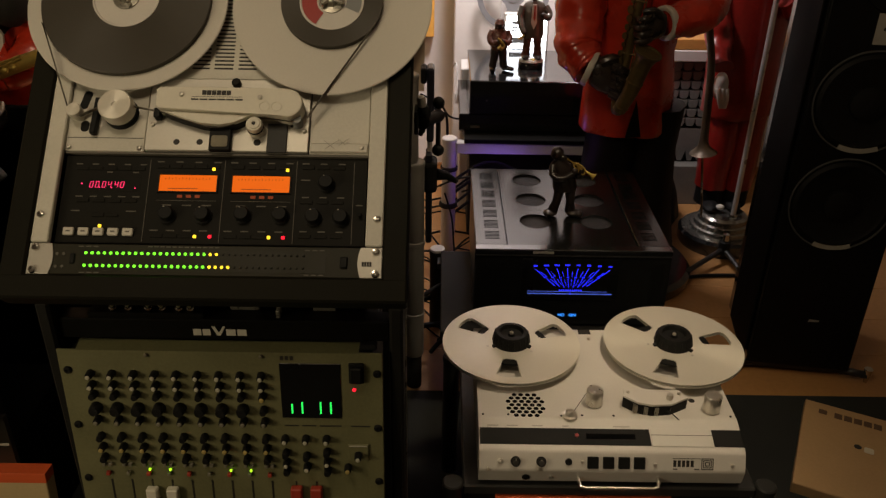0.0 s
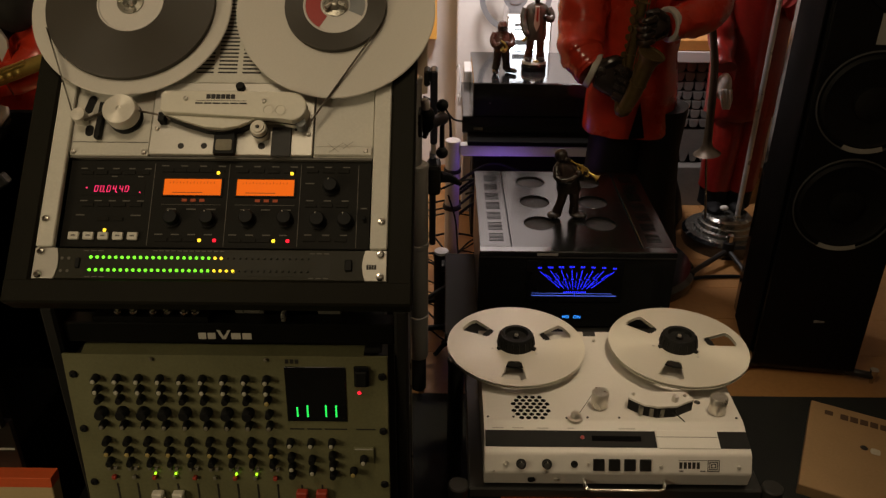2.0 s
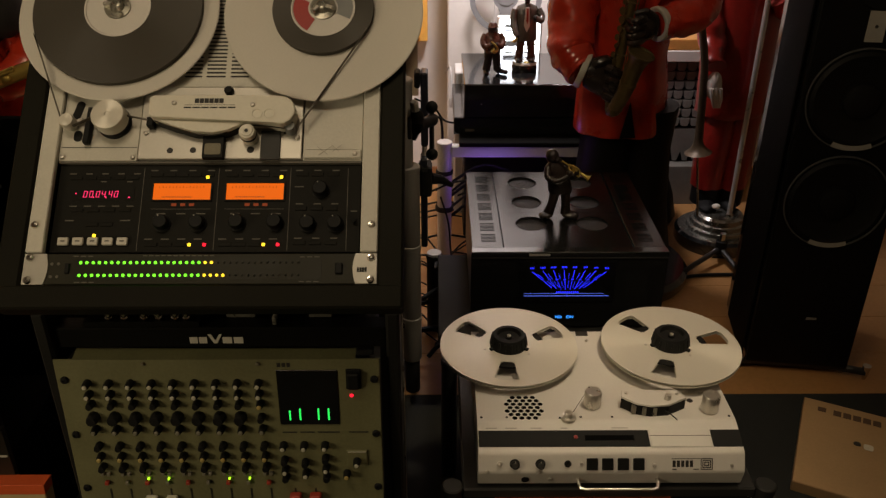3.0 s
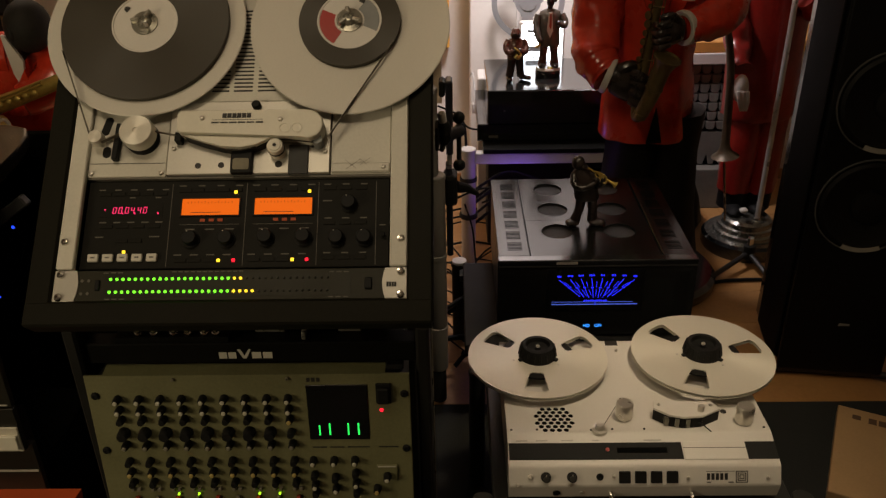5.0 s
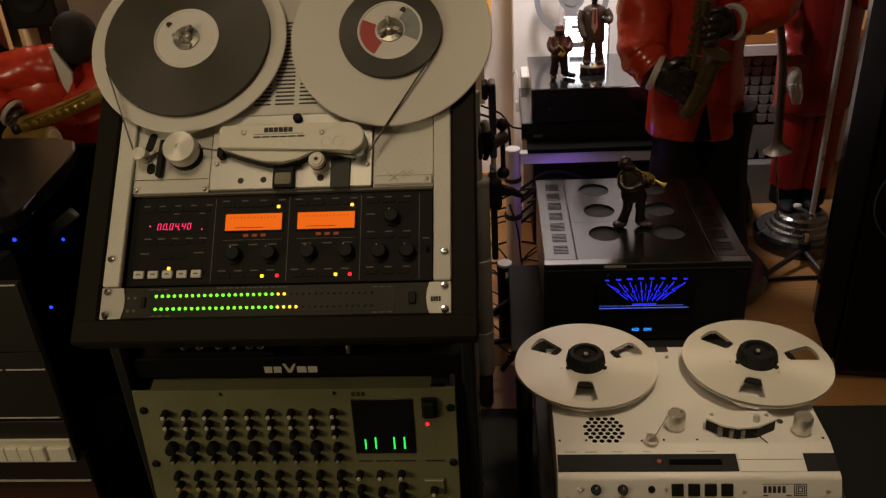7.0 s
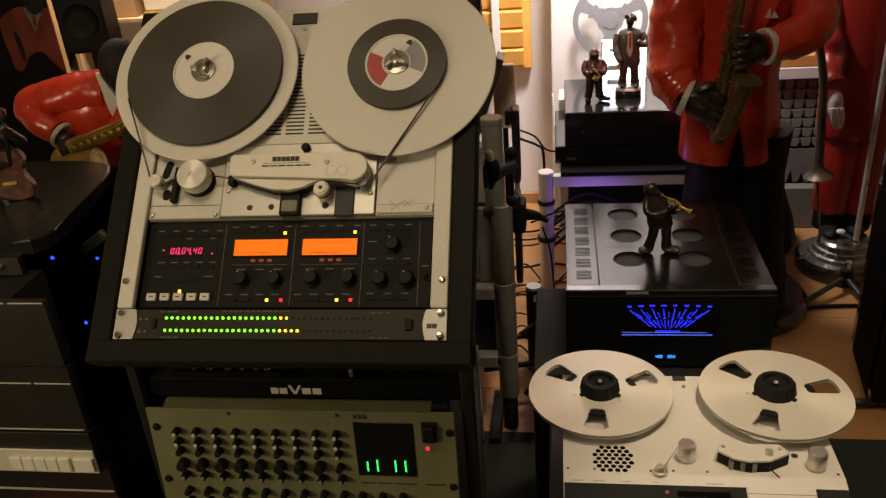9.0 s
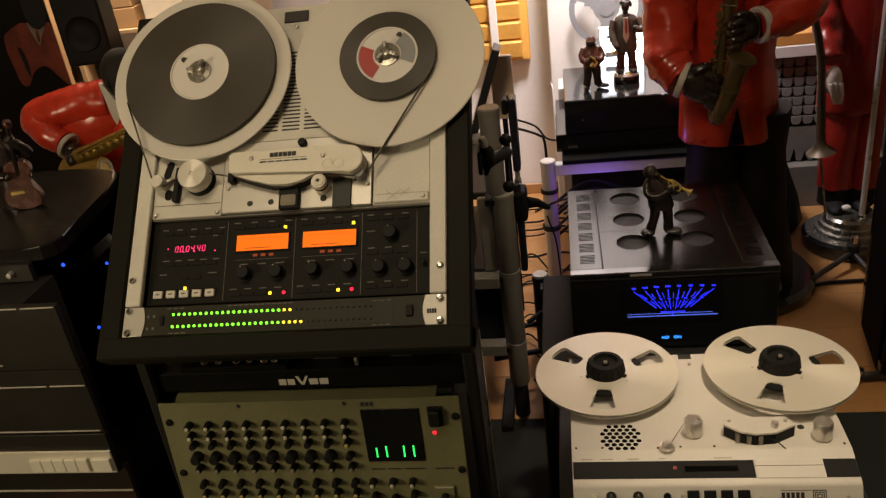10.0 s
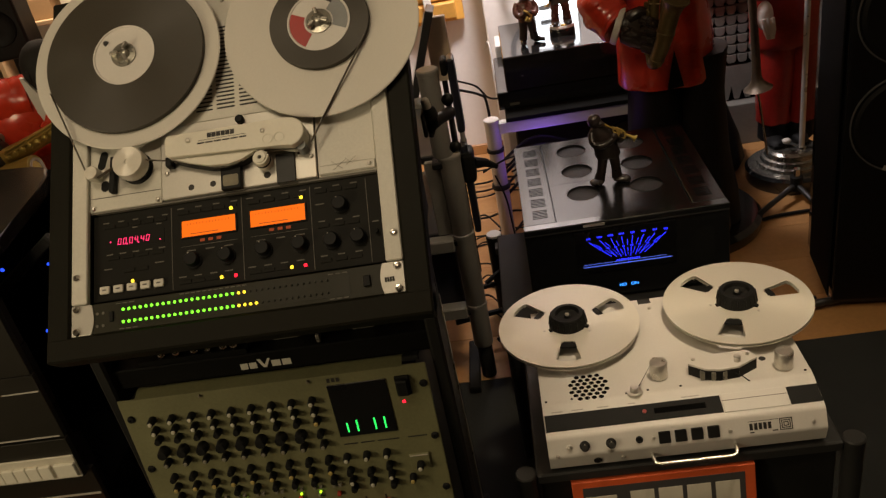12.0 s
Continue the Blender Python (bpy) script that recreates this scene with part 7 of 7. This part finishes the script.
    for p in ((0.038, 0.029, -0.053), (0.038, 0.043, 0.026)):
        part("ball", blob(bm_(), p, (0.0105, 0.0105, 0.0105), 0, 18), KNOBB, kb)


BLUEBLK = mat("blue_black_board", (0.012, 0.013, 0.022), 0.45, 0, 0.2, (12, 150), 0.05)
tower()


# ---- stacked units beside the rack ----
def deck_unit(z0, z1, y, label, silver=False, lines=(), w=0.242):
    un = thing("hifi_unit", label, "hi-fi unit", T(-0.686, y + 0.16, z0), group="stacked units")
    h = z1 - z0
    part("case", box(bm_(), (-0.225, -0.15, 0.001), (w - 0.067, -0.05, h - 0.0005)), BLACKM, un)
    fp = part("front_panel", box(bm_(), (-0.242, -0.162, 0.001), (w, -0.15, h - 0.0005), 0.0006), HIFIF, un)
    for z, x0, x1 in lines:
        part("trim_line", box(bm_(), (x0, -0.1636, z), (x1, -0.1622, z + 0.002)), PRINTW, fp)
    if silver:
        sp = part("silver_strip", box(bm_(), (-0.2415, -0.1665, 0.004), (0.2415, -0.1622, 0.056), 0.001), SILVERF, un, "pale metal strip with keys")
        for k in range(5):
            part("key", box(bm_(), (0.075 + k * 0.0238, -0.173, 0.012), (0.0975 + k * 0.0238, -0.166, 0.041), 0.001, Matrix.Translation((0, 0, 0)) @ pose(0, 0, 0, 0)), CREAM, sp, "cream piano key")
        part("key", box(bm_(), (0.2, -0.173, 0.012), (0.2385, -0.166, 0.041), 0.001), CREAM, sp)
    return un


HIFIF = mat("brown_black_fascia", (0.014, 0.012, 0.0078), 0.42, 0, 0.15, (10, 200), 0.05)
SILVERF = mat("champagne_aluminium", (0.60, 0.565, 0.47), 0.4, 0.15, 0.06, (10, 260), 0.04)
u = deck_unit(0.803, 0.838, 0.205, "slim black hi-fi unit with a small knob", w=0.153)
part("knob", lathe(bm_(), [(0, 0), (0.006, 0), (0.005, 0.01), (0, 0.011)], pose(0.115, -0.162, 0.018, 90), 16), STEEL, u)
deck_unit(0.672, 0.802, 0.118, "tall black hi-fi unit with a pale trim line", lines=((0.126, -0.24, 0.17), (0.126, 0.178, 0.239), (0.012, -0.24, 0.1)))
deck_unit(0.530, 0.670, 0.12, "black hi-fi unit with a thin trim line", lines=((0.105, -0.24, 0.165), (0.105, 0.172, 0.239), (0.004, -0.24, 0.235)))
deck_unit(0.435, 0.528, 0.118, "black cassette deck with a pale key strip", silver=True)
deck_unit(0.30, 0.433, 0.14, "black hi-fi unit below the cassette deck", lines=((0.07, -0.24, 0.239), (0.0722, -0.24, 0.239)))


def lacquer_top():
    tp = thing("lacquered_cabinet", "gloss black lacquered cabinet with a curved top edge", "cabinet", T(-1.0, 0.5, 0))
    pts = [(-1.75, 0.212), (-0.545, 0.212), (-0.51, 0.218), (-0.492, 0.235), (-0.488, 0.26), (-0.494, 0.32), (-0.508, 0.45), (-0.524, 0.53), (-0.545, 0.575), (-0.59, 0.596), (-0.66, 0.602), (-1.75, 0.62)]
    pts = [(x + 1.0, y - 0.5) for x, y in pts]
    part("top", prism(bm_(), pts, 0.8385, 0.866, bev=0.004), LACQ, tp, "gloss black top with a rounded edge")
    # Body and plinth carry the gap's deep shade in their near-black colour
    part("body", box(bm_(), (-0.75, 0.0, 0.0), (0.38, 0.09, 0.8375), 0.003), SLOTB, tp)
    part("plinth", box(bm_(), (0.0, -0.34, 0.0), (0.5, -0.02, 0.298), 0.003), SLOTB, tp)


# Unseen board, added to hide the lit wall and floor behind the gap
solid("gap_blocker", box(bm_(), (-0.72, 0.64, 0.0), (-0.20, 0.66, 0.83), 0.002), SLOTB, "black board, added behind the rack to keep the gap dark", "board")
solid("slanted_strut", box(bm_(), (-0.1, -0.01, -0.011), (0.1, 0.01, 0.011), 0.003), SHELFG, "dark grey slanted strut beside the stacked units", "strut", m=pose(-0.545, 0.36, 0.75, 0, -34, 0))
LACQ = mat("black_piano_lacquer", (0.011, 0.0100, 0.0086), 0.24, 0, 0.2, (5, 90), 0.03, spec=0.32)
lacquer_top()


def left_background():
    for x, y, z, r in ((-0.674, 0.48, 0.694, 0.0045), (-0.572, 0.48, 0.692, 0.0035), (-0.644, 0.48, 0.532, 0.004)):
        solid("blue_led", lathe(bm_(), [(0, 0.004), (r * 0.7, 0.003), (r, 0), (0, 0)], pose(x, y, z, 90), 12), BLUEDOT, "small glowing blue indicator lamp", "lamp", group="blue lamps")
    pc = thing("wall_picture", "tall dark panel picture with plain red and white shapes", "picture", pose(-1.72, 1.95, 0.55))
    part("frame", box(bm_(), (-0.32, -0.012, -0.54), (0.262, 0.012, 0.95), 0.004), NAMEBAR, pc)
    F = pose(0, 0, 0, 90)
    def patch(name, ctrl, z, m):
        ring = curve_pts([Vector((x, y, 0)) for x, y in ctrl] + [Vector((*ctrl[0], 0))], 5)[:-1]
        part(name, prism(bm_(), [(p.x, p.y) for p in ring], 0.0122 + z, 0.0128 + z, F), m, pc)
    patch("red_shape", [(0.046, 0.325), (0.056, 0.385), (0.095, 0.412), (0.150, 0.430), (0.205, 0.405), (0.240, 0.420), (0.260, 0.410), (0.261, 0.30), (0.260, 0.185), (0.225, 0.215), (0.185, 0.262), (0.130, 0.245), (0.090, 0.195), (0.060, 0.205), (0.052, 0.27)], 0.0, REDPIC)
    patch("dark_shape", [(0.094, 0.345), (0.112, 0.33), (0.118, 0.27), (0.108, 0.225), (0.098, 0.28)], 0.0009, BLKCLOTH)
    patch("white_shape", [(0.163, 0.428), (0.176, 0.375), (0.188, 0.342), (0.207, 0.372), (0.232, 0.412), (0.20, 0.43)], 0.0009, PRINTDIM)
    patch("red_shape", [(0.190, 0.395), (0.199, 0.398), (0.202, 0.374), (0.192, 0.350), (0.186, 0.370)], 0.0018, REDPIC)
    patch("dark_shape", [(0.168, 0.45), (0.180, 0.415), (0.206, 0.400), (0.240, 0.418), (0.256, 0.46), (0.252, 0.52), (0.212, 0.548), (0.172, 0.51)], 0.0027, BLKCLOTH)
    part("frame_edge", box(bm_(), (0.2622, -0.0125, -0.54), (0.2652, 0.0125, 0.95)), CARD, pc)
    sp = thing("monitor_speaker", "black monitor loudspeaker on a slim pole", "loudspeaker", pose(-1.232, 1.61, 0, 0, 0, 12))
    part("cabinet", box(bm_(), (0.0, 0.0, 0.867), (0.152, 0.15, 1.24), 0.008, seg=2), SPKB, sp)
    part("woofer", lathe(bm_(), [(0.058, 0.0), (0.056, 0.005), (0.050, 0.003), (0.02, -0.001), (0, 0.006)], pose(0.076, -0.0005, 0.97, 90), 36), SPKB, sp)
    part("pole", cyl(bm_(), (0.076, 0.075, 0.02), (0, 0, 1), 0.018, 0.847, 14), BLACKM, sp)
    part("base", cyl(bm_(), (0.076, 0.075, 0), (0, 0, 1), 0.13, 0.02, 28), BLACKM, sp)
    br = thing("shelf_unit", "tan wooden shelf unit against the back wall", "shelf", T(-1.15, 2.1, 0))
    for x in (-0.46, -0.28, 0.42):
        part("upright", box(bm_(), (x, -0.12, 0), (x + 0.02, 0.16, 1.5), 0.002), TANWOOD, br)
    for z in (0.30, 0.60, 0.893, 1.20):
        part("board", box(bm_(), (-0.439, -0.119, z), (0.419, 0.16, z + 0.016), 0.002), TANWOOD, br)
    for x0, x1, z, h in ((-1.275, -1.155, 0.9092, 0.075), (-1.268, -1.158, 0.9845, 0.11), (-1.565, -1.44, 0.6162, 0.055), (-1.56, -1.435, 0.6714, 0.05)):
        solid("storage_box", box(bm_(), (x0, 2.0, z), (x1, 2.2, z + h), 0.004, seg=2), CARD, "plain tan storage box stacked on the shelf", "box", group="boxes on the shelf")
    gb = thing("gilt_casket", "cream box with a gilt lower rim on the shelf", "box", pose(-1.06, 2.07, 0.9092, 0, 0, 8))
    part("body", box(bm_(), (-0.072, -0.05, 0.016), (0.085, 0.1, 0.16), 0.006, seg=2), CREAM, gb)
    part("rim", box(bm_(), (-0.078, -0.056, 0.0), (0.091, 0.106, 0.0155), 0.004, seg=2), BRASS, gb, "gilt rim")


TANWOOD = mat("tan_wood", (0.46, 0.33, 0.19), 0.5, 0, 0.15, (4, 60), 0.06)
REDPIC = mat("dull_red_paint", (0.085, 0.015, 0.007), 0.4, 0, 0.65, (9, 30), 0.05)
left_background()


# ---- cables, lamps and strip ----
CABLE = mat("black_cable", (0.006, 0.006, 0.006), 0.6, 0, 0.2, (30, 200), 0.03, spec=0.2)


def cable(pts, r=0.0035, label="black cable lying on the wooden floor", m=None):
    solid("cable", tube(bm_(), curve_pts(pts, 7), r, 8), m or CABLE, label, "cable", group="floor cables")


rng = random.Random(11)
for k in range(9):
    y0 = 1.05 + 0.07 * k
    cable([(0.20 + 0.02 * rng.random(), y0 + 0.05 * rng.random(), 0.006), (0.27, y0 - 0.03 + 0.08 * rng.random(), 0.006 + 0.02 * (k % 3)), (0.35, y0 - 0.08 + 0.1 * rng.random(), 0.006), (0.42 + 0.06 * rng.random(), y0 + 0.1 * rng.random(), 0.02), (0.55, y0 + 0.12, 0.03)], 0.0022 + 0.0012 * rng.random())
for k in range(5):
    x = 0.40 + 0.09 * k
    cable([(x - 0.1, 1.42, 0.30 + 0.02 * rng.random()), (x, 1.40 + 0.03 * rng.random(), 0.365 - 0.02 * rng.random()), (x + 0.12, 1.38, 0.355), (x + 0.22, 1.36, 0.30), (x + 0.25, 1.3, 0.2)], 0.0035, "black cable bunched behind the amplifier")
cable([(0.24, 1.6, 0.54), (0.286, 1.6, 0.523), (0.322, 1.6, 0.506), (0.339, 1.6, 0.483), (0.343, 1.6, 0.36), (0.345, 1.58, 0.2)], 0.0045, "black cable hanging beside the stand post")
cable([(0.25, 1.62, 0.56), (0.313, 1.62, 0.53), (0.348, 1.62, 0.485), (0.40, 1.63, 0.47)], 0.0035, "black cable hanging beside the stand post")
for y, r in ((1.98, 0.0042), (1.91, 0.004), (1.86, 0.003), (1.69, 0.0042), (1.56, 0.0028), (2.1, 0.0035)):
    cable([(0.1, y + 0.02, 0.008), (0.20, y, 0.012), (0.277, y - 0.015, 0.018), (0.33, y + 0.012, 0.015), (0.40, y + 0.02, 0.008), (0.55, y - 0.05, 0.008)], r)
for y in (1.09, 0.945):
    cable([(0.18, y - 0.02, 0.1), (0.26, y, 0.1), (0.32, y + 0.012, 0.1), (0.42, y, 0.11)], 0.008, "thick black cable between the stands")
solid("floor_bar", box(bm_(), (0.205, 0.72, 0.0095), (0.235, 0.93, 0.03), 0.003), KNOBB, "short black bar lying on the floor", "bar")
for k in range(5):
    y, z = 1.52 + 0.05 * rng.random(), 0.22 + 0.03 * k
    cable([(0.36, y, z - 0.05), (0.48, y + 0.03 * rng.random(), z + 0.02), (0.62 + 0.08 * rng.random(), y, z - 0.02), (0.8, y + 0.03, z + 0.015), (0.95, y, z - 0.06)], 0.004 + 0.002 * rng.random(), "black cable bunched under the player stand")
cable([(0.335, 1.46, 0.28), (0.36, 1.43, 0.2), (0.372, 1.38, 0.09), (0.40, 1.28, 0.02), (0.46, 1.2, 0.01)], 0.003, "black cable hanging from the stand post")
cable([(0.32, 0.85, 0.12), (0.36, 0.87, 0.10), (0.45, 0.9, 0.1)], 0.006, "black cable between the stands")
cable([(0.30, 0.75, 0.15), (0.34, 0.78, 0.17), (0.45, 0.8, 0.17)], 0.006, "black cable between the stands")
cable([(0.28, 0.95, 0.2), (0.34, 0.98, 0.22), (0.45, 1.0, 0.22)], 0.007, "black cable between the stands")
cable([(0.98, 1.2, 0.01), (1.12, 1.38, 0.008), (1.28, 1.42, 0.008), (1.5, 1.4, 0.008)], 0.006, "black cable lying on the wooden floor")
cable([(0.355, 1.95, 0.55), (0.37, 1.85, 0.60), (0.375, 1.8, 0.54), (0.372, 1.78, 0.49)], 0.0025, "pale cable by the player", TUBEW)


def light_strip():
    solid("light_strip", box(bm_(), (0.43, 1.43, 0.345), (0.57, 1.438, 0.353)), PURPLE, "violet glowing light strip behind the amplifier", "light strip")


light_strip()


# Unseen fixtures with invented shapes, one added to carry each lamp
def lamp_fixture(lamp, name, label, r, cord):
    fx = thing(name, label, "lamp", Matrix.Translation(lamp.location))
    turn = lamp.matrix_world.to_3x3().to_4x4()
    part("shade", lathe(bm_(), [(r * 0.94, -0.002), (r, 0.0), (r, r * 0.4), (r * 0.3, r * 0.75), (0, r * 0.75)], turn @ T(0, 0, 0.004), 40), WHITE_LACQ, fx)
    if cord:
        part("cord", tube(bm_(), [turn @ Vector((0, 0, r * 0.7)), (0, 0, r * 1.1), (0, 0, 2.6 - lamp.location.z)], 0.006, 10), STEEL, fx)
    elif lamp.location.y < 0:
        part("pole", tube(bm_(), [turn @ Vector((0, 0, r * 0.7)), (-0.12, -0.12, -0.05), (-0.12, -0.12, -lamp.location.z + 0.02)], 0.012, 12), STEEL, fx)
        part("base", cyl(bm_(), (-0.12, -0.12, -lamp.location.z + 0.0095), (0, 0, 1), 0.15, 0.02, 32), STEEL, fx)
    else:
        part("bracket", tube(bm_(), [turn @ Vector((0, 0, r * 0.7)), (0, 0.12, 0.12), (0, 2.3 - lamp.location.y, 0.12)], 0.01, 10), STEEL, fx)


lamp_fixture(CEILING_LAMP, "pendant_lamp", "small pendant lamp with a tilted warm glowing shade", 0.235, True)
lamp_fixture(FLOOR_LAMP, "floor_lamp", "white floor lamp on a steel pole standing on the carpet", 0.32, False)
lamp_fixture(SPOT_FILL, "added_spot_lamp", "unseen ceiling spot lamp, added to brighten the portable recorder", 0.11, True)
lamp_fixture(WALL_FILL, "added_wall_lamp", "unseen white wall lamp, added to brighten the back wall", 0.135, False)
lamp_fixture(SIDE_FILL, "added_wall_lamp", "unseen white wall lamp, added to brighten the back wall", 0.135, False)
